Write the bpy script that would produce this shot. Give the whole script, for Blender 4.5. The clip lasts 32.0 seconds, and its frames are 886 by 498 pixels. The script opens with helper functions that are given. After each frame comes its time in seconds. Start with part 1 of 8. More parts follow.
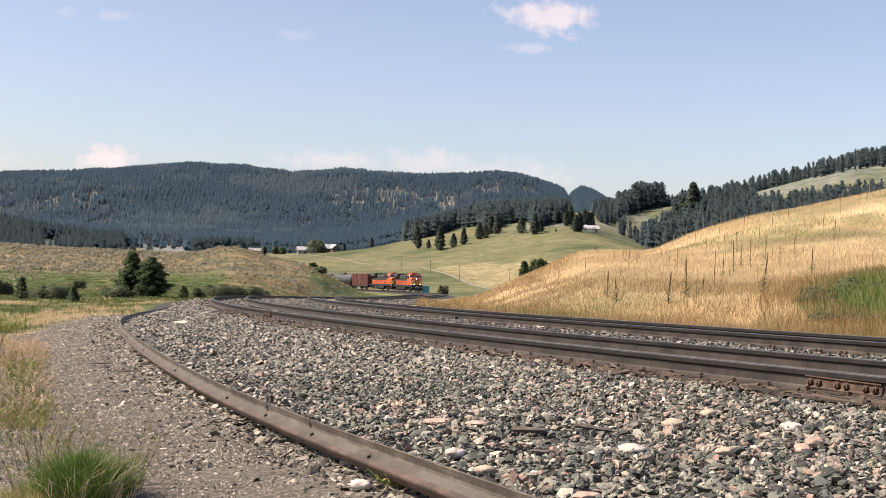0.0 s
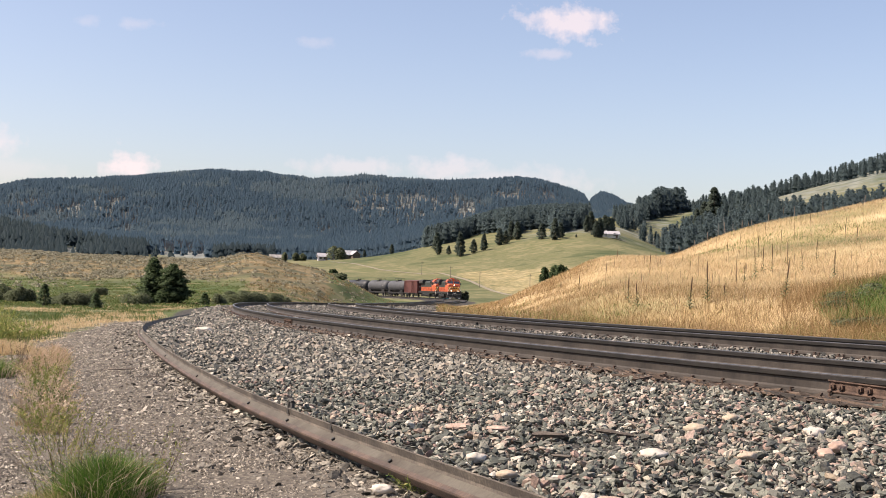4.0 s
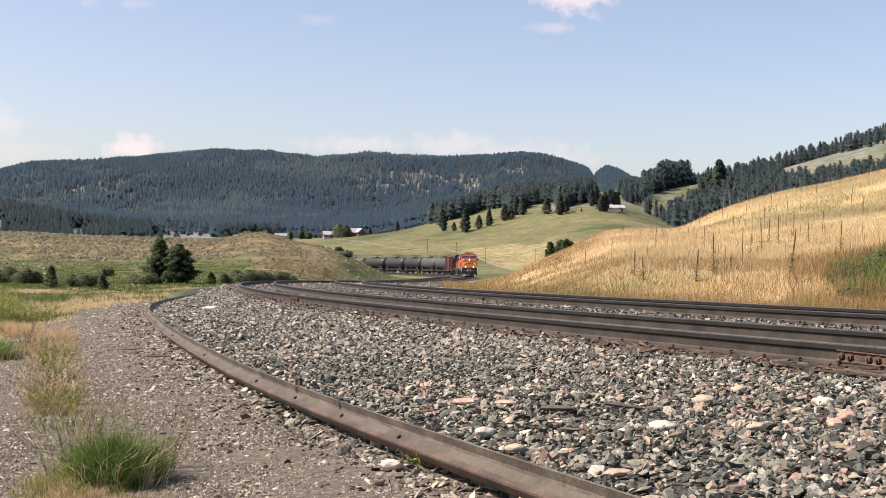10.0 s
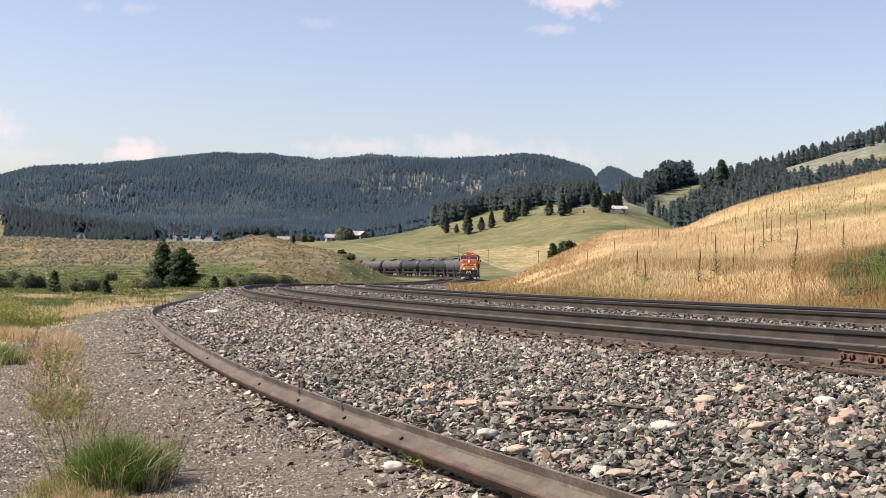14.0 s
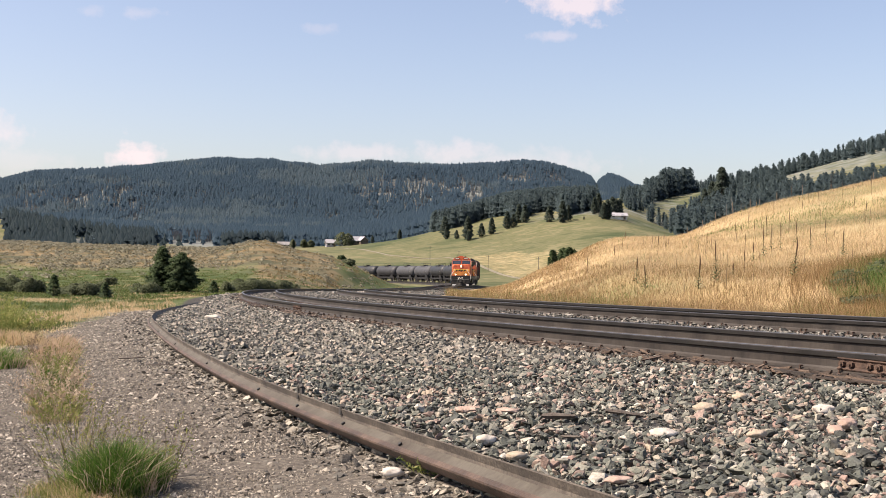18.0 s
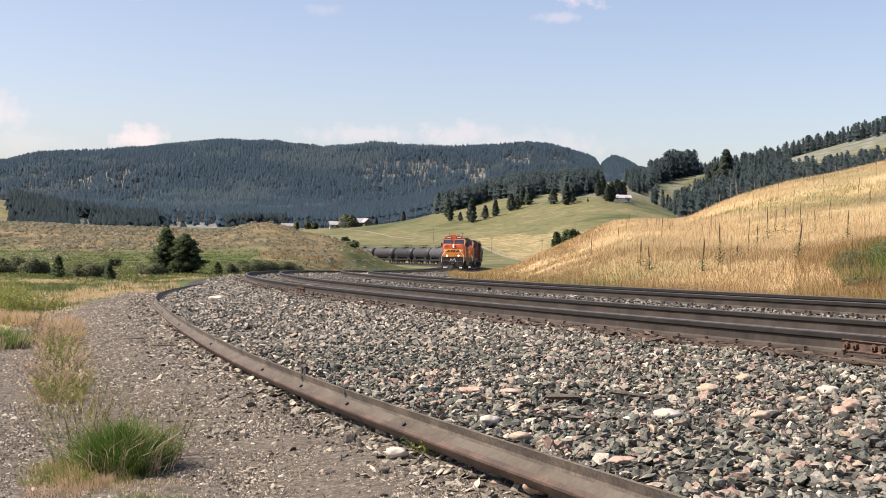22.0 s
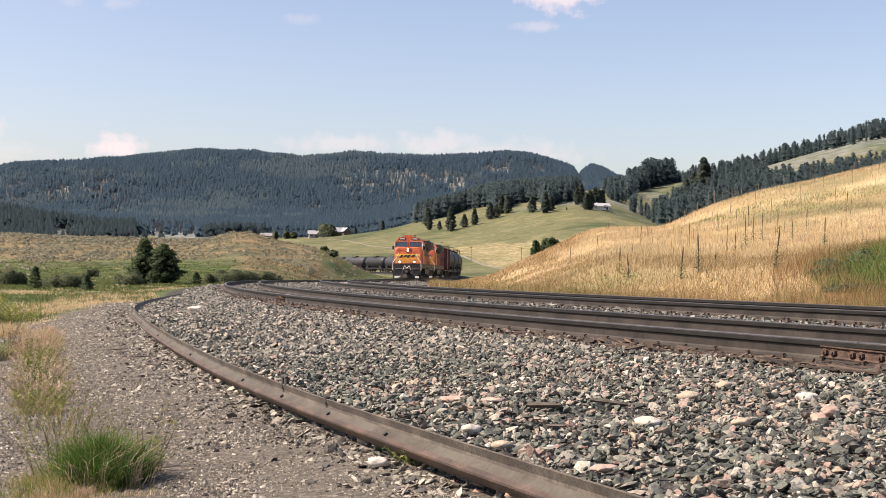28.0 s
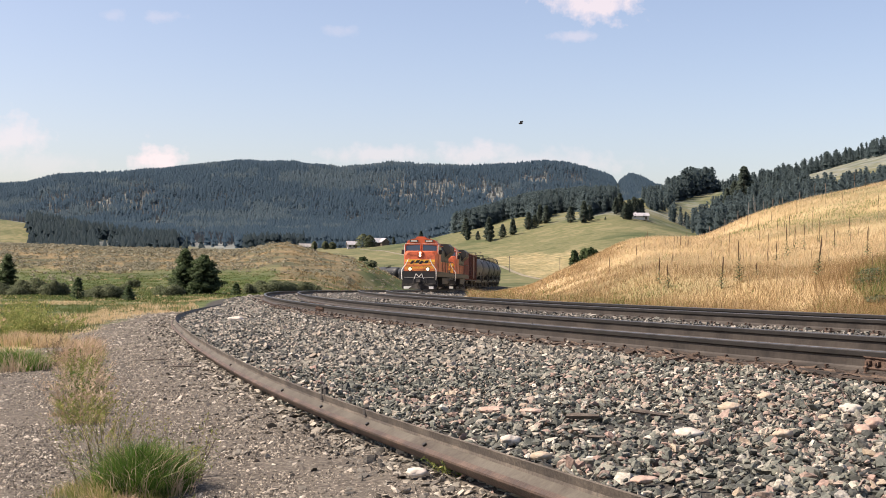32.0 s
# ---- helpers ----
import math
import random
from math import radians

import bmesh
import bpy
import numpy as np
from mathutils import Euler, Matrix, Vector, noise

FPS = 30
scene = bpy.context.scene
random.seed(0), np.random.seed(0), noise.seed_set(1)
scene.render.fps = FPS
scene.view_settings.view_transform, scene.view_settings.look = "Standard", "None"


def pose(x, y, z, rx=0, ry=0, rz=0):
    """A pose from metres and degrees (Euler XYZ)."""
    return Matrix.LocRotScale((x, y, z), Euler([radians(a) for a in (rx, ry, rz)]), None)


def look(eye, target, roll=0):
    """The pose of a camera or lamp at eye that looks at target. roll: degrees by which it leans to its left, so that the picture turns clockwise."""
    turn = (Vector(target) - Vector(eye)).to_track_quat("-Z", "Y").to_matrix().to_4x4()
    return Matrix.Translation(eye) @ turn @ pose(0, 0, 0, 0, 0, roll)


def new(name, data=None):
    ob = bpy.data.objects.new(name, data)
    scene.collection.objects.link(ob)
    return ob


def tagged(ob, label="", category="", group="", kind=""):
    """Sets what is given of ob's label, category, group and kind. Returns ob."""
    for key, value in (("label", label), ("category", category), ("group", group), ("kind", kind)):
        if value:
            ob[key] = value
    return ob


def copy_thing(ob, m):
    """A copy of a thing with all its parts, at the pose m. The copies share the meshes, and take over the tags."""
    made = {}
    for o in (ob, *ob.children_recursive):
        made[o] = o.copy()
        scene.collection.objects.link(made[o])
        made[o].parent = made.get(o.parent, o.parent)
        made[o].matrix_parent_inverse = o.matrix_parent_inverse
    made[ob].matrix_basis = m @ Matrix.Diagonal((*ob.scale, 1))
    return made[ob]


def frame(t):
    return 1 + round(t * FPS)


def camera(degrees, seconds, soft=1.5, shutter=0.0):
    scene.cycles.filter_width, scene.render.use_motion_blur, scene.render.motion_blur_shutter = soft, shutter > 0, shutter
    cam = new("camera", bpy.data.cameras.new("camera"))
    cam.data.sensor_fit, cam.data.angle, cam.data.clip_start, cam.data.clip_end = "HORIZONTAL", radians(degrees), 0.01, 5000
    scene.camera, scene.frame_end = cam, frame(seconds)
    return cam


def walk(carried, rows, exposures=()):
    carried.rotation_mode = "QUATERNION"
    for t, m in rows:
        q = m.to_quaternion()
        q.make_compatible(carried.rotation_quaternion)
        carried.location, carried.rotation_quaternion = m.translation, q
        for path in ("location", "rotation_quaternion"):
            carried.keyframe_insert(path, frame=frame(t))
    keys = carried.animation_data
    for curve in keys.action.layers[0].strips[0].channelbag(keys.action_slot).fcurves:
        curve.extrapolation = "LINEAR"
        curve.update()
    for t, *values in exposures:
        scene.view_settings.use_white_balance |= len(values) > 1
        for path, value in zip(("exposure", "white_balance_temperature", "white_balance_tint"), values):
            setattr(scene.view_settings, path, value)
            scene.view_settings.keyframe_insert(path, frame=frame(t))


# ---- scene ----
cam = camera(42, 32.0, soft=0.85)

# seconds, eye x y z, then tilt, turn and lean in degrees
WALK = [
    (0, -0.005, -0.000, 1.219, 1.068, -1.343, 1.802),
    (0.5, -0.009, 0.013, 1.210, 1.284, -1.505, 1.660),
    (1, -0.008, -0.002, 1.212, 1.464, -1.558, 1.623),
    (1.5, -0.008, -0.003, 1.210, 1.632, -1.686, 1.563),
    (2, -0.007, -0.001, 1.209, 2.000, -1.641, 1.910),
    (2.5, -0.012, -0.001, 1.207, 2.390, -1.701, 2.160),
    (3, -0.006, -0.007, 1.211, 2.042, -1.088, 1.904),
    (3.5, -0.007, -0.007, 1.208, 1.756, -0.395, 1.801),
    (4, -0.008, -0.009, 1.210, 1.344, -0.335, 1.662),
    (4.5, -0.008, 0.013, 1.204, 0.283, -0.477, 1.354),
    (6.5, -0.008, 0.027, 1.198, -0.359, -0.786, 1.376),
    (7, -0.011, 0.016, 1.201, -0.355, -0.343, 1.107),
    (7.5, -0.010, 0.014, 1.200, -0.315, 0.438, 0.821),
    (8, -0.007, 0.013, 1.198, -0.320, 0.532, 0.734),
    (8.5, -0.002, 0.005, 1.203, -0.149, 0.211, 0.753),
    (9, -0.005, 0.006, 1.200, 0.290, 0.022, 0.850),
    (9.5, -0.003, 0.014, 1.201, 0.204, -0.268, 0.729),
    (10, -0.010, 0.023, 1.200, 0.163, -0.090, 0.836),
    (10.5, -0.013, 0.017, 1.198, 0.050, 0.455, 0.909),
    (11, -0.010, 0.016, 1.198, 0.030, 0.333, 0.842),
    (11.5, -0.004, 0.009, 1.199, 0.090, 0.006, 0.691),
    (12, -0.005, 0.011, 1.198, 0.152, -0.159, 0.698),
    (12.5, -0.003, 0.006, 1.199, 0.283, -0.037, 0.540),
    (13, 0.000, -0.000, 1.200, 0.209, 0.000, 0.388),
    (13.5, 0.000, 0.008, 1.198, 0.127, -0.032, 0.364),
    (14, -0.001, -0.004, 1.200, 0.269, 0.040, 0.453),
    (14.5, -0.002, 0.001, 1.198, 0.454, 0.056, 0.557),
    (16.5, -0.005, 0.011, 1.196, 0.313, 0.344, 0.617),
    (17, -0.011, 0.008, 1.198, 0.167, 0.353, 0.858),
    (17.5, -0.008, 0.005, 1.196, 0.216, 0.126, 0.982),
    (18, 0.001, -0.010, 1.201, 0.567, 0.047, 0.737),
    (18.5, 0.002, -0.015, 1.201, 0.861, 0.052, 0.690),
    (19, 0.001, -0.012, 1.200, 0.670, 0.048, 0.726),
    (19.5, -0.003, -0.006, 1.200, 0.371, -0.031, 0.737),
    (20, -0.003, 0.002, 1.199, 0.238, 0.170, 0.592),
    (20.5, -0.002, -0.012, 1.201, 0.365, 0.207, 0.545),
    (21, -0.000, -0.011, 1.200, 0.576, 0.081, 0.727),
    (21.5, 0.000, -0.003, 1.198, -0.009, 0.170, 0.792),
    (22, -0.002, 0.007, 1.191, -0.335, 0.215, 0.827),
    (22.5, -0.004, 0.008, 1.192, -0.200, 0.146, 0.906),
    (23, -0.007, 0.019, 1.190, -0.386, 0.234, 0.904),
    (23.5, -0.004, 0.006, 1.194, -0.284, 0.376, 0.804),
    (24, -0.002, 0.002, 1.193, -0.229, 0.329, 0.703),
    (24.5, -0.012, 0.006, 1.190, -0.870, 0.275, 1.213),
    (25, -0.012, 0.016, 1.188, -1.006, 0.809, 1.499),
    (25.5, -0.018, 0.018, 1.192, 0.037, 0.141, 1.866),
    (27.5, -0.011, 0.006, 1.191, 0.063, -0.521, 0.831),
    (28, -0.011, 0.000, 1.193, 0.119, -0.806, 0.568),
    (28.5, -0.005, -0.003, 1.191, 0.143, -0.435, 0.252),
    (29, -0.000, -0.023, 1.195, 0.464, 0.088, 0.170),
    (29.5, -0.007, -0.022, 1.193, 0.881, 0.591, 0.270),
    (30, -0.007, -0.023, 1.197, 1.073, 0.888, 0.163),
    (30.5, -0.010, -0.021, 1.196, 1.156, 0.938, 0.340),
    (31, -0.009, -0.008, 1.193, 0.980, 0.928, 0.487),
    (31.5, -0.010, 0.000, 1.194, 0.664, 0.841, 0.536),
    (32, -0.013, -0.005, 1.195, 0.611, 1.098, 0.451),
]


def held(x, y, z, tilt, turn, lean):
    a, b = radians(tilt), radians(turn)
    eye = Vector((x, y, z))
    return look(eye, eye + Vector((-math.sin(b) * math.cos(a), math.cos(b) * math.cos(a), math.sin(a))), lean)


walk(cam, [(row[0], held(*row[1:])) for row in WALK], exposures=((0.0, 0.70, 7050, 16), (32.0, 0.70, 7050, 16)))

# ---- light: hazy summer afternoon, sun high on the left and a little behind the camera ----
SUN_ELEV, SUN_AZ = 50.0, -100.0      # degrees; azimuth from +y, positive towards +x
world = bpy.data.worlds.new("sky")
scene.world = world
world.use_nodes = True


def build_sky():
    nt = world.node_tree
    n, l = nt.nodes, nt.links
    n.clear()
    out = n.new("ShaderNodeOutputWorld")
    bg = n.new("ShaderNodeBackground")
    sky = n.new("ShaderNodeTexSky")
    sky.sky_type, sky.sun_disc = "NISHITA", False
    sky.sun_elevation, sky.sun_rotation = radians(SUN_ELEV), radians(SUN_AZ)
    sky.altitude, sky.air_density, sky.dust_density, sky.ozone_density = 600, 1.0, 3.0, 1.3
    bg.inputs["Strength"].default_value = 0.12
    tc = n.new("ShaderNodeTexCoord")

    def math_node(op, a, b=None, c=None, clamp=False):
        m = n.new("ShaderNodeMath")
        m.operation, m.use_clamp = op, clamp
        for i, v in enumerate((a, b, c)):
            if v is None:
                continue
            if isinstance(v, (int, float)):
                m.inputs[i].default_value = v
            else:
                l.new(v, m.inputs[i])
        return m.outputs[0]

    sep = n.new("ShaderNodeSeparateXYZ")
    l.new(tc.outputs["Generated"], sep.inputs[0])
    bear = math_node("DIVIDE", sep.outputs[0], math_node("MAXIMUM", sep.outputs[1], 0.05))
    rise = math_node("DIVIDE", sep.outputs[2], math_node("MAXIMUM", sep.outputs[1], 0.05))
    comb = n.new("ShaderNodeCombineXYZ")
    l.new(bear, comb.inputs[0]), l.new(rise, comb.inputs[1])
    noise1 = n.new("ShaderNodeTexNoise")
    noise1.inputs["Scale"].default_value, noise1.inputs["Detail"].default_value = 55.0, 6.0
    noise1.inputs["Roughness"].default_value = 0.62
    l.new(comb.outputs[0], noise1.inputs["Vector"])
    total = None
    # small fair-weather clouds: bearing, rise, half width, half height, weight
    for cx, cy, wx, wy, k in ((0.109, 0.223, 0.046, 0.019, 0.9), (-0.266, 0.086, 0.026, 0.020, 1.1), (-0.395, 0.106, 0.034, 0.022, 0.55),
                              (-0.372, 0.082, 0.050, 0.013, 0.22), (0.008, 0.093, 0.045, 0.014, 0.5), (-0.075, 0.093, 0.065, 0.010, 0.45),
                              (0.094, 0.196, 0.022, 0.006, 0.4), (-0.265, 0.212, 0.020, 0.006, 0.25), (-0.11, 0.20, 0.018, 0.006, 0.2),
                              (0.06, 0.085, 0.10, 0.014, 0.35), (-0.31, 0.213, 0.012, 0.006, 0.2)):
        dx = math_node("DIVIDE", math_node("SUBTRACT", bear, cx), wx)
        dy = math_node("DIVIDE", math_node("SUBTRACT", rise, cy), wy)
        d2 = math_node("ADD", math_node("MULTIPLY", dx, dx), math_node("MULTIPLY", dy, dy))
        blob = math_node("SUBTRACT", 1.0, math_node("SQRT", d2))
        puff = math_node("MULTIPLY_ADD", math_node("SUBTRACT", noise1.outputs["Fac"], 0.5), 2.6, blob)
        puff = math_node("MULTIPLY", math_node("MULTIPLY", puff, 1.3, clamp=True), k)
        total = puff if total is None else math_node("MAXIMUM", total, puff)
    total = math_node("MULTIPLY", total, 0.8, clamp=True)
    ahead = math_node("GREATER_THAN", sep.outputs[1], 0.3)
    total = math_node("MULTIPLY", total, ahead)
    mix = n.new("ShaderNodeMixRGB")
    l.new(total, mix.inputs[0])
    veil = n.new("ShaderNodeMixRGB")            # the thin smoke in the summer air takes a little green out of the sky
    veil.blend_type, veil.inputs[0].default_value, veil.inputs[2].default_value = "MULTIPLY", 1.0, (1.03, 0.985, 0.995, 1)
    l.new(sky.outputs[0], veil.inputs[1])
    l.new(veil.outputs[0], mix.inputs[1])
    mix.inputs[2].default_value = (5.25, 4.75, 5.0, 1)
    l.new(mix.outputs[0], bg.inputs["Color"])
    l.new(bg.outputs[0], out.inputs[0])


build_sky()
sun = new("sun", bpy.data.lights.new("sun", "SUN"))
sun.data.energy, sun.data.angle, sun.data.color = 5.0, radians(0.6), (1.0, 0.93, 0.82)
sx, sy = math.sin(radians(SUN_AZ)), math.cos(radians(SUN_AZ))
ce, se = math.cos(radians(SUN_ELEV)), math.sin(radians(SUN_ELEV))
sun.matrix_world = look((sx * ce * 500, sy * ce * 500, se * 500), (0, 0, 0))

# ---- materials ----
def nodes_of(name):
    m = bpy.data.materials.new(name)
    m.use_nodes = True
    nt = m.node_tree
    return m, nt.nodes, nt.links, nt.nodes["Principled BSDF"]


def ramp_node(n, stops):
    r = n.new("ShaderNodeValToRGB")
    e = r.color_ramp.elements
    while len(e) < len(stops):
        e.new(0.5)
    for el, (p, c) in zip(e, stops):
        el.position, el.color = p, (*c, 1)
    return r


def surface(name, stops, scale=4.0, rough=0.8, metal=0.0, bump=0.3, fine=6.0, pick="noise", wear=0.25, spread=0.0, stretch=None):
    """Noise at two scales through a ramp. pick: noise, island or object chooses where on the ramp a piece lies."""
    m, n, l, p = nodes_of(name)
    tc = n.new("ShaderNodeTexCoord")
    vec = tc.outputs["Object"]
    if stretch:
        mp = n.new("ShaderNodeMapping")
        mp.inputs["Scale"].default_value = stretch
        l.new(vec, mp.inputs[0])
        vec = mp.outputs[0]
    a, b = n.new("ShaderNodeTexNoise"), n.new("ShaderNodeTexNoise")
    for node, s in ((a, scale), (b, scale * fine)):
        node.inputs["Scale"].default_value, node.inputs["Detail"].default_value = s, 5.0
        l.new(vec, node.inputs["Vector"])
    r = ramp_node(n, stops)
    if pick == "noise":
        mx = n.new("ShaderNodeMath")
        mx.operation = "MULTIPLY_ADD"
        l.new(b.outputs["Fac"], mx.inputs[0])
        mx.inputs[1].default_value = wear
        l.new(a.outputs["Fac"], mx.inputs[2])
        sub = n.new("ShaderNodeMath")
        sub.operation = "SUBTRACT"
        l.new(mx.outputs[0], sub.inputs[0])
        sub.inputs[1].default_value = wear / 2
        ct = n.new("ShaderNodeMapRange")
        ct.inputs[1].default_value, ct.inputs[2].default_value = 0.28, 0.72
        l.new(sub.outputs[0], ct.inputs[0])
        l.new(ct.outputs[0], r.inputs[0])
        colour = r.outputs[0]
    else:
        if pick == "island":
            g = n.new("ShaderNodeNewGeometry")
            rnd = g.outputs["Random Per Island"]
        else:
            g = n.new("ShaderNodeObjectInfo")
            rnd = g.outputs["Random"]
        l.new(rnd, r.inputs[0])
        hsv = n.new("ShaderNodeHueSaturation")
        mr = n.new("ShaderNodeMapRange")
        mr.inputs[1].default_value, mr.inputs[2].default_value = 0.3, 0.7
        mr.inputs[3].default_value, mr.inputs[4].default_value = 1.0 - wear, 1.0 + wear
        l.new(b.outputs["Fac"], mr.inputs[0])
        l.new(mr.outputs[0], hsv.inputs["Value"])
        l.new(r.outputs[0], hsv.inputs["Color"])
        colour = hsv.outputs[0]
    l.new(colour, p.inputs["Base Color"])
    p.inputs["Metallic"].default_value = metal
    rr = n.new("ShaderNodeMapRange")
    rr.inputs[3].default_value, rr.inputs[4].default_value = max(0.05, rough - 0.12), min(1.0, rough + 0.12)
    l.new(b.outputs["Fac"], rr.inputs[0])
    l.new(rr.outputs[0], p.inputs["Roughness"])
    if bump:
        bp = n.new("ShaderNodeBump")
        bp.inputs["Strength"].default_value, bp.inputs["Distance"].default_value = bump, 0.02
        l.new(b.outputs["Fac"], bp.inputs["Height"])
        l.new(bp.outputs[0], p.inputs["Normal"])
    return m


def leafy(name, stops, pick="island", rough=0.7, passing=0.25):
    """Leaves and blades: some light passes through."""
    m = surface(name, stops, 2.0, rough, 0, 0, 4, pick, 0.15)
    nt = m.node_tree
    p = nt.nodes["Principled BSDF"]
    p.inputs["Specular IOR Level"].default_value = 0.15
    if passing:
        tr, mix = nt.nodes.new("ShaderNodeBsdfTranslucent"), nt.nodes.new("ShaderNodeMixShader")
        src = p.inputs["Base Color"].links[0].from_socket
        nt.links.new(src, tr.inputs["Color"])
        mix.inputs[0].default_value = passing
        nt.links.new(p.outputs[0], mix.inputs[1])
        nt.links.new(tr.outputs[0], mix.inputs[2])
        nt.links.new(mix.outputs[0], nt.nodes["Material Output"].inputs[0])
    return m


def paint(name, c, rough=0.45, metal=0.0, grime=0.35):
    d = tuple(v * (1 - grime) for v in c)
    return surface(name, ((0.0, d), (0.45, c), (1.0, tuple(min(1, v * 1.08) for v in c))), 1.2, rough, metal, 0.05, 9, wear=0.5)


def glow(name, c, strength):
    m, n, l, p = nodes_of(name)
    p.inputs["Base Color"].default_value = (*c, 1)
    p.inputs["Emission Color"].default_value = (*c, 1)
    p.inputs["Emission Strength"].default_value = strength
    return m


M_STONE = surface("ballast_stone", ((0.0, (0.03522, 0.03717, 0.03228)), (0.22, (0.07239, 0.07728, 0.06554)), (0.42, (0.1135, 0.1184, 0.09685)), (0.60, (0.1604, 0.1624, 0.1311)),
                                    (0.76, (0.2103, 0.1957, 0.1614)), (0.83, (0.2446, 0.1614, 0.1321)), (0.91, (0.2837, 0.2543, 0.2005)), (1.0, (0.4304, 0.4011, 0.3424))), 9, 0.85, 0, 0.5, 5, "island", 0.30)
M_WARMSTONE = surface("warm_ballast_stone", ((0.0, (0.060, 0.060, 0.052)), (0.25, (0.130, 0.124, 0.105)), (0.45, (0.235, 0.170, 0.142)), (0.65, (0.285, 0.210, 0.172)), (0.82, (0.33, 0.275, 0.20)), (1.0, (0.46, 0.42, 0.35))), 9, 0.85, 0, 0.5, 5, "island", 0.28)
M_LOOSESTONE = surface("loose_ballast_stone", ((0.0, (0.045, 0.048, 0.044)), (0.3, (0.10, 0.104, 0.09)), (0.5, (0.16, 0.155, 0.13)), (0.65, (0.22, 0.205, 0.165)), (0.76, (0.27, 0.175, 0.13)), (0.88, (0.33, 0.27, 0.19)), (1.0, (0.46, 0.42, 0.35))), 12, 0.85, 0, 0.5, 5, "object", 0.3)
# farther stones, lightened in colour for the sun on them
M_LITSTONE = surface("sunlit_far_ballast", ((0.0, (0.04092, 0.04092, 0.03605)), (0.22, (0.09256, 0.09062, 0.07795)), (0.45, (0.151, 0.1451, 0.1208)), (0.65, (0.2095, 0.1929, 0.1578)), (0.84, (0.2631, 0.2192, 0.1754)), (1.0, (0.419, 0.3849, 0.3215))), 9, 0.88, 0, 0.4, 5, "island", 0.28)
M_DARKSTONE = surface("darker_ballast", ((0.0, (0.0311, 0.03151, 0.02884)), (0.22, (0.07035, 0.06978, 0.06236)), (0.45, (0.1148, 0.1117, 0.09664)), (0.65, (0.1592, 0.1485, 0.1262)), (0.84, (0.2, 0.1688, 0.1403)), (1.0, (0.3184, 0.2964, 0.2572))), 9, 0.88, 0, 0.4, 5, "island", 0.28)
M_SPILL = surface("weathered_flat_stone", ((0.0, (0.060, 0.055, 0.047)), (0.3, (0.115, 0.104, 0.087)), (0.6, (0.19, 0.172, 0.140)), (0.85, (0.285, 0.250, 0.20)), (1.0, (0.42, 0.38, 0.315))), 12, 0.9, 0, 0.4, 5, "island", 0.25)
M_PEBBLE = surface("road_pebble", ((0.0, (0.128, 0.109, 0.0884)), (0.5, (0.216, 0.184, 0.143)), (0.85, (0.288, 0.247, 0.197)), (1.0, (0.4, 0.352, 0.286))), 14, 0.9, 0, 0.4, 5, "island", 0.2)
M_CHIP = surface("stone_chip", ((0.0, (0.060, 0.052, 0.043)), (0.4, (0.125, 0.107, 0.086)), (0.75, (0.225, 0.195, 0.155)), (1.0, (0.43, 0.385, 0.315))), 14, 0.9, 0, 0.2, 5, "island", 0.2)
M_RAIL = surface("rail_steel", ((0.0, (0.021, 0.017, 0.014)), (0.5, (0.041, 0.033, 0.027)), (1.0, (0.062, 0.052, 0.043))), 2.2, 0.66, 0.2, 0.2, 12, wear=0.5, stretch=(1, 1, 0.5))
M_HEAD = surface("rail_running_face", ((0.0, (0.10, 0.095, 0.09)), (0.6, (0.17, 0.16, 0.15)), (1.0, (0.25, 0.235, 0.22))), 3, 0.42, 0.75, 0.1, 14, wear=0.5)
# grease on the head's sides, with the shade under the head coloured in
M_SIDE = surface("greasy_shaded_rail_side", ((0.0, (0.012, 0.011, 0.010)), (1.0, (0.03, 0.026, 0.023))), 3, 0.5, 0.2, 0.1, 12)
M_LOOSE = surface("loose_rail_steel", ((0.0, (0.044, 0.034, 0.026)), (0.5, (0.074, 0.064, 0.050)), (1.0, (0.102, 0.090, 0.072))), 2.5, 0.8, 0.05, 0.25, 12, wear=0.6)
M_RUST = surface("rust", ((0.0, (0.032, 0.020, 0.015)), (0.5, (0.070, 0.042, 0.030)), (1.0, (0.125, 0.078, 0.055))), 8, 0.85, 0.1, 0.4, 6, wear=0.5)
M_LITTER = surface("rusty_litter", ((0.0, (0.02975, 0.0247, 0.021)), (0.5, (0.07225, 0.0494, 0.036)), (1.0, (0.136, 0.095, 0.068))), 9, 0.9, 0, 0.3, 5, "island", 0.3)
M_LIP = surface("weathered_rail_edge", ((0.0, (0.042, 0.029, 0.023)), (0.6, (0.080, 0.053, 0.040)), (1.0, (0.125, 0.084, 0.062))), 5, 0.7, 0.2, 0.3, 9, wear=0.6)
M_FOOT = surface("weathered_rail_foot", ((0.0, (0.040, 0.032, 0.027)), (0.5, (0.075, 0.062, 0.050)), (1.0, (0.13, 0.108, 0.086))), 4, 0.88, 0.0, 0.3, 12, wear=0.6)
M_TIE = surface("tie_wood", ((0.0, (0.04, 0.0304, 0.024)), (0.5, (0.08, 0.064, 0.052)), (1.0, (0.136, 0.116, 0.096))), 5, 0.9, 0, 0.5, 8, stretch=(1, 6, 1))
M_COBBLE = surface("pale_cobble", ((0.0, (0.378, 0.324, 0.261)), (0.6, (0.504, 0.45, 0.387)), (1.0, (0.594, 0.549, 0.486))), 9, 0.8, 0, 0.3, 6)
M_PINK = surface("pink_stone", ((0.0, (0.28, 0.19, 0.15)), (0.6, (0.38, 0.27, 0.215)), (1.0, (0.48, 0.37, 0.30))), 9, 0.85, 0, 0.3, 6)
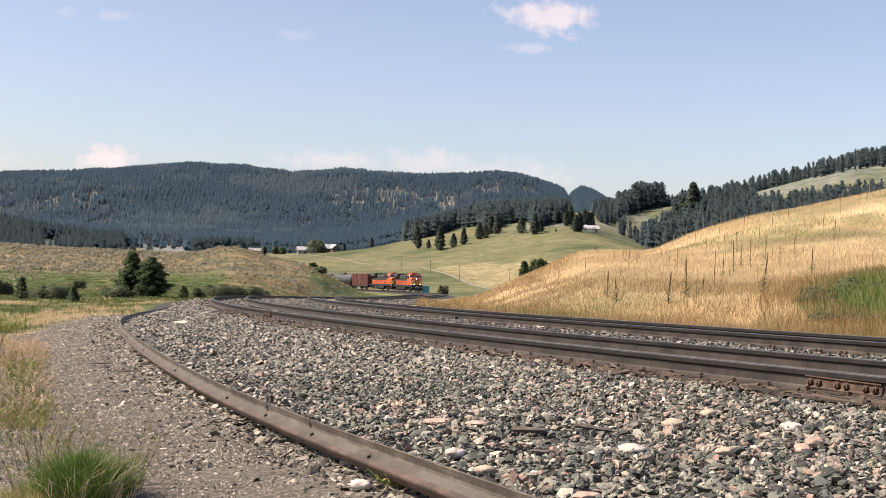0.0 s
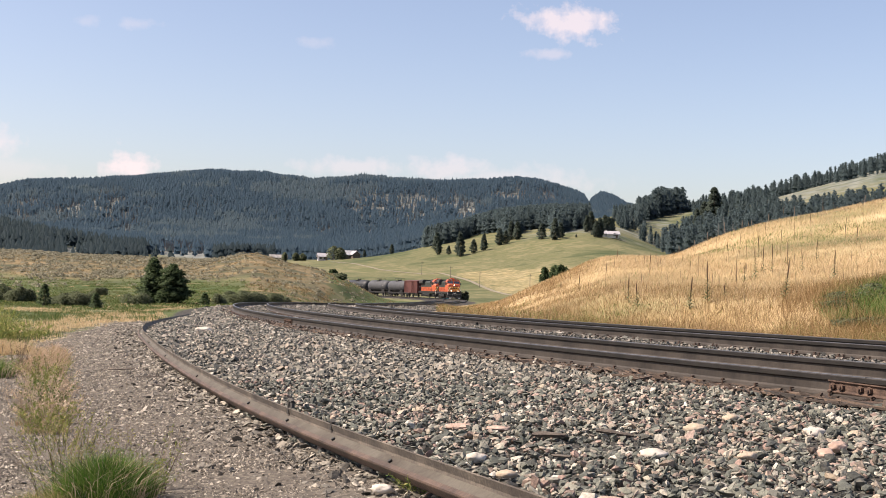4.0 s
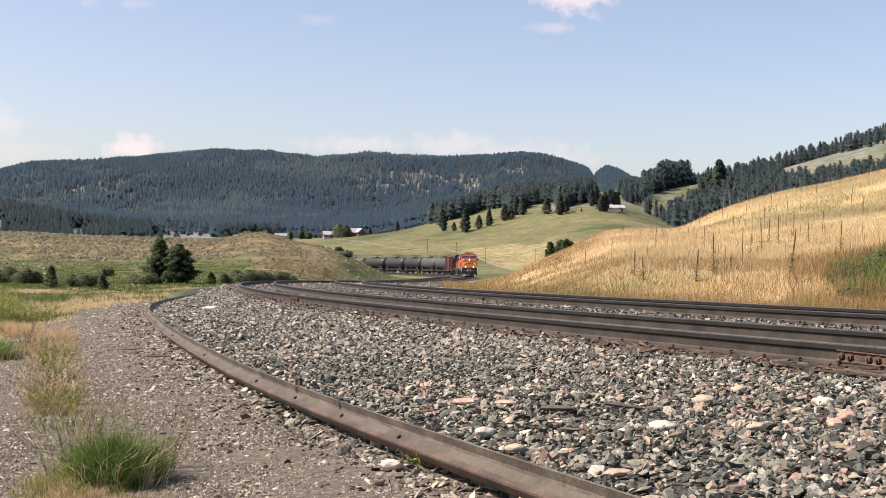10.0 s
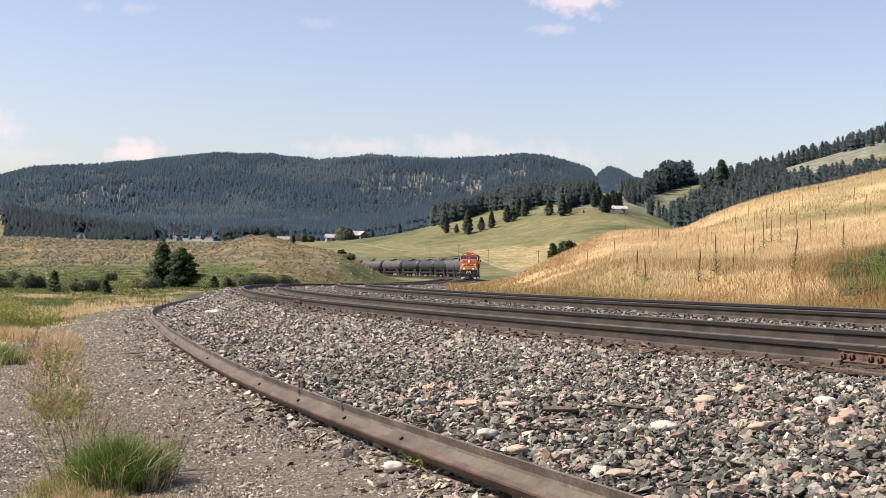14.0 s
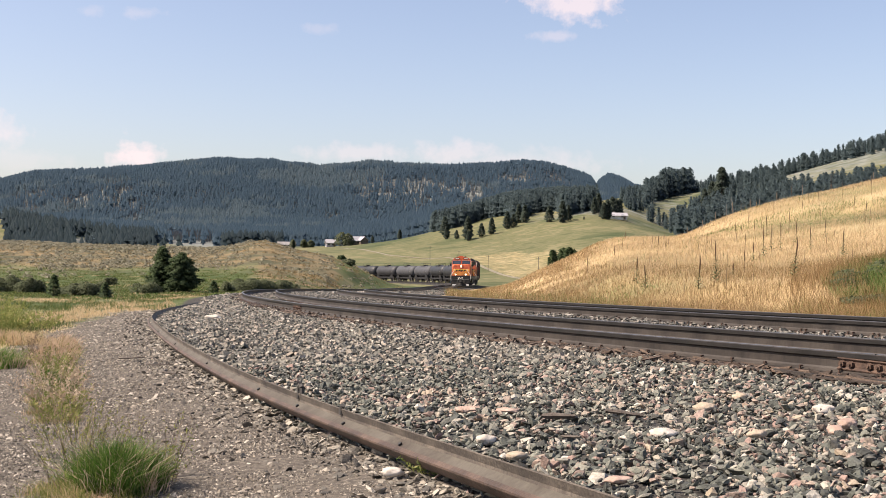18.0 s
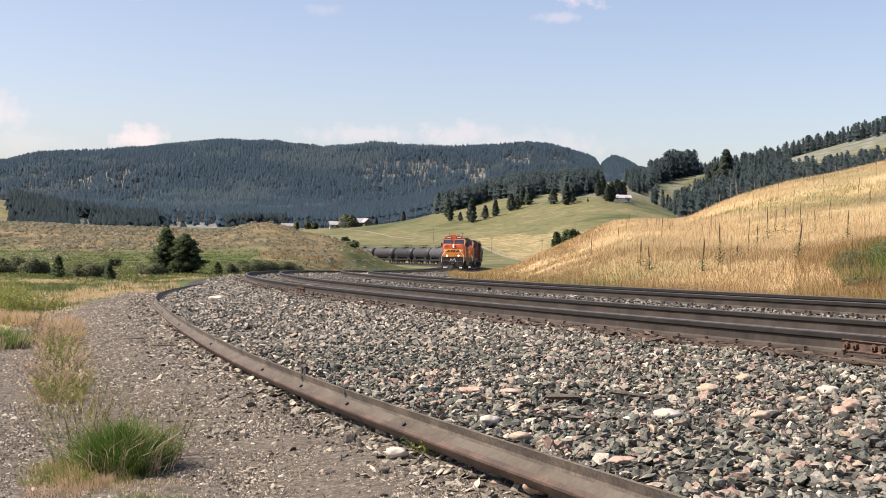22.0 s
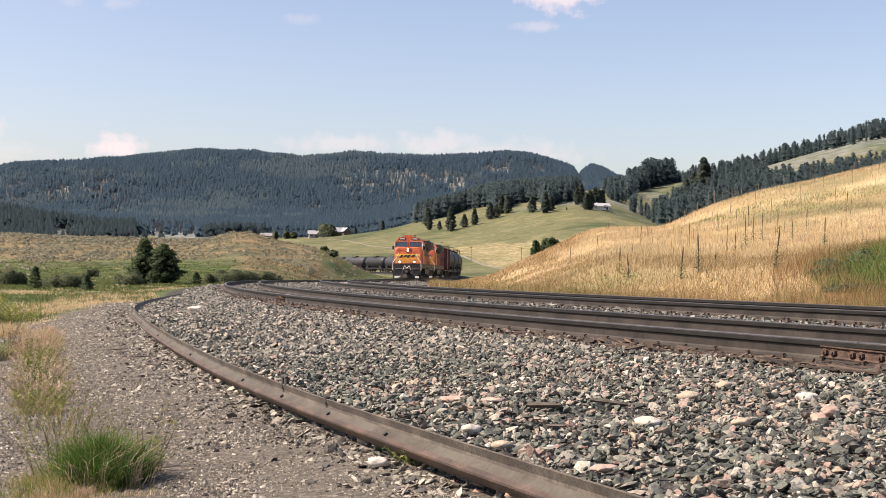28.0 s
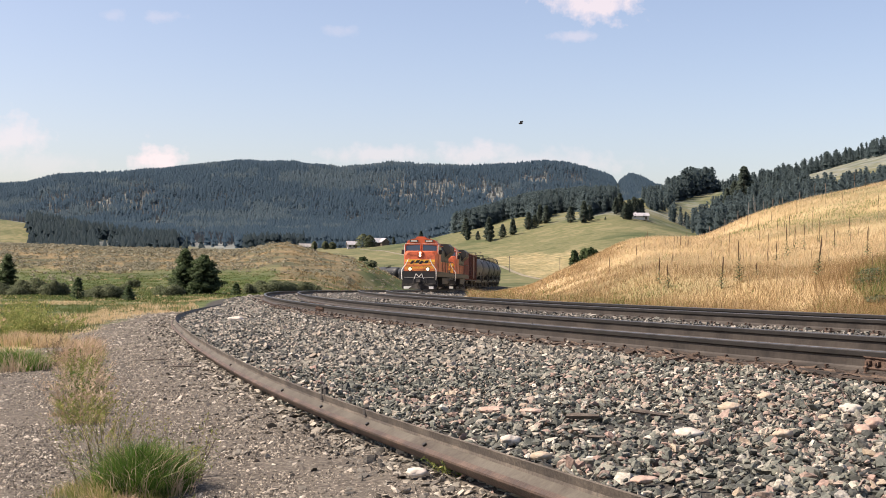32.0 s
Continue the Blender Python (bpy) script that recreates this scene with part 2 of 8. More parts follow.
M_TAN = surface("tan_stone", ((0.0, (0.30, 0.24, 0.17)), (0.6, (0.40, 0.32, 0.24)), (1.0, (0.5, 0.42, 0.33))), 9, 0.85, 0, 0.3, 6)
M_GREEN = leafy("green_grass", ((0.0, (0.0382, 0.085, 0.0153)), (0.6, (0.0723, 0.145, 0.0272)), (0.85, (0.128, 0.178, 0.051)), (1.0, (0.306, 0.272, 0.128))))
M_LAWN = leafy("bright_green_grass", ((0.0, (0.050, 0.115, 0.018)), (0.6, (0.105, 0.205, 0.034)), (0.9, (0.19, 0.26, 0.065)), (1.0, (0.34, 0.31, 0.14))), passing=0.4)
M_SLOPE = leafy("slope_grass", ((0.0, (0.04871, 0.08404, 0.02376)), (0.5, (0.0751, 0.1121, 0.03366)), (0.8, (0.1137, 0.1261, 0.0495)), (1.0, (0.1928, 0.1651, 0.0792))), passing=0.4)
M_DRYSLOPE = leafy("dry_slope_grass", ((0.0, (0.105, 0.085, 0.046)), (0.5, (0.170, 0.132, 0.072)), (0.8, (0.25, 0.185, 0.10)), (1.0, (0.32, 0.25, 0.15))), passing=0.4)
M_MEADOWGRASS = leafy("mixed_grass", ((0.0, (0.05638, 0.08787, 0.01879)), (0.5, (0.1192, 0.1314, 0.03758)), (0.8, (0.2253, 0.194, 0.08143)), (1.0, (0.301, 0.2506, 0.1314))))
M_GOLD = leafy("golden_grass", ((0.0, (0.40, 0.288, 0.160)), (0.3, (0.465, 0.345, 0.204)), (0.75, (0.52, 0.40, 0.252)), (1.0, (0.57, 0.46, 0.315))), passing=0.5)
M_PALE = leafy("pale_dry_grass", ((0.0, (0.347, 0.264, 0.176)), (0.6, (0.474, 0.374, 0.261)), (1.0, (0.547, 0.446, 0.34))))
M_RUSSET = leafy("russet_grass", ((0.0, (0.150, 0.090, 0.043)), (0.6, (0.246, 0.158, 0.078)), (1.0, (0.342, 0.257, 0.130))))
M_SAGE = leafy("sagebrush", ((0.0, (0.13, 0.125, 0.088)), (0.5, (0.215, 0.205, 0.15)), (1.0, (0.32, 0.305, 0.235))), passing=0.4)
M_SHRUB = leafy("shrub_leaves", ((0.0, (0.08064, 0.09968, 0.05712)), (0.6, (0.1086, 0.1266, 0.07392)), (1.0, (0.1467, 0.1635, 0.103))), passing=0.45)
M_WEED = leafy("weed_leaves", ((0.0, (0.12, 0.155, 0.042)), (0.6, (0.22, 0.235, 0.075)), (1.0, (0.37, 0.325, 0.13))), passing=0.55)
M_WEEDLEAF = leafy("broad_weed_leaves", ((0.0, (0.18, 0.225, 0.07)), (0.6, (0.27, 0.30, 0.10)), (1.0, (0.42, 0.38, 0.16))), passing=0.55)
M_BLUSH = leafy("pinkish_dry_grass", ((0.0, (0.40, 0.275, 0.175)), (0.6, (0.53, 0.39, 0.265)), (1.0, (0.61, 0.48, 0.345))), passing=0.35)
M_SEED = leafy("brown_seed_stalks", ((0.0, (0.12, 0.085, 0.06)), (0.6, (0.20, 0.15, 0.105)), (1.0, (0.30, 0.24, 0.16))))
M_NEEDLE = leafy("pine_needles", ((0.0, (0.0403, 0.0624, 0.0312)), (0.6, (0.0598, 0.0884, 0.0416)), (1.0, (0.0936, 0.1261, 0.0611))), passing=0.35)
# far needles tinted blue and lightened to stand for haze; the spur less so
M_FAR = leafy("hazed_spruce_needles", ((0.0, (0.0816, 0.1348, 0.1868)), (0.6, (0.08976, 0.1445, 0.1937)), (1.0, (0.103, 0.1594, 0.2065))), passing=0.73)
M_FARPALE = leafy("hazed_thin_spruce_needles", ((0.0, (0.1134, 0.1661, 0.2065)), (0.6, (0.1281, 0.1826, 0.2171)), (1.0, (0.1533, 0.2035, 0.2336))), passing=0.73)
M_SPUR = leafy("hazed_pine_spur_needles", ((0.0, (0.0585, 0.0873, 0.1044)), (0.6, (0.0666, 0.0972, 0.1125)), (1.0, (0.0765, 0.1089, 0.1206))), passing=0.73)
# fir woods lightened towards blue-grey, the haze before them put into the colour
M_MID = leafy("hazed_fir_needles", ((0.0, (0.07134, 0.1028, 0.1122)), (0.6, (0.08287, 0.1164, 0.1237)), (1.0, (0.09964, 0.1342, 0.1374))), passing=0.68)
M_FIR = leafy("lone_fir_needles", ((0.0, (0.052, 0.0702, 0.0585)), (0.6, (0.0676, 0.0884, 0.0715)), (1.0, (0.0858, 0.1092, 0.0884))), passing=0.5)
M_BARK = surface("bark", ((0.0, (0.06, 0.045, 0.035)), (1.0, (0.17, 0.13, 0.10))), 6, 0.95, 0, 0.5, 5, stretch=(1, 1, 0.3))
M_SNAG = surface("grey_wood", ((0.0, (0.13, 0.12, 0.11)), (1.0, (0.26, 0.24, 0.22))), 6, 0.95, 0, 0.3, 5, stretch=(1, 1, 0.3))
M_BLEACHED = surface("bleached_wood", ((0.0, (0.10, 0.10, 0.095)), (1.0, (0.24, 0.23, 0.21))), 0.2, 0.95, 0, 0, 5)
M_STALK = surface("mullein_stalk", ((0.0, (0.055, 0.0303, 0.0165)), (1.0, (0.121, 0.0715, 0.0385))), 20, 0.95, 0, 0.4, 4)
M_STALKLEAF = leafy("mullein_leaf", ((0.0, (0.055, 0.075, 0.035)), (0.6, (0.12, 0.15, 0.07)), (1.0, (0.40, 0.42, 0.27))), "object", passing=0.15)
M_ORANGE = paint("orange_paint", (0.46, 0.092, 0.032), 0.5, grime=0.65)
# hood's dark top, also laid over the upper flank for its shade
M_HOODDARK = paint("hood_top_and_shade_paint", (0.026, 0.030, 0.024), 0.55)
M_YELLOW = paint("yellow_stripe", (0.80, 0.46, 0.06), 0.4)
M_BLACK = paint("black_paint", (0.016, 0.015, 0.014), 0.6)
M_DARK = surface("grimy_running_gear", ((0.0, (0.03, 0.028, 0.026)), (0.6, (0.07, 0.064, 0.058)), (1.0, (0.14, 0.125, 0.11))), 3, 0.8, 0.1, 0.2, 5)
M_GREY = paint("grey_running_gear", (0.19, 0.182, 0.168), 0.6)
M_WHITE = paint("white_rail_paint", (0.74, 0.72, 0.66), 0.5, grime=0.2)
M_TANK = [paint("tank_black", (0.020, 0.021, 0.023), 0.55), paint("tank_charcoal", (0.033, 0.033, 0.036), 0.6), paint("tank_grey", (0.056, 0.057, 0.062), 0.65)]
M_BOXCAR = paint("oxide_red", (0.09, 0.028, 0.023), 0.65)
M_WHEEL = surface("wheel_steel", ((0.0, (0.06, 0.05, 0.045)), (1.0, (0.22, 0.20, 0.18))), 4, 0.55, 0.6, 0.1, 6)
M_LAMP = glow("headlamp", (1.0, 0.86, 0.60), 1.7)
M_GLASS = nodes_of("cab_glass")[0]
M_GLASS.node_tree.nodes["Principled BSDF"].inputs["Base Color"].default_value = (0.03, 0.04, 0.05, 1)
M_GLASS.node_tree.nodes["Principled BSDF"].inputs["Roughness"].default_value = 0.06
M_GLASS.node_tree.nodes["Principled BSDF"].inputs["IOR"].default_value = 1.9
M_ROOF = surface("metal_roof", ((0.0, (0.33, 0.33, 0.34)), (1.0, (0.46, 0.46, 0.47))), 1, 0.5, 0.2, 0.1, 5)
M_ROOFGREY = surface("grey_roof", ((0.0, (0.27, 0.26, 0.28)), (1.0, (0.38, 0.37, 0.39))), 1, 0.7, 0, 0.1, 5)
M_ROOFDARK = surface("shingle_roof", ((0.0, (0.16, 0.15, 0.15)), (1.0, (0.30, 0.29, 0.28))), 1, 0.8, 0, 0.1, 5)
M_ROOFBROWN = surface("brown_roof", ((0.0, (0.14, 0.10, 0.075)), (1.0, (0.22, 0.16, 0.12))), 1, 0.8, 0, 0.1, 5)
M_SIDING = surface("white_siding", ((0.0, (0.46, 0.45, 0.43)), (1.0, (0.62, 0.61, 0.58))), 1, 0.7, 0, 0.1, 5)
M_LOG = surface("brown_siding", ((0.0, (0.088, 0.066, 0.0495)), (1.0, (0.154, 0.121, 0.0935))), 1, 0.8, 0, 0.1, 5)
M_POLE = surface("weathered_pole", ((0.0, (0.09, 0.075, 0.0638)), (1.0, (0.18, 0.158, 0.135))), 4, 0.9, 0, 0.3, 5, stretch=(1, 1, 0.2))
M_TEAL = paint("teal_paint", (0.09, 0.38, 0.42), 0.5)


def ground_material():
    """One sheet: gravel, lush grass, gold grass and meadow, blended by the plan's own zones and broken up by noise."""
    m, n, l, p = nodes_of("ground")
    tc = n.new("ShaderNodeTexCoord")
    zone = n.new("ShaderNodeAttribute")
    zone.attribute_name = "zone"
    zone2 = n.new("ShaderNodeAttribute")
    zone2.attribute_name = "cover"
    sep, sep2 = n.new("ShaderNodeSeparateColor"), n.new("ShaderNodeSeparateColor")
    l.new(zone.outputs["Color"], sep.inputs[0])
    l.new(zone2.outputs["Color"], sep2.inputs[0])

    def nz(scale, stretch=None, detail=6.0):
        t = n.new("ShaderNodeTexNoise")
        t.inputs["Scale"].default_value, t.inputs["Detail"].default_value = scale, detail
        v = tc.outputs["Object"]
        if stretch:
            mp = n.new("ShaderNodeMapping")
            mp.inputs["Scale"].default_value = stretch
            l.new(v, mp.inputs[0])
            v = mp.outputs[0]
        l.new(v, t.inputs["Vector"])
        return t.outputs["Fac"]

    def tone(fac, stops):
        r = ramp_node(n, stops)
        l.new(fac, r.inputs[0])
        return r.outputs[0]

    def blend(w, a, b, noise_fac=None, soft=0.5):
        f = w
        if noise_fac is not None:
            ad = n.new("ShaderNodeMath")
            ad.operation = "MULTIPLY_ADD"
            l.new(noise_fac, ad.inputs[0])
            ad.inputs[1].default_value = soft * 2
            l.new(w, ad.inputs[2])
            mr = n.new("ShaderNodeMapRange")
            mr.interpolation_type = "SMOOTHSTEP"
            mr.inputs[1].default_value, mr.inputs[2].default_value = soft + 0.25, soft + 0.75
            l.new(ad.outputs[0], mr.inputs[0])
            f = mr.outputs[0]
        mx = n.new("ShaderNodeMixRGB")
        l.new(f, mx.inputs[0])
        l.new(a, mx.inputs[1])
        l.new(b, mx.inputs[2])
        return mx.outputs[0]

    big, mid, small, grit = nz(0.035), nz(0.5), nz(5.0), nz(38.0)
    streak = nz(0.03, (0.7, 1.6, 1.0), 9.0)
    patch = n.new("ShaderNodeMath")
    patch.operation = "MULTIPLY_ADD"
    l.new(nz(0.22, (0.5, 0.6, 1.0), 12.0), patch.inputs[0])
    patch.inputs[1].default_value = 0.62
    l.new(nz(0.026, (0.75, 0.55, 1.0), 9.0), patch.inputs[2])
    meadow = tone(patch.outputs[0], ((0.54, (0.04224, 0.06016, 0.0216)), (0.66, (0.06864, 0.08084, 0.0342)), (0.74, (0.08976, 0.09682, 0.0432)), (0.79, (0.1364, 0.1297, 0.0648)), (0.84, (0.09856, 0.1034, 0.045)), (0.91, (0.176, 0.1579, 0.0846)), (0.97, (0.1038, 0.109, 0.0468))))
    # forest floor lifted towards blue-grey for the haze over its dark gaps
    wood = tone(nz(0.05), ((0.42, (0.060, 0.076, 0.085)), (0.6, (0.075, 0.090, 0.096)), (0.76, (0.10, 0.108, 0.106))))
    gold = tone(nz(0.12), ((0.3, (0.36, 0.265, 0.13)), (0.5, (0.45, 0.34, 0.185)), (0.7, (0.52, 0.41, 0.24))))
    lush = tone(mid, ((0.3, (0.040, 0.064, 0.019)), (0.5, (0.064, 0.088, 0.028)), (0.68, (0.110, 0.108, 0.046)), (0.84, (0.17, 0.145, 0.072))))
    sage = tone(nz(0.22), ((0.32, (0.05626, 0.05974, 0.0318)), (0.44, (0.09215, 0.08549, 0.0477)), (0.54, (0.1474, 0.1174, 0.06466)), (0.66, (0.2182, 0.1597, 0.0848))))
    road = tone(nz(26.0, None, 9.0), ((0.30, (0.052, 0.045, 0.037)), (0.5, (0.104, 0.090, 0.074)), (0.66, (0.155, 0.135, 0.110)), (0.78, (0.24, 0.212, 0.175))))
    # ballast bed, darkened for the shade in the gaps between stones
    stone = tone(grit, ((0.3, (0.022, 0.021, 0.019)), (0.6, (0.060, 0.056, 0.050)), (0.8, (0.14, 0.128, 0.11))))
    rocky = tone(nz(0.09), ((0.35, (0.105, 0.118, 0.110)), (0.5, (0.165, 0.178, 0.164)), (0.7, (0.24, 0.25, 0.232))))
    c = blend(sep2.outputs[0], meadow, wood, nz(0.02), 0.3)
    c = blend(sep2.outputs[1], c, sage, mid, 0.3)
    c = blend(sep.outputs[2], c, gold, mid, 0.3)
    c = blend(sep.outputs[1], c, lush, nz(0.25), 0.35)
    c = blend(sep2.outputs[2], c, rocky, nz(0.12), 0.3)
    c = blend(sep.outputs[0], c, road, small, 0.3)
    al = n.new("ShaderNodeAttribute")
    al.attribute_name = "ballast"
    c = blend(al.outputs["Fac"], c, stone, small, 0.2)
    l.new(c, p.inputs["Base Color"])
    p.inputs["Roughness"].default_value = 0.95
    p.inputs["Specular IOR Level"].default_value = 0.2
    bp = n.new("ShaderNodeBump")
    bp.inputs["Strength"].default_value, bp.inputs["Distance"].default_value = 0.6, 0.03
    hh = n.new("ShaderNodeMath")
    hh.operation = "ADD"
    l.new(small, hh.inputs[0]), l.new(grit, hh.inputs[1])
    l.new(hh.outputs[0], bp.inputs["Height"])
    l.new(bp.outputs[0], p.inputs["Normal"])
    return m


# ---- small builders ----
def mesh_object(name, bm, material, smooth=False):
    me = bpy.data.meshes.new(name)
    bm.to_mesh(me)
    bm.free()
    for mm in material if isinstance(material, (list, tuple)) else [material]:
        me.materials.append(mm)
    if smooth:
        me.shade_smooth()
    return me


def part(name, bm, material, parent, label="", smooth=False):
    """Links a bmesh as one mesh object under a thing or a part."""
    ob = new(name, mesh_object(name, bm, material, smooth))
    ob.parent = parent
    return tagged(ob, label) if label else ob


def shared(name, data, parent, m):
    ob = new(name, data)
    ob.parent = parent
    ob.matrix_local = m
    return ob


def raw(name, verts, faces, material, normals=None):
    """A mesh from arrays; faces of one size. normals: the rounded shading of a crown, vertex by vertex."""
    verts, faces = np.asarray(verts, dtype=np.float32), np.array(faces, dtype=np.int32)
    if normals is not None:
        # each leaf turns its face the way its crown does
        p, q, r = (verts[faces[:, i]] for i in range(3))
        back = (np.cross(q - p, r - p) * np.asarray(normals)[faces[:, 0]]).sum(1) < 0
        faces[back] = faces[back][:, ::-1]
    me = bpy.data.meshes.new(name)
    k = faces.shape[1]
    me.vertices.add(len(verts))
    me.vertices.foreach_set("co", verts.ravel())
    me.loops.add(faces.size)
    me.loops.foreach_set("vertex_index", faces.ravel())
    me.polygons.add(len(faces))
    me.polygons.foreach_set("loop_start", np.arange(0, faces.size, k, dtype=np.int32))
    me.polygons.foreach_set("loop_total", np.full(len(faces), k, dtype=np.int32))
    me.update(calc_edges=True)
    me.shade_flat()
    me.materials.append(material)
    if normals is not None:
        me.shade_smooth()
        nv = np.asarray(normals, dtype=float)
        me.normals_split_custom_set_from_vertices(nv / np.linalg.norm(nv, axis=1)[:, None])
    return me


def box(bm, x0, x1, y0, y1, z0, z1, bevel=0.0):
    g = bmesh.ops.create_cube(bm, size=1.0)
    for v in g["verts"]:
        v.co = Vector(((x0 + x1) / 2 + v.co.x * (x1 - x0), (y0 + y1) / 2 + v.co.y * (y1 - y0), (z0 + z1) / 2 + v.co.z * (z1 - z0)))
    if bevel:
        es = list({e for v in g["verts"] for e in v.link_edges})
        bmesh.ops.bevel(bm, geom=es, offset=bevel, segments=2, affect="EDGES")
    return bm


def boxes(*rows, bevel=0.0):
    bm = bmesh.new()
    for r in rows:
        box(bm, *r, bevel=bevel)
    return bm


def rod(bm, a, b, r, n=8, r2=None):
    a, b = Vector(a), Vector(b)
    d = b - a
    g = bmesh.ops.create_cone(bm, cap_ends=True, segments=n, radius1=r, radius2=r if r2 is None else r2, depth=d.length)
    m = Matrix.Translation((a + b) / 2) @ d.to_track_quat("Z", "Y").to_matrix().to_4x4()
    bmesh.ops.transform(bm, matrix=m, verts=g["verts"])
    return bm


def rods(*rows, n=8):
    bm = bmesh.new()
    for a, b, r in rows:
        rod(bm, a, b, r, n)
    return bm


def prism(bm, outline, x0, x1):
    """An outline in (y, z) swept along x."""
    n = len(outline)
    va = [bm.verts.new((x0, y, z)) for y, z in outline]
    vb = [bm.verts.new((x1, y, z)) for y, z in outline]
    for i in range(n):
        j = (i + 1) % n
        bm.faces.new((va[i], va[j], vb[j], vb[i]))
    bm.faces.new(va[::-1])
    bm.faces.new(vb)
    bmesh.ops.recalc_face_normals(bm, faces=bm.faces)
    return bm


# ---- the railway's line in plan: the inner track's middle, curving right, straight, then curving left ----
CURVE_X, CURVE_Y, CURVE_R = 137.256, 75.280, 147.962     # circle of the outer rail beside the camera
INNER = 5.324                                             # outer rail to the inner track's middle
RAIL_OUT = (5.324, 3.814, 0.75, -0.76)                    # the four rails, out from the inner track's middle
RAIL_UP = (-0.086, -0.046, 0.0, 0.004)                    # and their heads above its grade
STEP = 0.5
LINE_S = np.arange(-60, 620, STEP)


def lay_line():
    r = CURVE_R - INNER
    k = np.interp(LINE_S, [-60, 82.3, 84.3, 160.6, 200, 240, 280, 320, 620], [1 / r, 1 / r, 0, 0, -0.0010, -0.0043, -0.00594, -0.00567, -0.00567])
    a0 = math.atan2(-CURVE_Y, -CURVE_X)
    a = a0 + 60 / r
    th = a - math.pi / 2 - np.concatenate([[0], np.cumsum(k)[:-1] * STEP])
    x = CURVE_X + r * math.cos(a) + np.concatenate([[0], np.cumsum(np.cos(th + 0))[:-1] * STEP])
    y = CURVE_Y + r * math.sin(a) + np.concatenate([[0], np.cumsum(np.sin(th + 0))[:-1] * STEP])
    z = np.interp(LINE_S, [-60, 0, 60, 100, 160, 190, 280, 350, 620], [1.6, 0.594, -0.42, -1.45, -2.6, -3.0, -4.25, -5.0, -5.8])
    z = np.convolve(np.pad(z, 30, mode="edge"), np.ones(61) / 61, "valid")
    return x, y, z, th


LINE_X, LINE_Y, LINE_Z, LINE_TH = lay_line()


def on_line(s, out=0.0, up=0.0):
    """Points s along the inner track's middle and out metres towards the outside of the near curve."""
    s = np.asarray(s, dtype=float)
    x, y, z, th = (np.interp(s, LINE_S, v) for v in (LINE_X, LINE_Y, LINE_Z, LINE_TH))
    return x - np.sin(th) * out, y + np.cos(th) * out, z + up


def off_line(x, y):
    """s and out of points in plan."""
    x, y = np.asarray(x, dtype=float).ravel(), np.asarray(y, dtype=float).ravel()
    s, o = np.empty(len(x)), np.empty(len(x))
    lx, ly = LINE_X[::2], LINE_Y[::2]
    for i in range(0, len(x), 20000):
        d = (x[i:i + 20000, None] - lx) ** 2 + (y[i:i + 20000, None] - ly) ** 2
        k = d.argmin(1) * 2
        th = LINE_TH[k]
        dx, dy = x[i:i + 20000] - LINE_X[k], y[i:i + 20000] - LINE_Y[k]
        s[i:i + 20000] = LINE_S[k] + dx * np.cos(th) + dy * np.sin(th)
        o[i:i + 20000] = -dx * np.sin(th) + dy * np.cos(th)
    return s, o


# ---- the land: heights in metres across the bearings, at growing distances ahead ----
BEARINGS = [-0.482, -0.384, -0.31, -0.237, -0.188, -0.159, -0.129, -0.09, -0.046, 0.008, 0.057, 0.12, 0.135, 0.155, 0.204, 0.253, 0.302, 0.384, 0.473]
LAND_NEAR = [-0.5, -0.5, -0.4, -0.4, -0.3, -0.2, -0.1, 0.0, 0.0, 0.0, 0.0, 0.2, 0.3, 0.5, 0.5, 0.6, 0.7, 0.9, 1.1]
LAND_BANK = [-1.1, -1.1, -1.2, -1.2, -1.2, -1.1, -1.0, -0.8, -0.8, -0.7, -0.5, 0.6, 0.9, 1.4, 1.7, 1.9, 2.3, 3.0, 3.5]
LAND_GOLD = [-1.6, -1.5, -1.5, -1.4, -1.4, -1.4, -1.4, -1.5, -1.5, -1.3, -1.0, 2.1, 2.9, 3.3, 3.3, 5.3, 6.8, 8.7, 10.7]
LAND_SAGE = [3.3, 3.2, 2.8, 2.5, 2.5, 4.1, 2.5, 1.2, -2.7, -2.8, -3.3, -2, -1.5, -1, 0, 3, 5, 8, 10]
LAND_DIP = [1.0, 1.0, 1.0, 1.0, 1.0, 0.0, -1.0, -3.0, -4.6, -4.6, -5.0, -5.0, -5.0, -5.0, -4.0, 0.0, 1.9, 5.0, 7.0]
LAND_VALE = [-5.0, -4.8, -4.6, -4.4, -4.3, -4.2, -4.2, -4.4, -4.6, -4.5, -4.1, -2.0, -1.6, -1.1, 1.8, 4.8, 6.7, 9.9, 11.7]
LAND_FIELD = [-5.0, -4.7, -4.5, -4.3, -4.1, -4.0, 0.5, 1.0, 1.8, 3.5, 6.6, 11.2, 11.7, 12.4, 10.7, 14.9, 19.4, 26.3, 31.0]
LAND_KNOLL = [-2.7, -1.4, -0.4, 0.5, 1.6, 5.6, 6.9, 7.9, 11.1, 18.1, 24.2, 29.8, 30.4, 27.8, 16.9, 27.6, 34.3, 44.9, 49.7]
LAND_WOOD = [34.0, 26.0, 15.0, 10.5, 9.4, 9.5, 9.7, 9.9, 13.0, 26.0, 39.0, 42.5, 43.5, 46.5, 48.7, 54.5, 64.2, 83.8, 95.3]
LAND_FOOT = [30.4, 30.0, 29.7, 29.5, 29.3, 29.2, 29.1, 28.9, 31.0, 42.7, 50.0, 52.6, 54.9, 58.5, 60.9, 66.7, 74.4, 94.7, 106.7]
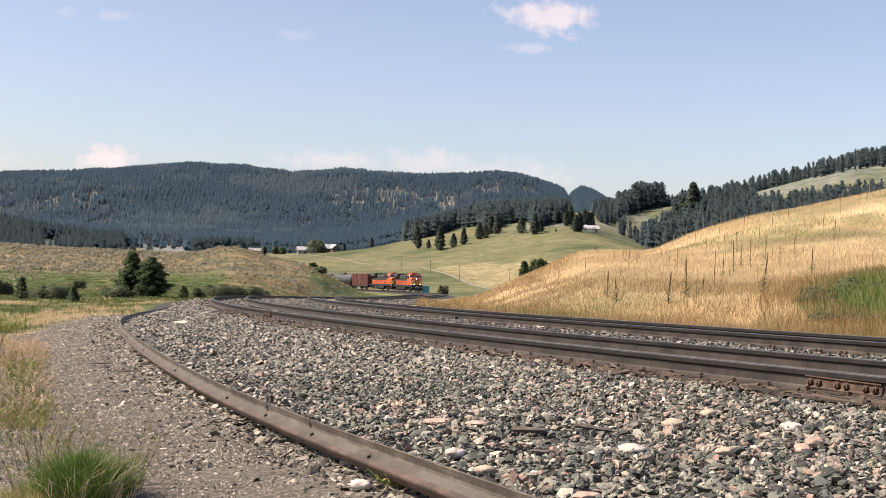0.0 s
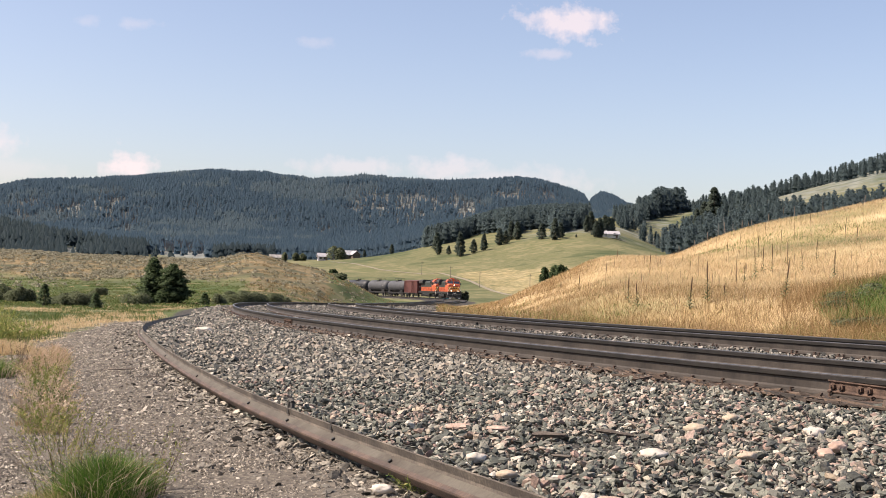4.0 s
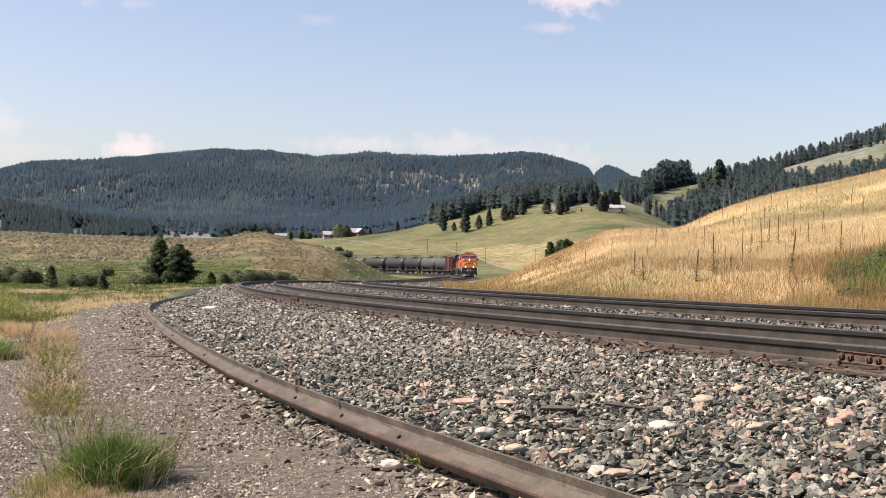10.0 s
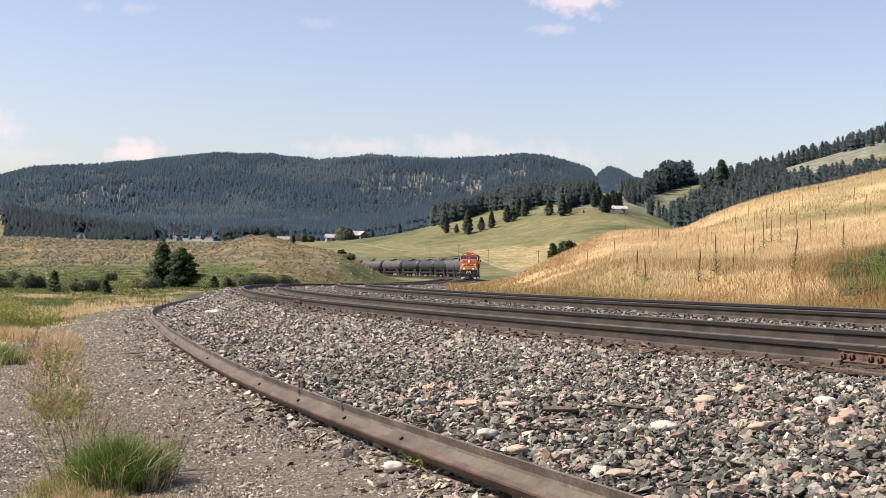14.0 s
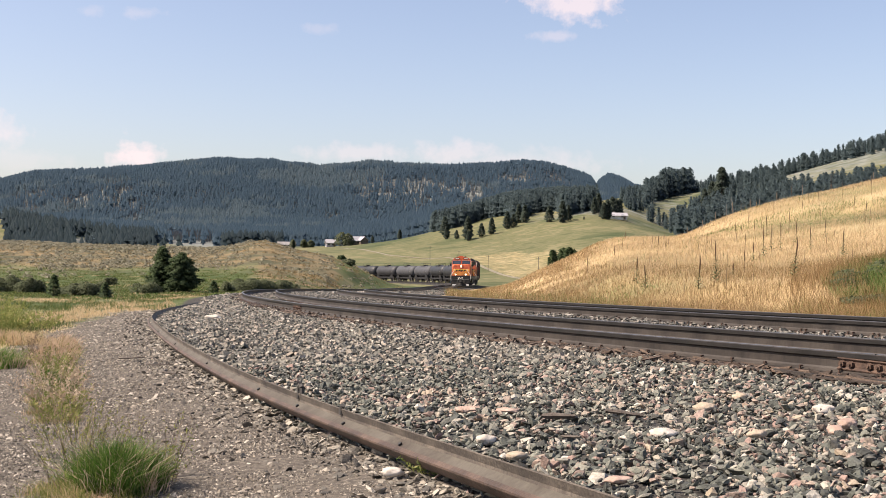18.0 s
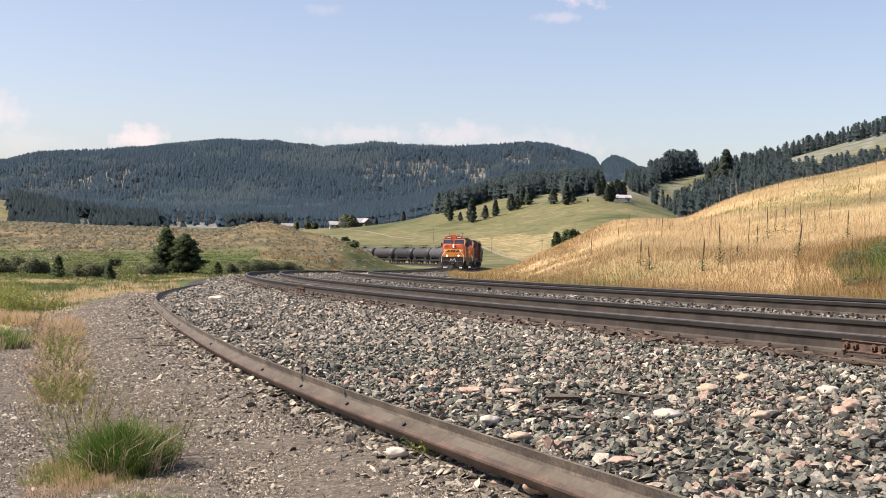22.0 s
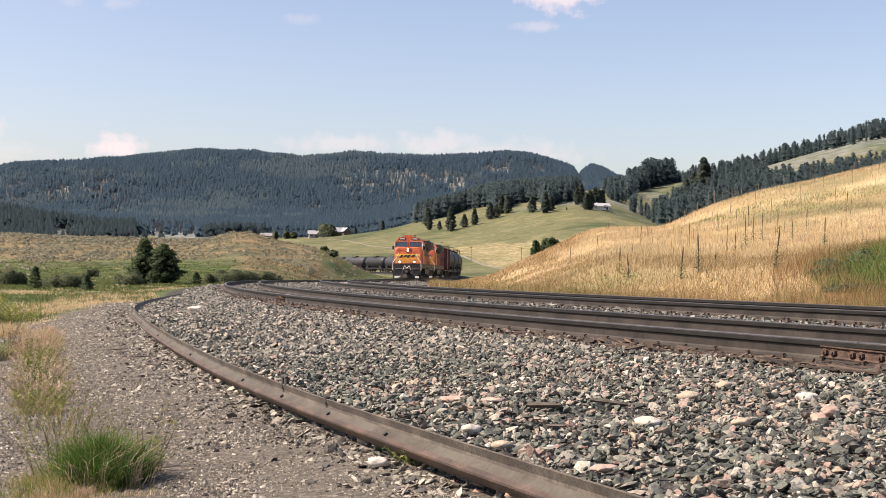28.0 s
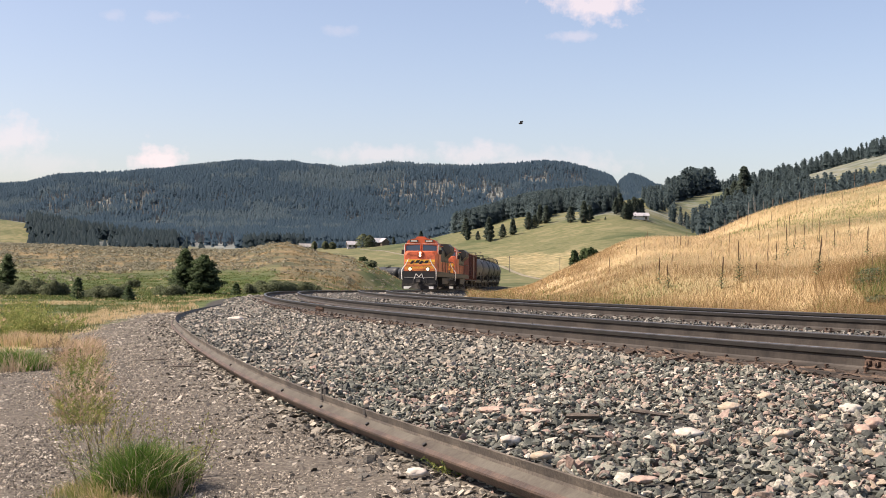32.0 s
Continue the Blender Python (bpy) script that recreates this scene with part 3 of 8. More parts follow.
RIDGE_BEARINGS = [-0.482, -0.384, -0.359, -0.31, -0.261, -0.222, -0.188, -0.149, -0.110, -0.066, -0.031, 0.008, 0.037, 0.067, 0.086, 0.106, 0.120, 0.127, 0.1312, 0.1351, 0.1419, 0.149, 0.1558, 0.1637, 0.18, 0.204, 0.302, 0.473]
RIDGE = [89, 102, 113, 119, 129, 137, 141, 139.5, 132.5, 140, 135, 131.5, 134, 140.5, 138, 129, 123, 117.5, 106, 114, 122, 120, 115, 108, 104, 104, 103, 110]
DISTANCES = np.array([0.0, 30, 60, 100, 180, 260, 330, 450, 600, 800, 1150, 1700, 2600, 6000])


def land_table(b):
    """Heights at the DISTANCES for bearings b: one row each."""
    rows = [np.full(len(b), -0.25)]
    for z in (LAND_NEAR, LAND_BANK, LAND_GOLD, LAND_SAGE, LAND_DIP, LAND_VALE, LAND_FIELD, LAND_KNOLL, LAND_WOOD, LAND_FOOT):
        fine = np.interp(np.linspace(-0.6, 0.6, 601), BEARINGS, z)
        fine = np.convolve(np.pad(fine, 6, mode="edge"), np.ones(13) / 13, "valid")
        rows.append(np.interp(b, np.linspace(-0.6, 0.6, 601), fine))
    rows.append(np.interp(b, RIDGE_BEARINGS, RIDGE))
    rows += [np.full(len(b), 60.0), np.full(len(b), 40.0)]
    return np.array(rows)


def fbm(x, y, cell, seed=0, octaves=4):
    """Cheap value noise in -1..1."""
    total, amp = np.zeros(len(x)), 1.0
    for i in range(octaves):
        u, v = np.asarray(x) / cell + 17.3 * seed + 3.1 * i, np.asarray(y) / cell - 9.7 * seed + 5.7 * i
        iu, iv = np.floor(u), np.floor(v)
        fu, fv = u - iu, v - iv
        fu, fv = fu * fu * (3 - 2 * fu), fv * fv * (3 - 2 * fv)

        def h(a, b):
            t = np.sin(a * 127.1 + b * 311.7) * 43758.5453
            return (t - np.floor(t)) * 2 - 1
        total += amp * ((h(iu, iv) * (1 - fu) + h(iu + 1, iv) * fu) * (1 - fv) + (h(iu, iv + 1) * (1 - fu) + h(iu + 1, iv + 1) * fu) * fv)
        cell, amp = cell * 0.5, amp * 0.5
    return total / 1.9


def smooth(a, b, x):
    t = np.clip((np.asarray(x) - a) / (b - a), 0, 1)
    return t * t * (3 - 2 * t)


# the trackside: from the outer rail (0) outwards, heights under its head; and where the lane ends on its far side
SIDE_OUT = [-11.5, -7.6, -6.7, -5.3, -4.0, -3.0, -2.1, -0.75, 0.5, 1.2, 2.6, 4.6, 5.4, 6.3, 8.0, 14.0, 20.0]
SIDE_UP = [-0.36, -0.24, -0.13, -0.13, -0.14, -0.27, -0.20, -0.235, -0.262, -0.292, -0.36, -0.41, -0.47, -0.54, -0.56, -0.55, -0.60]


def inner_edge(s):
    """Where the grass begins beyond the inner track."""
    return np.interp(s, [-60, 36, 58, 95, 115, 150], [-7.6, -7.6, -10.2, -10.0, -8.0, -7.6])


def lane_edge(s):
    return np.interp(s, [-40, -5, 8, 16, 25, 34], [15.0, 13.5, 10.2, 7.6, 5.7, 4.0])


# bare rocky openings in the mountain forest: bearing, distance, half widths, strength
OPENINGS = ((-0.285, 1390, 0.024, 115, 1.0), (-0.355, 1375, 0.024, 85, 0.95), (-0.322, 1355, 0.024, 80, 0.95), (-0.262, 1330, 0.018, 70, 0.9), (-0.2686, 1180, 0.018, 85, 1.0), (-0.238, 1040, 0.024, 90, 1.0), (-0.2212, 865, 0.028, 105, 1.0),
            (-0.205, 810, 0.020, 70, 0.95), (-0.3115, 735, 0.020, 26, 1.0), (-0.205, 1370, 0.018, 26, 0.9), (-0.0557, 1390, 0.028, 105, 0.9), (-0.022, 1390, 0.030, 110, 0.95), (0.004, 1405, 0.030, 100, 0.95), (0.026, 1325, 0.026, 120, 0.9),
            (-0.024, 1310, 0.024, 70, 0.85), (0.064, 1440, 0.030, 100, 0.95), (0.090, 1455, 0.018, 80, 0.9), (-0.10, 1265, 0.012, 45, 0.85), (-0.057, 1250, 0.012, 50, 0.8), (-0.13, 1355, 0.018, 45, 0.7), (-0.045, 925, 0.016, 50, 0.8), (-0.39, 830, 0.012, 40, 1.2))


def openings(x, y, b, dist):
    """How open the forest stands, 0 to 1."""
    w = np.zeros(len(b))
    for cb, cd, wb, wd, k in OPENINGS:
        w = np.maximum(w, 1.2 * k * np.exp(-((b - cb) / wb) ** 2 - ((dist - cd) / (1.35 * wd)) ** 2))
    return np.clip(w, 0, 1)


def land(x, y):
    """Height of the ground, and s, out, bearing and distance, at points in plan."""
    x, y = np.asarray(x, dtype=float).ravel(), np.asarray(y, dtype=float).ravel()
    rad, az = np.hypot(x, y), np.arctan2(x, y)
    front = np.cos(az) > 0.75
    b = np.where(front, np.tan(np.clip(az, -0.7, 0.7)), np.sign(az) * np.interp(np.abs(az), [0.72, math.pi], [0.88, 0.0]))
    dist = np.where(front, rad * np.cos(az), rad * 0.75)
    b = np.clip(b, -0.6, 0.6)
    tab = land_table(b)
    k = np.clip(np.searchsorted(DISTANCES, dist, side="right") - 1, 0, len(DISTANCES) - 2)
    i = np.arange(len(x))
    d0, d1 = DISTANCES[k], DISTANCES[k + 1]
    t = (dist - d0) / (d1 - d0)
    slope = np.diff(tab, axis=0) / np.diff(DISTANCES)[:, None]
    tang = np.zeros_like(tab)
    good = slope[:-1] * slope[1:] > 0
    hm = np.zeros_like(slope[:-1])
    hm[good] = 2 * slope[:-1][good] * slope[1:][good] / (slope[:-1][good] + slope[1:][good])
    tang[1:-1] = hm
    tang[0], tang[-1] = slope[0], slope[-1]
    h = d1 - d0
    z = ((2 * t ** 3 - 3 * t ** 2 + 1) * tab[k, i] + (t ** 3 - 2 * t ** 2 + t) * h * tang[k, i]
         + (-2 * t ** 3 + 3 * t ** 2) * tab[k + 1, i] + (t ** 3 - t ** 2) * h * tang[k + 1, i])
    z = z + fbm(x, y, 60, 1) * np.clip(dist / 900, 0, 0.7) * smooth(60, 200, dist) + fbm(x, y, 6, 2) * 0.10 * smooth(25, 60, dist) + fbm(x, y, 15, 22) * 0.45 * smooth(28, 60, dist) * (b > 0.06) * (dist < 150) + fbm(x, y, 300, 3) * smooth(700, 1300, dist) * 7
    s, o = off_line(x, y)
    out = o - INNER                                     # out from the outer rail
    bench = np.interp(s, LINE_S, LINE_Z) - 0.086 + np.interp(out, SIDE_OUT, SIDE_UP)
    near = rad < 420
    w = smooth(-6.0, -0.6, out - inner_edge(s)) * (1 - np.interp(s, [0, 34, 60], [0, 0, 1]) * smooth(2.2, 7, out)) * (1 - smooth(11, 22, out)) * near
    z = z * (1 - w) + bench * w
    return z, s, out, b, dist


def ground_mesh():
    az = np.concatenate([np.linspace(-math.pi, -0.50, 60)[:-1], np.linspace(-0.50, 0.50, 460), np.linspace(0.50, math.pi, 60)[1:-1]])
    rr = np.concatenate([[0.0, 0.3], np.geomspace(0.7, 4800, 330)])
    A, Rr = np.meshgrid(az, rr)
    x, y = (Rr * np.sin(A)).ravel(), (Rr * np.cos(A)).ravel()
    z, s, out, b, dist = land(x, y)
    lane = (out > np.interp(s, [-10, 40], [5.0, 2.5])) & (out < lane_edge(s)) & (s < 34) & (s > -60)
    # small roughness of the lane
    z = z + np.where(lane, fbm(x, y, 0.5, 7) * 0.012, 0)
    nr, na = len(rr), len(az)
    idx = np.arange(nr * na).reshape(nr, na)
    a0, b0 = idx[:-1], idx[1:]
    faces = np.stack([a0, np.roll(a0, -1, 1), np.roll(b0, -1, 1), b0], -1).reshape(-1, 4)[:, ::-1]
    me = raw("ground", np.stack([x, y, z], 1), faces, ground_material())
    zone, cover = np.zeros((len(x), 4), np.float32), np.zeros((len(x), 4), np.float32)
    zone[:, 3] = cover[:, 3] = 1
    edge = lane_edge(s) + fbm(x, y, 2.0, 4) * 0.7
    zone[:, 0] = (1 - smooth(-0.6, 0.5, out - edge)) * smooth(0.5, 2.5, out) * (1 - smooth(31, 35, s + fbm(x, y, 2, 5))) * (s > -70)
    ball = smooth(-0.7, 0.1, out - inner_edge(s) + fbm(x, y, 1.5, 6) * 0.4) * (1 - smooth(-0.2, 0.5, out - np.interp(s, [-9, 4.6, 11.6, 25, 39, 60], [5.9, 5.3, 4.8, 3.75, 2.2, 2.0]))) * (dist < 450)
    gold = np.where((out < inner_edge(s) + 0.1) & (dist < 175) & (b > -0.1), 1.0, 0.0) * smooth(-0.06, 0.03, b + fbm(x, y, 8, 8) * 0.02)
    green = np.zeros(len(x))
    left = (out > 0) & (b < 0.02)
    green = np.maximum(green, left * smooth(26, 40, dist) * (1 - smooth(126, 150, dist + fbm(x, y, 14, 9) * 18)) * (0.62 + 0.5 * fbm(x, y, 9, 10)) * (1 - smooth(-0.175, -0.155, b) * smooth(92, 104, dist)))
    green = np.maximum(green, (gold > 0) * smooth(-0.004, 0.008, b - np.interp(dist, [22, 25, 27, 30, 37, 42, 46], [0.46, 0.382, 0.342, 0.326, 0.356, 0.396, 0.47])) * 0.8)
    green = np.maximum(green, (gold > 0) * (0.35 + 0.5 * fbm(x, y, 16, 12)) * (dist > 30))
    green = np.maximum(green, left * smooth(120, 150, dist) * (dist < 230) * smooth(-0.105, -0.085, b) * 0.8)
    sagez = left * smooth(122, 142, dist + fbm(x, y, 14, 13) * 18) * (dist < 290)
    sagez = np.maximum(sagez, left * smooth(100, 118, dist) * smooth(-0.175, -0.15, b) * (b < -0.085) * (dist < 290) * 0.9)
    sagez = sagez * (1 - 0.75 * smooth(-0.105, -0.08, b + 0.02 * fbm(x, y, 10, 66)))
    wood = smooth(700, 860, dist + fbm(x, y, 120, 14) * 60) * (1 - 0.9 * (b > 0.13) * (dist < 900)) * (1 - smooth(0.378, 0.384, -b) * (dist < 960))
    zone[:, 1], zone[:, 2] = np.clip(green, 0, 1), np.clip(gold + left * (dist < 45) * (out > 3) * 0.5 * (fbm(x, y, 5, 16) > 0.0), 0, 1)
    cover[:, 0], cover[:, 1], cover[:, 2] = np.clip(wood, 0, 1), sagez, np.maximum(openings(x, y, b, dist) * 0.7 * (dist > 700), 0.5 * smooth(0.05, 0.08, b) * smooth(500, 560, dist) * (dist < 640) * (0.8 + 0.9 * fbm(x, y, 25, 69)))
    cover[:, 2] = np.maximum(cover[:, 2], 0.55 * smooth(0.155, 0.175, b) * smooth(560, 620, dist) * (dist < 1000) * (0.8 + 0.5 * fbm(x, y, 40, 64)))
    # a mown hay field below the road
    hay = smooth(0.016, 0.019, b) * smooth(-2, 2, dist - np.interp(b, [0.004, 0.03, 0.055, 0.077, 0.095, 0.125], [436, 396, 350, 318, 292, 255])) * (1 - smooth(-4, 4, dist - np.interp(b, [0.016, 0.065, 0.13], [433, 431, 400]) - 3 * fbm(x, y, 12, 77)))
    zone[:, 2] = np.maximum(zone[:, 2], 0.42 * hay)
    for nm, arr in (("zone", zone), ("cover", cover)):
        at = me.color_attributes.new(nm, "FLOAT_COLOR", "POINT")
        at.data.foreach_set("color", arr.ravel())
    at = me.attributes.new("ballast", "FLOAT", "POINT")
    at.data.foreach_set("value", np.clip(ball, 0, 1).astype(np.float32))
    me.shade_smooth()
    return me


ground = tagged(new("ground", ground_mesh()), "gravel lane, grass banks, meadows and forested hills in one rolling sheet", "ground", kind="structure")


def ground_at(x, y):
    return float(land([x], [y])[0][0])


def at_bearing(b, dist):
    """A point on the ground ahead: bearing as sideways metres per metre ahead."""
    return b * dist, dist, ground_at(b * dist, dist)


# ---- the railway ----
RAIL_SHAPE = [(-0.078, -0.206), (0.078, -0.206), (0.078, -0.194), (0.022, -0.172), (0.010, -0.154), (0.010, -0.072), (0.037, -0.054), (0.039, -0.012),
              (0.031, -0.002), (0.012, 0.0), (-0.012, 0.0), (-0.031, -0.002), (-0.039, -0.012), (-0.037, -0.054), (-0.010, -0.072), (-0.010, -0.154), (-0.022, -0.172), (-0.078, -0.194)]


def sweep(name, shape, xs, ys, zs, ths, mats, head=(), third=()):
    """A profile (out, up) carried along a line; the profile sides named in head take the second material."""
    n, k = len(xs), len(shape)
    sh = np.array(shape)
    nx, ny = -np.sin(ths), np.cos(ths)
    v = np.stack([xs[:, None] + nx[:, None] * sh[None, :, 0], ys[:, None] + ny[:, None] * sh[None, :, 0], zs[:, None] + np.zeros((n, 1)) + sh[None, :, 1]], -1).reshape(-1, 3)
    i = np.arange(n - 1)[:, None] * k
    j = np.arange(k)[None, :]
    f = np.stack([i + j, i + k + j, i + k + (j + 1) % k, i + (j + 1) % k], -1).reshape(-1, 4)
    me = raw(name, v, f, mats[0])
    if len(mats) > 1:
        for extra in mats[1:]:
            me.materials.append(extra)
        me.polygons.foreach_set("material_index", np.tile([1 if q in head else 2 if q in third else 0 for q in range(k)], n - 1).astype(np.int32))
    bm = bmesh.new()
    bm.from_mesh(me)
    bm.verts.ensure_lookup_table()
    for r in (0, n - 1):
        fc = bm.faces.new([bm.verts[r * k + q] for q in range(k)])
    bmesh.ops.recalc_face_normals(bm, faces=bm.faces)
    bm.to_mesh(me)
    bm.free()
    return me


def line_pose(s, out, up, turn=0.0):
    x, y, z = on_line(s, out, up)
    th = float(np.interp(s, LINE_S, LINE_TH))
    return pose(float(x), float(y), float(z), 0, 0, math.degrees(th) + turn)


def spike_mesh():
    bm = boxes((-0.008, 0.008, -0.008, 0.008, -0.03, 0.014), (-0.014, 0.014, -0.012, 0.028, 0.010, 0.026), bevel=0.003)
    return mesh_object("spike", bm, M_RUST)


def tie_mesh():
    bm = boxes((-0.115, 0.115, -1.03, 1.03, -0.18, 0.0), bevel=0.02)
    for v in bm.verts:
        v.co += Vector((noise.noise(v.co * 3) * 0.012, noise.noise(v.co * 3 + Vector((5, 0, 0))) * 0.03, 0))
    return mesh_object("tie", bm, M_TIE)


def plate_mesh():
    return mesh_object("tie_plate", boxes((-0.1, 0.1, -0.18, 0.18, -0.008, 0.012), bevel=0.004), M_RUST)


def build_track(label, rails, ties_to):
    track = tagged(new("railway_track"), label, "railway track", "double track")
    middle = (RAIL_OUT[rails[0]] + RAIL_OUT[rails[1]]) / 2
    s = np.concatenate([np.arange(-34, 90, 0.5), np.arange(90, 470, 2.0)])
    th = np.interp(s, LINE_S, LINE_TH)
    for r in rails:
        x, y, z = on_line(s, RAIL_OUT[r], RAIL_UP[r])
        ob = new("rail", sweep("rail", RAIL_SHAPE, x, y, z, th, (M_RAIL, M_HEAD, M_SIDE), (8, 9, 10), (5, 6, 7, 11, 12, 13)))
        ob.parent = track
        tagged(ob, "dark worn steel rail with a polished head")
    tie, plate, spike = tie_mesh(), plate_mesh(), spike_mesh()
    rng = random.Random(rails[0] + 3)
    up = (RAIL_UP[rails[0]] + RAIL_UP[rails[1]]) / 2 - 0.245
    for i in range(int((ties_to + 8) / 0.5)):
        st = -8 + i * 0.5
        shared("tie", tie, track, line_pose(st + rng.uniform(-0.03, 0.03), middle + rng.uniform(-0.05, 0.05), up, rng.uniform(-1.2, 1.2)))
        if st < 44:
            for r in rails:
                shared("tie_plate", plate, track, line_pose(st, RAIL_OUT[r], RAIL_UP[r] - 0.216))
                if r in (0, 2) and st < 36:
                    shared("spike", spike, track, line_pose(st + 0.05, RAIL_OUT[r] + 0.088, RAIL_UP[r] - 0.190 + rng.uniform(0, 0.012), 180 + rng.uniform(-15, 15)))
                if r in (1, 2) and st < 20:
                    shared("spike", spike, track, line_pose(st - 0.05, RAIL_OUT[r] + 0.088, RAIL_UP[r] - 0.190, 180 + rng.uniform(-15, 15)))
    return track


near_track = build_track("near railway track of dark rails spiked to wooden ties in ballast", (0, 1), 60)
build_track("inner railway track, curving away between ballast and grass bank", (2, 3), 40)


def joint(track, r, s0, name="joint_bar"):
    """Two bolted bars over a rail joint."""
    bar = bmesh.new()
    prism(bar, [(0.012, -0.165), (0.050, -0.180), (0.055, -0.168), (0.030, -0.150), (0.026, -0.088), (0.046, -0.072), (0.044, -0.060), (0.012, -0.068)], -0.46, 0.46)
    ob = part(name, bar, M_RUST, track, "rusty bolted joint bar")
    ob.matrix_local = line_pose(s0, RAIL_OUT[r], RAIL_UP[r])
    for x in (0.40, 0.29, 0.06, -0.05, -0.28, -0.39):
        b = bmesh.new()
        rod(b, (x, 0.02, -0.118), (x, 0.078, -0.118), 0.015, 8)
        rod(b, (x, 0.026, -0.118), (x, 0.062, -0.118), 0.034, 6)
        part("bolt", b, M_RUST, ob)
    gap = part("rail_gap", boxes((-0.004, 0.004, -0.0385, 0.0385, -0.05, 0.0012)), M_BLACK, track)
    gap.matrix_local = line_pose(s0, RAIL_OUT[r], RAIL_UP[r])


joint(near_track, 0, 7.17)
joint(near_track, 0, 27.3)
joint(near_track, 1, 2.4)

# the spare rail lying on its side along the shoulder
LOOSE_S = [-9.0, 4.6, 8.7, 11.6, 17.0, 22.0, 25.0, 29.0, 34.0, 39.0]
LOOSE_OUT = [6.08, 5.45, 5.28, 4.99, 4.50, 4.1, 3.93, 3.44, 2.58, 1.64]


def spare_rail():
    s = np.arange(-9, 39, 0.4)
    o = np.interp(s, LOOSE_S, LOOSE_OUT)
    o = np.convolve(np.pad(o, 6, mode="edge"), np.ones(13) / 13, "valid")
    x, y, z = on_line(s, o + INNER, -0.086 - 0.392)
    th = np.arctan2(np.gradient(y), np.gradient(x))
    # foot stands at the back, head lies towards the lane
    lean = math.radians(52)
    sh = []
    for a, b in RAIL_SHAPE:
        a, b = a * (0.8 if b < -0.1 else 1.05), (b + 0.12) * 0.75
        sh.append((b * math.sin(lean) + a * math.cos(lean) * 1.0 - 0.0, -a * math.sin(lean) * -1.0 + b * math.cos(lean) * -1.0 + 0.055))
    ob = new("spare_rail", sweep("spare_rail", sh, x, y, z, th, (M_LOOSE, M_LIP, M_FOOT), (6, 7, 8, 9, 10, 11, 12), (1, 2, 3, 15, 16, 17)))
    tagged(ob, "long rusty spare rail lying on its side along the ballast", "rail")
    for sp, tall in ((8.1, 0.035), (7.05, 0.0)):
        oo = float(np.interp(sp, s, o)) + INNER
        b = bmesh.new()
        arc = [(0.0, -0.015, 0.09), (0.0, -0.018, 0.13 + tall), (-0.02, -0.018, 0.160 + tall), (-0.055, -0.016, 0.170 + tall), (-0.085, -0.014, 0.150 + tall), (-0.09, -0.012, 0.105 + tall)]
        for k in range(5 if tall else 2):
            rod(b, arc[k], arc[k + 1], 0.019, 8)
        clip = part("rail_anchor", b, M_DARK, ob, "bent rail anchor")
        clip.matrix_local = line_pose(sp, oo, -0.086 - 0.385)
    for sp in (6.9, 8.0, 9.3, 12.3, 5.9, 16.0):
        oo = float(np.interp(sp, s, o)) + INNER
        b = bmesh.new()
        rod(b, (0, 0.012, 0.02), (0, 0.03, 0.045), 0.014, 10)
        hole = part("bolt_hole", b, M_BLACK, ob)
        hole.matrix_local = line_pose(sp, oo, -0.086 - 0.375)
    return ob


spare_rail()


# ---- loose stone ----
GOLDEN = (1 + math.sqrt(5)) / 2
ROCK_V = np.array([(-1, GOLDEN, 0), (1, GOLDEN, 0), (-1, -GOLDEN, 0), (1, -GOLDEN, 0), (0, -1, GOLDEN), (0, 1, GOLDEN), (0, -1, -GOLDEN), (0, 1, -GOLDEN), (GOLDEN, 0, -1), (GOLDEN, 0, 1), (-GOLDEN, 0, -1), (-GOLDEN, 0, 1)]) / 1.9
ROCK_F = np.array([(0, 11, 5), (0, 5, 1), (0, 1, 7), (0, 7, 10), (0, 10, 11), (1, 5, 9), (5, 11, 4), (11, 10, 2), (10, 7, 6), (7, 1, 8), (3, 9, 4), (3, 4, 2), (3, 2, 6), (3, 6, 8), (3, 8, 9), (4, 9, 5), (2, 4, 11), (6, 2, 10), (8, 6, 7), (9, 8, 1)])
CUBE_V = np.array([[a, b, c] for a in (-1, 1) for b in (-1, 1) for c in (-1, 1)], float)
CUBE_F = np.array([[0, 1, 3], [0, 3, 2], [4, 6, 7], [4, 7, 5], [0, 4, 5], [0, 5, 1], [2, 3, 7], [2, 7, 6], [1, 5, 7], [1, 7, 3]])


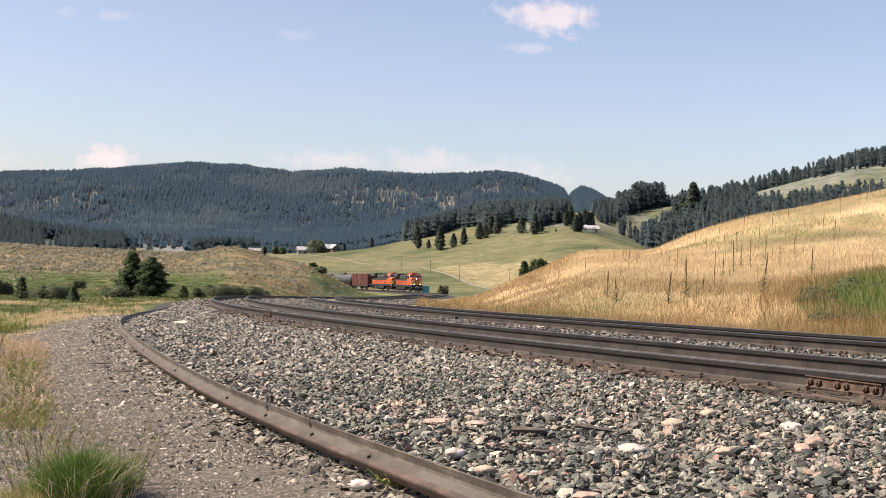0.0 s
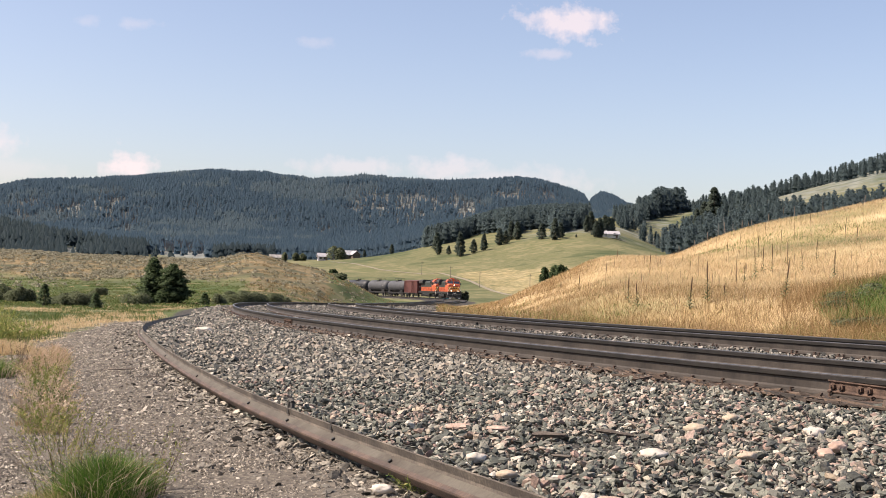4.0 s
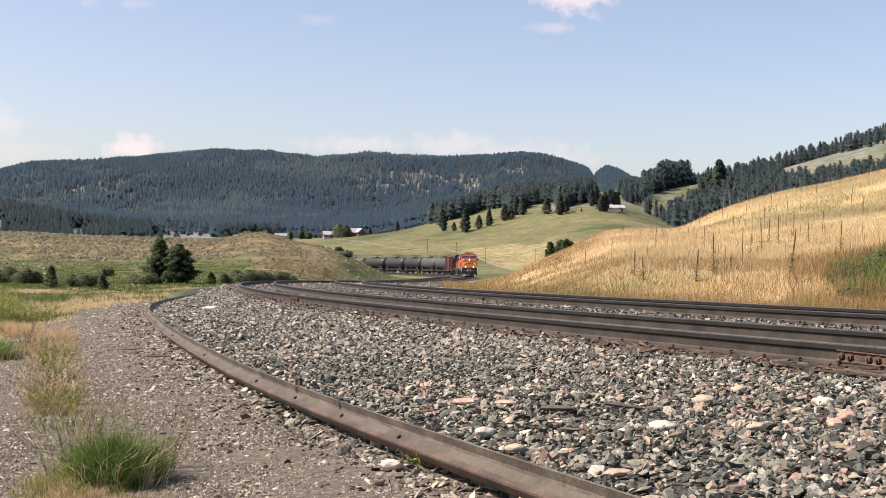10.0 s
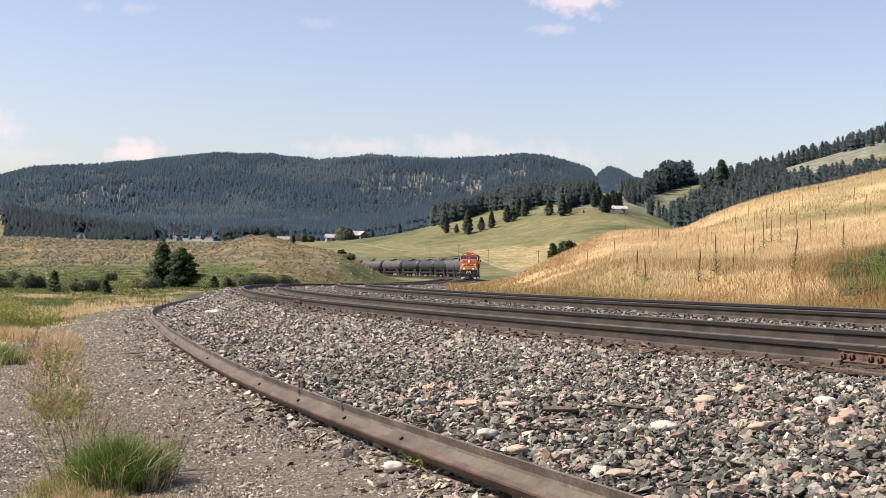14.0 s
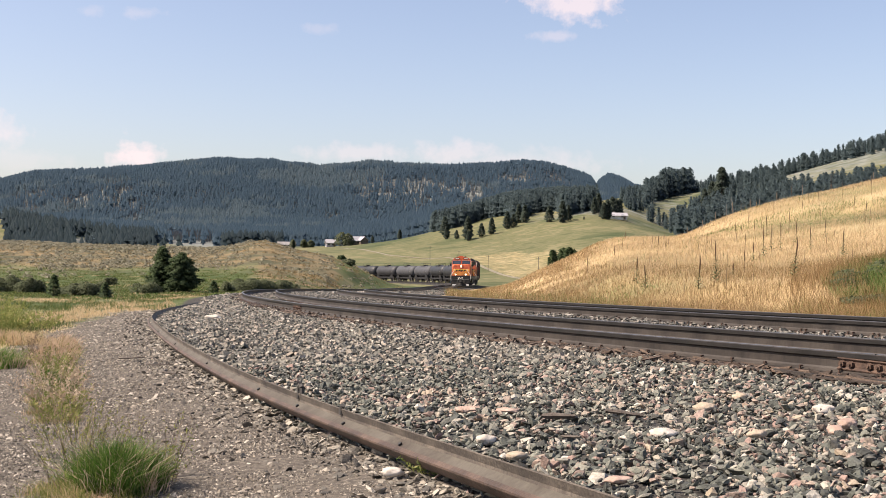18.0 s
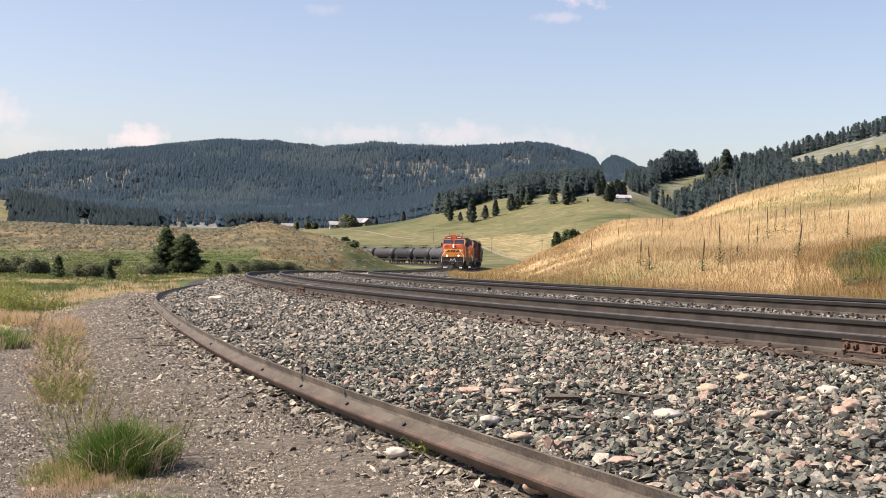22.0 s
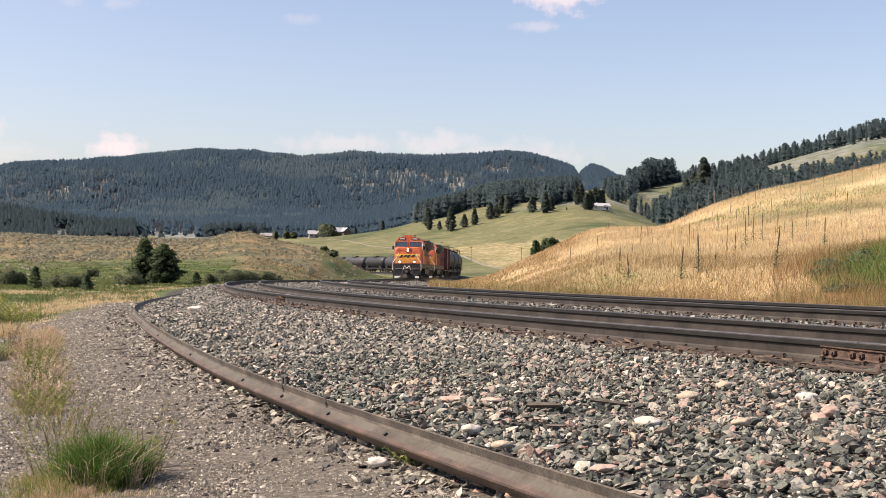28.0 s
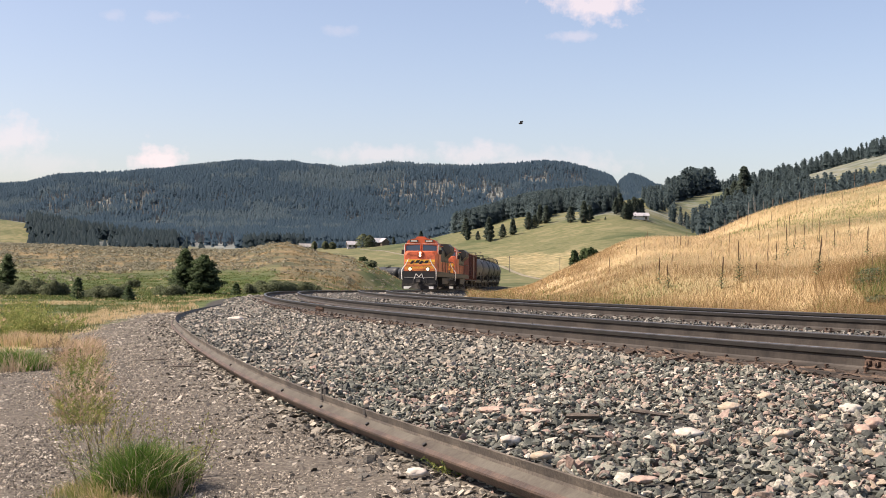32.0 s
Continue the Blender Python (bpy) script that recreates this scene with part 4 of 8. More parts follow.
def rocks(name, x, y, z, size, flat, seed, material, fine=False, jag=0.13):
    """Angular stones joined: chipped twelve-cornered ones where they lie near, eight-cornered ones farther off."""
    rng = np.random.default_rng(seed)
    n = len(x)
    base, q = (ROCK_V, ROCK_F) if fine else (CUBE_V, CUBE_F)
    k = len(base)
    if fine:
        v = base[None] * rng.uniform(0.85 - 1.9 * jag, 1.0 + jag, (n, k, 1)) + rng.normal(0, jag, (n, k, 3))
    else:
        v = base[None] * rng.uniform(0.5, 1.0, (n, k, 3))
    v *= rng.uniform(0.55, 1.5, (n, 1, 3))
    v[..., 2] *= flat
    ax = rng.normal(0, 0.5, (n, 2))
    az = rng.uniform(0, 2 * math.pi, n)
    c, s_ = np.cos(ax[:, 0])[:, None], np.sin(ax[:, 0])[:, None]
    y1, z1 = v[..., 1] * c - v[..., 2] * s_, v[..., 1] * s_ + v[..., 2] * c
    c, s_ = np.cos(ax[:, 1])[:, None], np.sin(ax[:, 1])[:, None]
    x1, z2 = v[..., 0] * c + z1 * s_, -v[..., 0] * s_ + z1 * c
    c, s_ = np.cos(az)[:, None], np.sin(az)[:, None]
    x2, y2 = x1 * c - y1 * s_, x1 * s_ + y1 * c
    h = np.asarray(size)[:, None] * 0.5
    out = np.stack([x2 * h + np.asarray(x)[:, None], y2 * h + np.asarray(y)[:, None], z2 * h + np.asarray(z)[:, None]], -1)
    f = (np.arange(n)[:, None, None] * k + q[None]).reshape(-1, 3)
    return raw(name, out.reshape(-1, 3), f, material)


def in_sight(x, y, margin=0.45):
    return (y > 1.5) & (np.abs(x) < margin * y + 0.6)


def ballast():
    rng = np.random.default_rng(11)
    xs, ys, zs, ss, stained = [], [], [], [], []
    # s from, s to, out from, out to, stones per square metre, size
    for s0, s1, o0, o1, dens, size in ((-6, 12, 0.22, 6.2, 760, 0.049), (12, 24, 0.22, 5.0, 520, 0.047), (24, 44, 0.25, 4.2, 260, 0.055), (44, 70, 0.2, 2.8, 80, 0.08),
                                       (-8, 30, -4.3, -1.6, 340, 0.035), (30, 60, -4.3, -1.6, 130, 0.048), (-8, 40, -7.6, -6.2, 60, 0.06), (-8, 30, -1.4, 0.0, 70, 0.06), (30, 72, -1.4, 0.0, 55, 0.07),
                                       (-8, 40, -6.2, -4.3, 30, 0.07), (60, 130, -10.0, 2.0, 12, 0.11), (-4, 22, 0.08, 0.5, 260, 0.05)):
        n = int((s1 - s0) * (o1 - o0) * dens)
        s, o = rng.uniform(s0, s1, n), rng.uniform(o0, o1, n)
        # the edge towards the lane thins out
        lim = np.interp(s, LOOSE_S, LOOSE_OUT) + 0.02
        keep = o < lim
        x, y, _ = on_line(s, o + INNER)
        keep &= in_sight(x, y)
        s, o, x, y = s[keep], o[keep], x[keep], y[keep]
        z = land(x, y)[0]
        mound = 0.035 * fbm(x, y, 0.7, 21)
        sz = size * np.minimum(rng.lognormal(0, 0.36, len(x)), 1.9)
        xs.append(x), ys.append(y), zs.append(z + mound + rng.uniform(-0.03, 0.04, len(x))), ss.append(sz)
        stained.append((np.abs(o - 0.25) < 0.27 + 0.10 * fbm(x, y, 0.6, 23)) & (rng.random(len(x)) < 0.72))
    x, y, z, sz, rusty = map(np.concatenate, (xs, ys, zs, ss, stained))
    tagged(new("ballast", rocks("ballast", x[rusty], y[rusty], z[rusty], sz[rusty] * 0.9, 0.45, 17, M_LITTER, True)), "rust-stained brown stones along the foot of the near rail", "gravel", kind="stuff")
    x, y, z, sz = x[~rusty], y[~rusty], z[~rusty], sz[~rusty]
    near = np.hypot(x, y) < 13.5
    warm = near & (fbm(x, y, 1.3, 67) + 0.35 * rng.standard_normal(len(x)) + 0.07 * (x - 1.6) * (y < 8.5) > 0.58)
    near &= ~warm
    tagged(new("ballast", rocks("ballast", x[warm], y[warm], z[warm], sz[warm], 0.55, 18, M_WARMSTONE, True)), "tan and pinkish crushed stones among the ballast", "gravel", kind="stuff")
    far = ~(near | warm)
    main = tagged(new("ballast", rocks("ballast", x[near], y[near], z[near], sz[near], 0.52, 12, M_STONE, True)), "crushed grey, tan and pinkish ballast stones beside the near track", "gravel", kind="stuff")
    # the largest stones near the lane lie loose on top, each by itself
    kinds = [rocks("stone", np.zeros(1), np.zeros(1), np.zeros(1), np.ones(1), 0.5, 200 + k, M_LOOSESTONE, True) for k in range(14)]
    for k in range(285):
        s0, o0 = rng.uniform(-5.5, 7.5), rng.uniform(0.7, 5.0)
        sx, sy, _ = on_line(s0, o0 + INNER)
        sx, sy = float(sx), float(sy)
        if not in_sight(np.array([sx]), np.array([sy]), 0.4)[0]:
            continue
        ob = shared("stone", kinds[k % 14], main, pose(sx, sy, ground_at(sx, sy) + 0.035, 0, 0, rng.uniform(0, 360)))
        ob.scale = [float(v) for v in rng.uniform(0.065, 0.115) * rng.uniform(0.8, 1.2, 3)]
    # stones between the rails take a darker tone than those on the shoulder
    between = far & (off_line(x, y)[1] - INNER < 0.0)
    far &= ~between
    tagged(new("ballast", rocks("ballast", x[far], y[far], z[far], sz[far], 0.58, 15, M_LITSTONE)), "crushed grey ballast stones on the shoulder, lightened as if sunlit", "gravel", kind="stuff")
    tagged(new("ballast", rocks("ballast", x[between], y[between], z[between], sz[between], 0.58, 16, M_DARKSTONE)), "darker grey ballast stones between the rails", "gravel", kind="stuff")


ballast()


def lane_pebbles():
    rng = np.random.default_rng(13)
    n = 38000
    d = 2.5 + 32 * rng.random(n) ** 1.6
    b = rng.uniform(-0.45, 0.25, n)
    x, y = b * d, d
    z, s, o, _, _ = land(x, y)
    keep = (o > np.interp(s, LOOSE_S, LOOSE_OUT) + 0.1) & (o < lane_edge(s) + rng.normal(0, 0.4, n)) & (s < 34)
    x, y, z = x[keep], y[keep], z[keep]
    sz = 0.0140 * rng.lognormal(0, 0.55, len(x))
    sz = np.clip(sz, 0.006, 0.085)
    for big, jag in ((True, 0.07), (False, 0.0)):
        q = (sz > 0.024) == big
        tagged(new("lane_pebbles", rocks("lane_pebbles", x[q], y[q], z[q] + 0.002, sz[q], 0.22, 14 + big, M_PEBBLE, big, jag)), "flat pale pebbles lying on the gravel lane" if big else "small pale pebbles pressed into the gravel lane", "gravel", kind="stuff")


lane_pebbles()


def spilled_stones():
    """Flat weathered stones spilled over the spare rail, thinning out across the lane."""
    rng = np.random.default_rng(23)
    n = 15000
    s, o = rng.uniform(-7, 37, n), rng.exponential(0.25, n)
    x, y, _ = on_line(s, o + 0.04 + np.interp(s, LOOSE_S, LOOSE_OUT) + INNER)
    keep = in_sight(x, y) & (fbm(x, y, 0.6, 24) > rng.uniform(-1.6, 0.5, n)) & (o < 2.6)
    x, y, o = x[keep], y[keep], o[keep]
    sz = 0.036 * rng.lognormal(0, 0.42, len(x)) * np.interp(o, [0, 1.0, 2.6], [1.0, 0.8, 0.6])
    tagged(new("spilled_stones", rocks("spilled_stones", x, y, land(x, y)[0] + 0.12 * sz, np.clip(sz, 0.012, 0.085), 0.24, 25, M_SPILL, True, 0.06)), "flat pale weathered stones spilled from the ballast on to the lane", "gravel", kind="stuff")


spilled_stones()


def rail_litter():
    """Rusty spikes, splinters and broken anchors strewn along the near rail."""
    rng = np.random.default_rng(19)
    n = 1300
    s, o = rng.uniform(-5, 34, n), rng.uniform(0.1, 0.52, n)
    long = np.arange(n) < 260
    x, y, z = on_line(s, o + INNER)
    z = land(x, y)[0] + 0.045
    th = np.interp(s, LINE_S, LINE_TH) + rng.normal(0, 1, n) * np.where(long, 0.08, 0.7)
    half = np.stack([np.where(long, rng.uniform(0.2, 0.6, n), rng.uniform(0.04, 0.16, n)), rng.uniform(0.008, 0.022, n), rng.uniform(0.006, 0.015, n)], -1)
    v = CUBE_V[None] * half[:, None] * rng.uniform(0.75, 1.1, (n, 8, 3))
    c, k = np.cos(th)[:, None], np.sin(th)[:, None]
    v = np.stack([v[..., 0] * c - v[..., 1] * k + x[:, None], v[..., 0] * k + v[..., 1] * c + y[:, None], v[..., 2] + v[..., 0] * rng.normal(0, 1, (n, 1)) * np.where(long, 0.02, 0.15)[:, None] + z[:, None]], -1)
    f = (np.arange(n)[:, None, None] * 8 + CUBE_F[None]).reshape(-1, 3)
    tagged(new("rail_litter", raw("rail_litter", v.reshape(-1, 3), f, M_LITTER)), "rusty spikes and splinters strewn along the near rail", "scrap", kind="stuff")


rail_litter()


def lane_chips():
    """Flat chips of stone pressed into the lane: low four-sided scales."""
    rng = np.random.default_rng(17)
    n = 330000
    d = 3.5 + 33 * rng.random(n) ** 1.7
    b = rng.uniform(-0.45, 0.25, n)
    x, y = b * d, d
    z, s, o, _, _ = land(x, y)
    keep = (o > np.interp(s, LOOSE_S, LOOSE_OUT) + 0.1) & (o < lane_edge(s) + rng.normal(0, 0.5, n)) & (s < 35) & (fbm(x, y, 0.8, 65) > rng.uniform(-1.7, 0.35, n))
    x, y, z, d = x[keep], y[keep], z[keep], d[keep]
    m = len(x)
    r = 0.0092 * rng.lognormal(0, 0.5, m) * np.interp(d, [3, 12, 30], [0.62, 0.95, 1.9])
    a = rng.uniform(0, 2 * math.pi, m)[:, None] + np.arange(4)[None] * math.pi / 2 + rng.uniform(-0.4, 0.4, (m, 4))
    rr = r[:, None] * rng.uniform(0.5, 1.4, (m, 4))
    ring = np.stack([x[:, None] + rr * np.cos(a), y[:, None] + rr * np.sin(a), z[:, None] - 0.002 + 0 * a], -1)
    top = np.stack([x + r * rng.uniform(-0.3, 0.3, m), y + r * rng.uniform(-0.3, 0.3, m), z + r * rng.uniform(0.25, 0.6, m) + 0.003], -1)[:, None]
    v = np.concatenate([ring, top], 1).reshape(-1, 3)
    i, j = np.arange(m)[:, None] * 5, np.arange(4)[None]
    f = np.stack([i + j, i + (j + 1) % 4, i + 4 + 0 * j], -1).reshape(-1, 3)
    tagged(new("lane_chips", raw("lane_chips", v, f, M_CHIP)), "fine pale stone chips pressed into the gravel lane", "gravel", kind="stuff")


lane_chips()


def wood_scrap(x, y, length, thick, turn, seed):
    """A broken splinter of tie wood."""
    rng = random.Random(seed)
    bm = bmesh.new()
    n, rings = 6, []
    for i in range(6):
        t = i / 5
        r = thick * (0.35 + 0.65 * math.sin(math.pi * (0.12 + 0.76 * t))) * rng.uniform(0.8, 1.15)
        off = thick * 0.5 * math.sin(t * 3 + seed)
        rings.append([bm.verts.new(((t - 0.5) * length, off + r * math.cos(k * math.pi / 3) * 1.4, r * math.sin(k * math.pi / 3) * rng.uniform(0.6, 1.0))) for k in range(n)])
    for a, b in zip(rings, rings[1:]):
        for k in range(n):
            bm.faces.new((a[k], a[(k + 1) % n], b[(k + 1) % n], b[k]))
    bm.faces.new(rings[0][::-1]), bm.faces.new(rings[-1])
    ob = new("wood_scrap", mesh_object("wood_scrap", bm, M_TIE))
    ob.matrix_world = pose(x, y, ground_at(x, y) + 0.06, rng.uniform(-10, 10), rng.uniform(-6, 6), turn)
    return tagged(ob, "dark splintered tie wood lying on the ballast", "wood scrap", "wood scraps on the ballast")


for i, (x, y, length, thick, turn) in enumerate(((0.86, 8.5, 0.25, 0.034, -12), (1.36, 8.6, 0.28, 0.028, -4), (0.84, 7.5, 0.14, 0.013, -30), (-3.46, 14.15, 0.30, 0.014, 5), (-4.15, 15.42, 0.35, 0.014, 2), (-3.09, 13.04, 0.16, 0.012, -15))):
    wood_scrap(x, y, length, thick, turn, i + 1)


def one_stone(x, y, size, flat, seed, material, label, turn=0.0, lift=0.034):
    bm = bmesh.new()
    bmesh.ops.create_icosphere(bm, subdivisions=3, radius=0.5)
    off = Vector((seed * 3.7, seed * 1.3, 0))
    for v in bm.verts:
        d = v.co.normalized()
        r = 0.5 * (1 + 0.3 * noise.noise(d * 1.3 + off) + 0.16 * noise.noise(d * 2.6 + off) + 0.08 * noise.noise(d * 5 + off))
        v.co = Vector((d.x * r * 1.25, d.y * r * 0.85, d.z * r * flat)) * size
    ob = new("stone", mesh_object("stone", bm, material, True))
    ob.matrix_world = pose(x, y, ground_at(x, y) + lift + size * flat * 0.2, 0, 0, turn)
    return tagged(ob, label, "stone", "larger stones in the ballast")


for x, y, size, flat, mt, lab, turn in (
        (1.46, 7.62, 0.17, 0.42, M_COBBLE, "large pale rounded cobble lying on the ballast", 25), (2.84, 8.6, 0.12, 0.7, M_COBBLE, "pale chalky stone lying on the ballast", -10),
        (0.22, 9.1, 0.18, 0.3, M_PINK, "flat pinkish stone lying on the ballast", 5), (0.51, 9.0, 0.15, 0.3, M_PINK, "flat pinkish stone lying on the ballast", -15),
        (2.78, 7.9, 0.13, 0.6, M_PINK, "reddish angular stone lying on the ballast", 40), (2.03, 8.9, 0.15, 0.55, M_TAN, "tan rounded stone lying on the ballast", 15),
        (2.61, 7.65, 0.12, 0.6, M_PINK, "reddish angular stone lying on the ballast", 70), (0.45, 6.93, 0.10, 0.6, M_TAN, "yellowish rounded stone lying on the ballast", 0),
        (0.29, 7.55, 0.11, 0.6, M_COBBLE, "pale chalky stone lying on the ballast", 35), (0.94, 6.13, 0.12, 0.35, M_PINK, "flat pinkish stone lying on the ballast", 20),
        (2.44, 9.45, 0.13, 0.6, M_TAN, "tan rounded stone lying on the ballast", 60), (-0.28, 6.7, 0.11, 0.5, M_COBBLE, "pale chalky stone beside the spare rail", 0),
        (-5.35, 26.9, 0.3, 0.5, M_COBBLE, "pale cobble at the end of the spare rail", 10), (2.06, 7.55, 0.11, 0.6, M_TAN, "tan rounded stone lying on the ballast", 10), (0.46, 5.62, 0.125, 0.7, M_PINK, "pinkish rounded cobble against the spare rail", 15)):
    one_stone(x, y, size, flat, x + y, mt, lab, turn)


# ---- the train: x forward, y to its left, z up from the rail head ----
LOCO_LEN, BOX_LEN, TANK_LEN, AXLE_R = 18.12, 11.6, 13.22, 0.51


def each_box(name, rows, mat, parent, label="", bevel=0.0):
    """One part for each box."""
    for r in rows:
        part(name, boxes(r, bevel=bevel), mat, parent, label)


def wheelset(parent, x, r=AXLE_R):
    bm = bmesh.new()
    for y in (-0.76, 0.76):
        rod(bm, (0, y - 0.065, 0), (0, y + 0.065, 0), r, 20)
        rod(bm, (0, y * 0.91 - 0.03, 0), (0, y * 0.91 + 0.03, 0), r + 0.025, 20)
        for a in range(4):
            c, s = math.cos(a * math.pi / 2), math.sin(a * math.pi / 2)
            rod(bm, (c * r * 0.55, y * 1.07, s * r * 0.55), (c * r * 0.55, y * 1.1, s * r * 0.55), 0.07, 8)
    rod(bm, (0, -1.05, 0), (0, 1.05, 0), 0.09, 10)
    ob = part("wheelset", bm, M_WHEEL, parent)
    ob.matrix_local = pose(x, 0, r)
    return ob


def truck_frame(parent, x, half, mat, name="truck", axle_r=AXLE_R):
    bm = bmesh.new()
    for y in (-1.0, 1.0):
        prism(bm, [(y - 0.08, axle_r + 0.22), (y + 0.08, axle_r + 0.22), (y + 0.08, axle_r + 0.5), (y - 0.08, axle_r + 0.5)], x - half, x + half)
        for i in (-1, 0, 1) if half > 1.4 else (-1, 1):
            xc = x + i * (half - 0.35)
            box(bm, xc - 0.2, xc + 0.2, y - 0.12, y + 0.12, axle_r - 0.2, axle_r + 0.3, 0.03)
        for i in (-0.5, 0.5):
            rod(bm, (x + i * half, y, axle_r + 0.0), (x + i * half, y, axle_r + 0.4), 0.1, 8)
            box(bm, x + i * half - 0.25, x + i * half + 0.25, y - 0.07, y + 0.07, axle_r - 0.12, axle_r + 0.08)
    box(bm, x - 0.3, x + 0.3, -1.0, 1.0, axle_r + 0.25, axle_r + 0.55)
    return part(name, bm, mat, parent)


def coupler(parent, x, sign):
    bm = boxes((min(x, x + sign * 0.55), max(x, x + sign * 0.55), -0.14, 0.14, 0.72, 0.98), bevel=0.03)
    box(bm, min(x + sign * 0.5, x + sign * 0.78), max(x + sign * 0.5, x + sign * 0.78), -0.2, 0.2, 0.68, 1.02, 0.05)
    return part("coupler", bm, M_DARK, parent)


def locomotive(label, lit):
    loco = tagged(new("locomotive"), label, "locomotive", "freight train")
    L = 10.4
    part("underframe", boxes((-L, L, -1.5, 1.5, 1.22, 1.62), (-L + 0.3, L - 0.3, -1.46, 1.46, 1.62, 1.68), bevel=0.02), M_BLACK, loco, "black underframe and walkway")
    each_box("sill_stripe", ((-L + 0.02, L - 0.02, -1.512, -1.502, 1.34, 1.5), (-L + 0.02, L - 0.02, 1.502, 1.512, 1.34, 1.5)), M_BLACK, loco)
    part("fuel_tank", prism(bmesh.new(), [(-1.42, 1.15), (-1.42, 0.6), (-1.0, 0.32), (1.0, 0.32), (1.42, 0.6), (1.42, 1.15)], -3.4, 3.0), M_BLACK, loco, "black fuel tank")
    # long hood and equipment; dark upper band carried lower to paint the flank's shade
    hood = prism(bmesh.new(), [(-0.95, 1.68), (-0.95, 2.7), (0.95, 2.7), (0.95, 1.68)], -9.7, 5.9)
    hood_ob = part("long_hood", hood, M_ORANGE, loco, "orange long hood")
    for i in range(16):
        x = -9.2 + i * 0.94
        for y in (-0.961, 0.961):
            part("hood_door", boxes((x, x + 0.82, y - 0.011, y + 0.011, 1.85, 2.66), bevel=0.006), M_ORANGE, hood_ob)
            part("upper_door", boxes((x, x + 0.82, y - 0.012, y + 0.012, 2.76, 3.6), bevel=0.006), M_HOODDARK, hood_ob, "upper hood door, darkened for the flank's shade")
    part("hood_roof", prism(bmesh.new(), [(-0.955, 2.7), (-0.955, 3.75), (-0.65, 4.2), (0.65, 4.2), (0.955, 3.75), (0.955, 2.7)], -9.72, 5.9), M_HOODDARK, loco, "dark green roof, with upper hood sides darkened for shade")
    part("radiator", prism(bmesh.new(), [(-0.97, 3.2), (-1.5, 3.7), (-1.5, 4.25), (-1.2, 4.5), (1.2, 4.5), (1.5, 4.25), (1.5, 3.7), (0.97, 3.2)], -9.9, -5.4), M_BLACK, loco, "flared black radiator")
    for i in range(10):
        x = -9.7 + i * 0.42
        for y in (-1.508, 1.508):
            part("radiator_slat", boxes((x, x + 0.3, y - 0.008, y + 0.008, 3.72, 4.22)), M_DARK, loco)
    part("exhaust", boxes((-1.0, 0.4, -0.4, 0.4, 4.2, 4.55), bevel=0.05), M_DARK, loco)
    part("dynamic_brake", prism(bmesh.new(), [(-0.96, 3.5), (-1.25, 3.8), (-1.25, 4.2), (-0.9, 4.4), (0.9, 4.4), (1.25, 4.2), (1.25, 3.8), (0.96, 3.5)], 2.6, 5.7), M_BLACK, loco, "dark brake housing behind the cab")
    # cab
    cab = bmesh.new()
    prism(cab, [(-1.53, 1.68), (-1.53, 3.95), (-1.15, 4.45), (-0.5, 4.6), (0.5, 4.6), (1.15, 4.45), (1.53, 3.95), (1.53, 1.68)], 5.9, 8.35)
    cab_ob = part("cab", cab, M_ORANGE, loco, "orange cab with a rounded roof")
    # windscreen: two raked panes in dark frames
    for sy in (-1, 1):
        b = bmesh.new()
        q = [(8.56, sy * 0.12, 3.44), (8.50, sy * 1.36, 3.34), (8.36, sy * 1.36, 3.94), (8.40, sy * 0.12, 4.04)]
        vs = [b.verts.new(p) for p in q] + [b.verts.new((p[0] + 0.03, p[1], p[2])) for p in q]
        for f in ((0, 1, 2, 3), (4, 5, 6, 7), (0, 1, 5, 4), (1, 2, 6, 5), (2, 3, 7, 6), (3, 0, 4, 7)):
            b.faces.new([vs[i] for i in f])
        bmesh.ops.recalc_face_normals(b, faces=b.faces)
        part("windscreen", b, M_GLASS, cab_ob, "dark windscreen pane")
        part("windscreen_frame", boxes((8.35, 8.60, min(sy * 0.04, sy * 1.46), max(sy * 0.04, sy * 1.46), 3.27, 3.36), (8.35, 8.54, min(sy * 1.37, sy * 1.46), max(sy * 1.37, sy * 1.46), 3.30, 4.00),
                                       (8.35, 8.52, min(sy * 0.02, sy * 0.11), max(sy * 0.02, sy * 0.11), 3.40, 4.08), (8.35, 8.44, min(sy * 0.04, sy * 1.46), max(sy * 0.04, sy * 1.46), 4.02, 4.09)), M_ORANGE, cab_ob)
        part("cab_trim", boxes((8.36, 8.57, min(sy * 1.46, sy * 1.51), max(sy * 1.46, sy * 1.51), 3.20, 4.02), (8.36, 8.46, min(sy * 0.1, sy * 1.44), max(sy * 0.1, sy * 1.44), 4.09, 4.12)), M_WHITE, cab_ob, "pale trim round the windscreen")
        part("number_board", boxes((8.35, 8.43, min(sy * 0.3, sy * 1.05), max(sy * 0.3, sy * 1.05), 4.25, 4.46), bevel=0.01), M_BLACK, cab_ob, "dark number board")
        part("number_bar", boxes((8.431, 8.437, min(sy * 0.4, sy * 0.95), max(sy * 0.4, sy * 0.95), 4.31, 4.40)), M_WHITE, cab_ob)
        for x0 in (6.15, 7.2):
            part("side_window", boxes((x0, x0 + 0.85, min(sy * 1.525, sy * 1.55), max(sy * 1.525, sy * 1.55), 3.2, 3.88), bevel=0.01), M_GLASS, cab_ob)
        part("cab_sunshade", boxes((6.1, 8.1, min(sy * 1.53, sy * 1.75), max(sy * 1.53, sy * 1.75), 3.91, 3.95)), M_ORANGE, cab_ob)
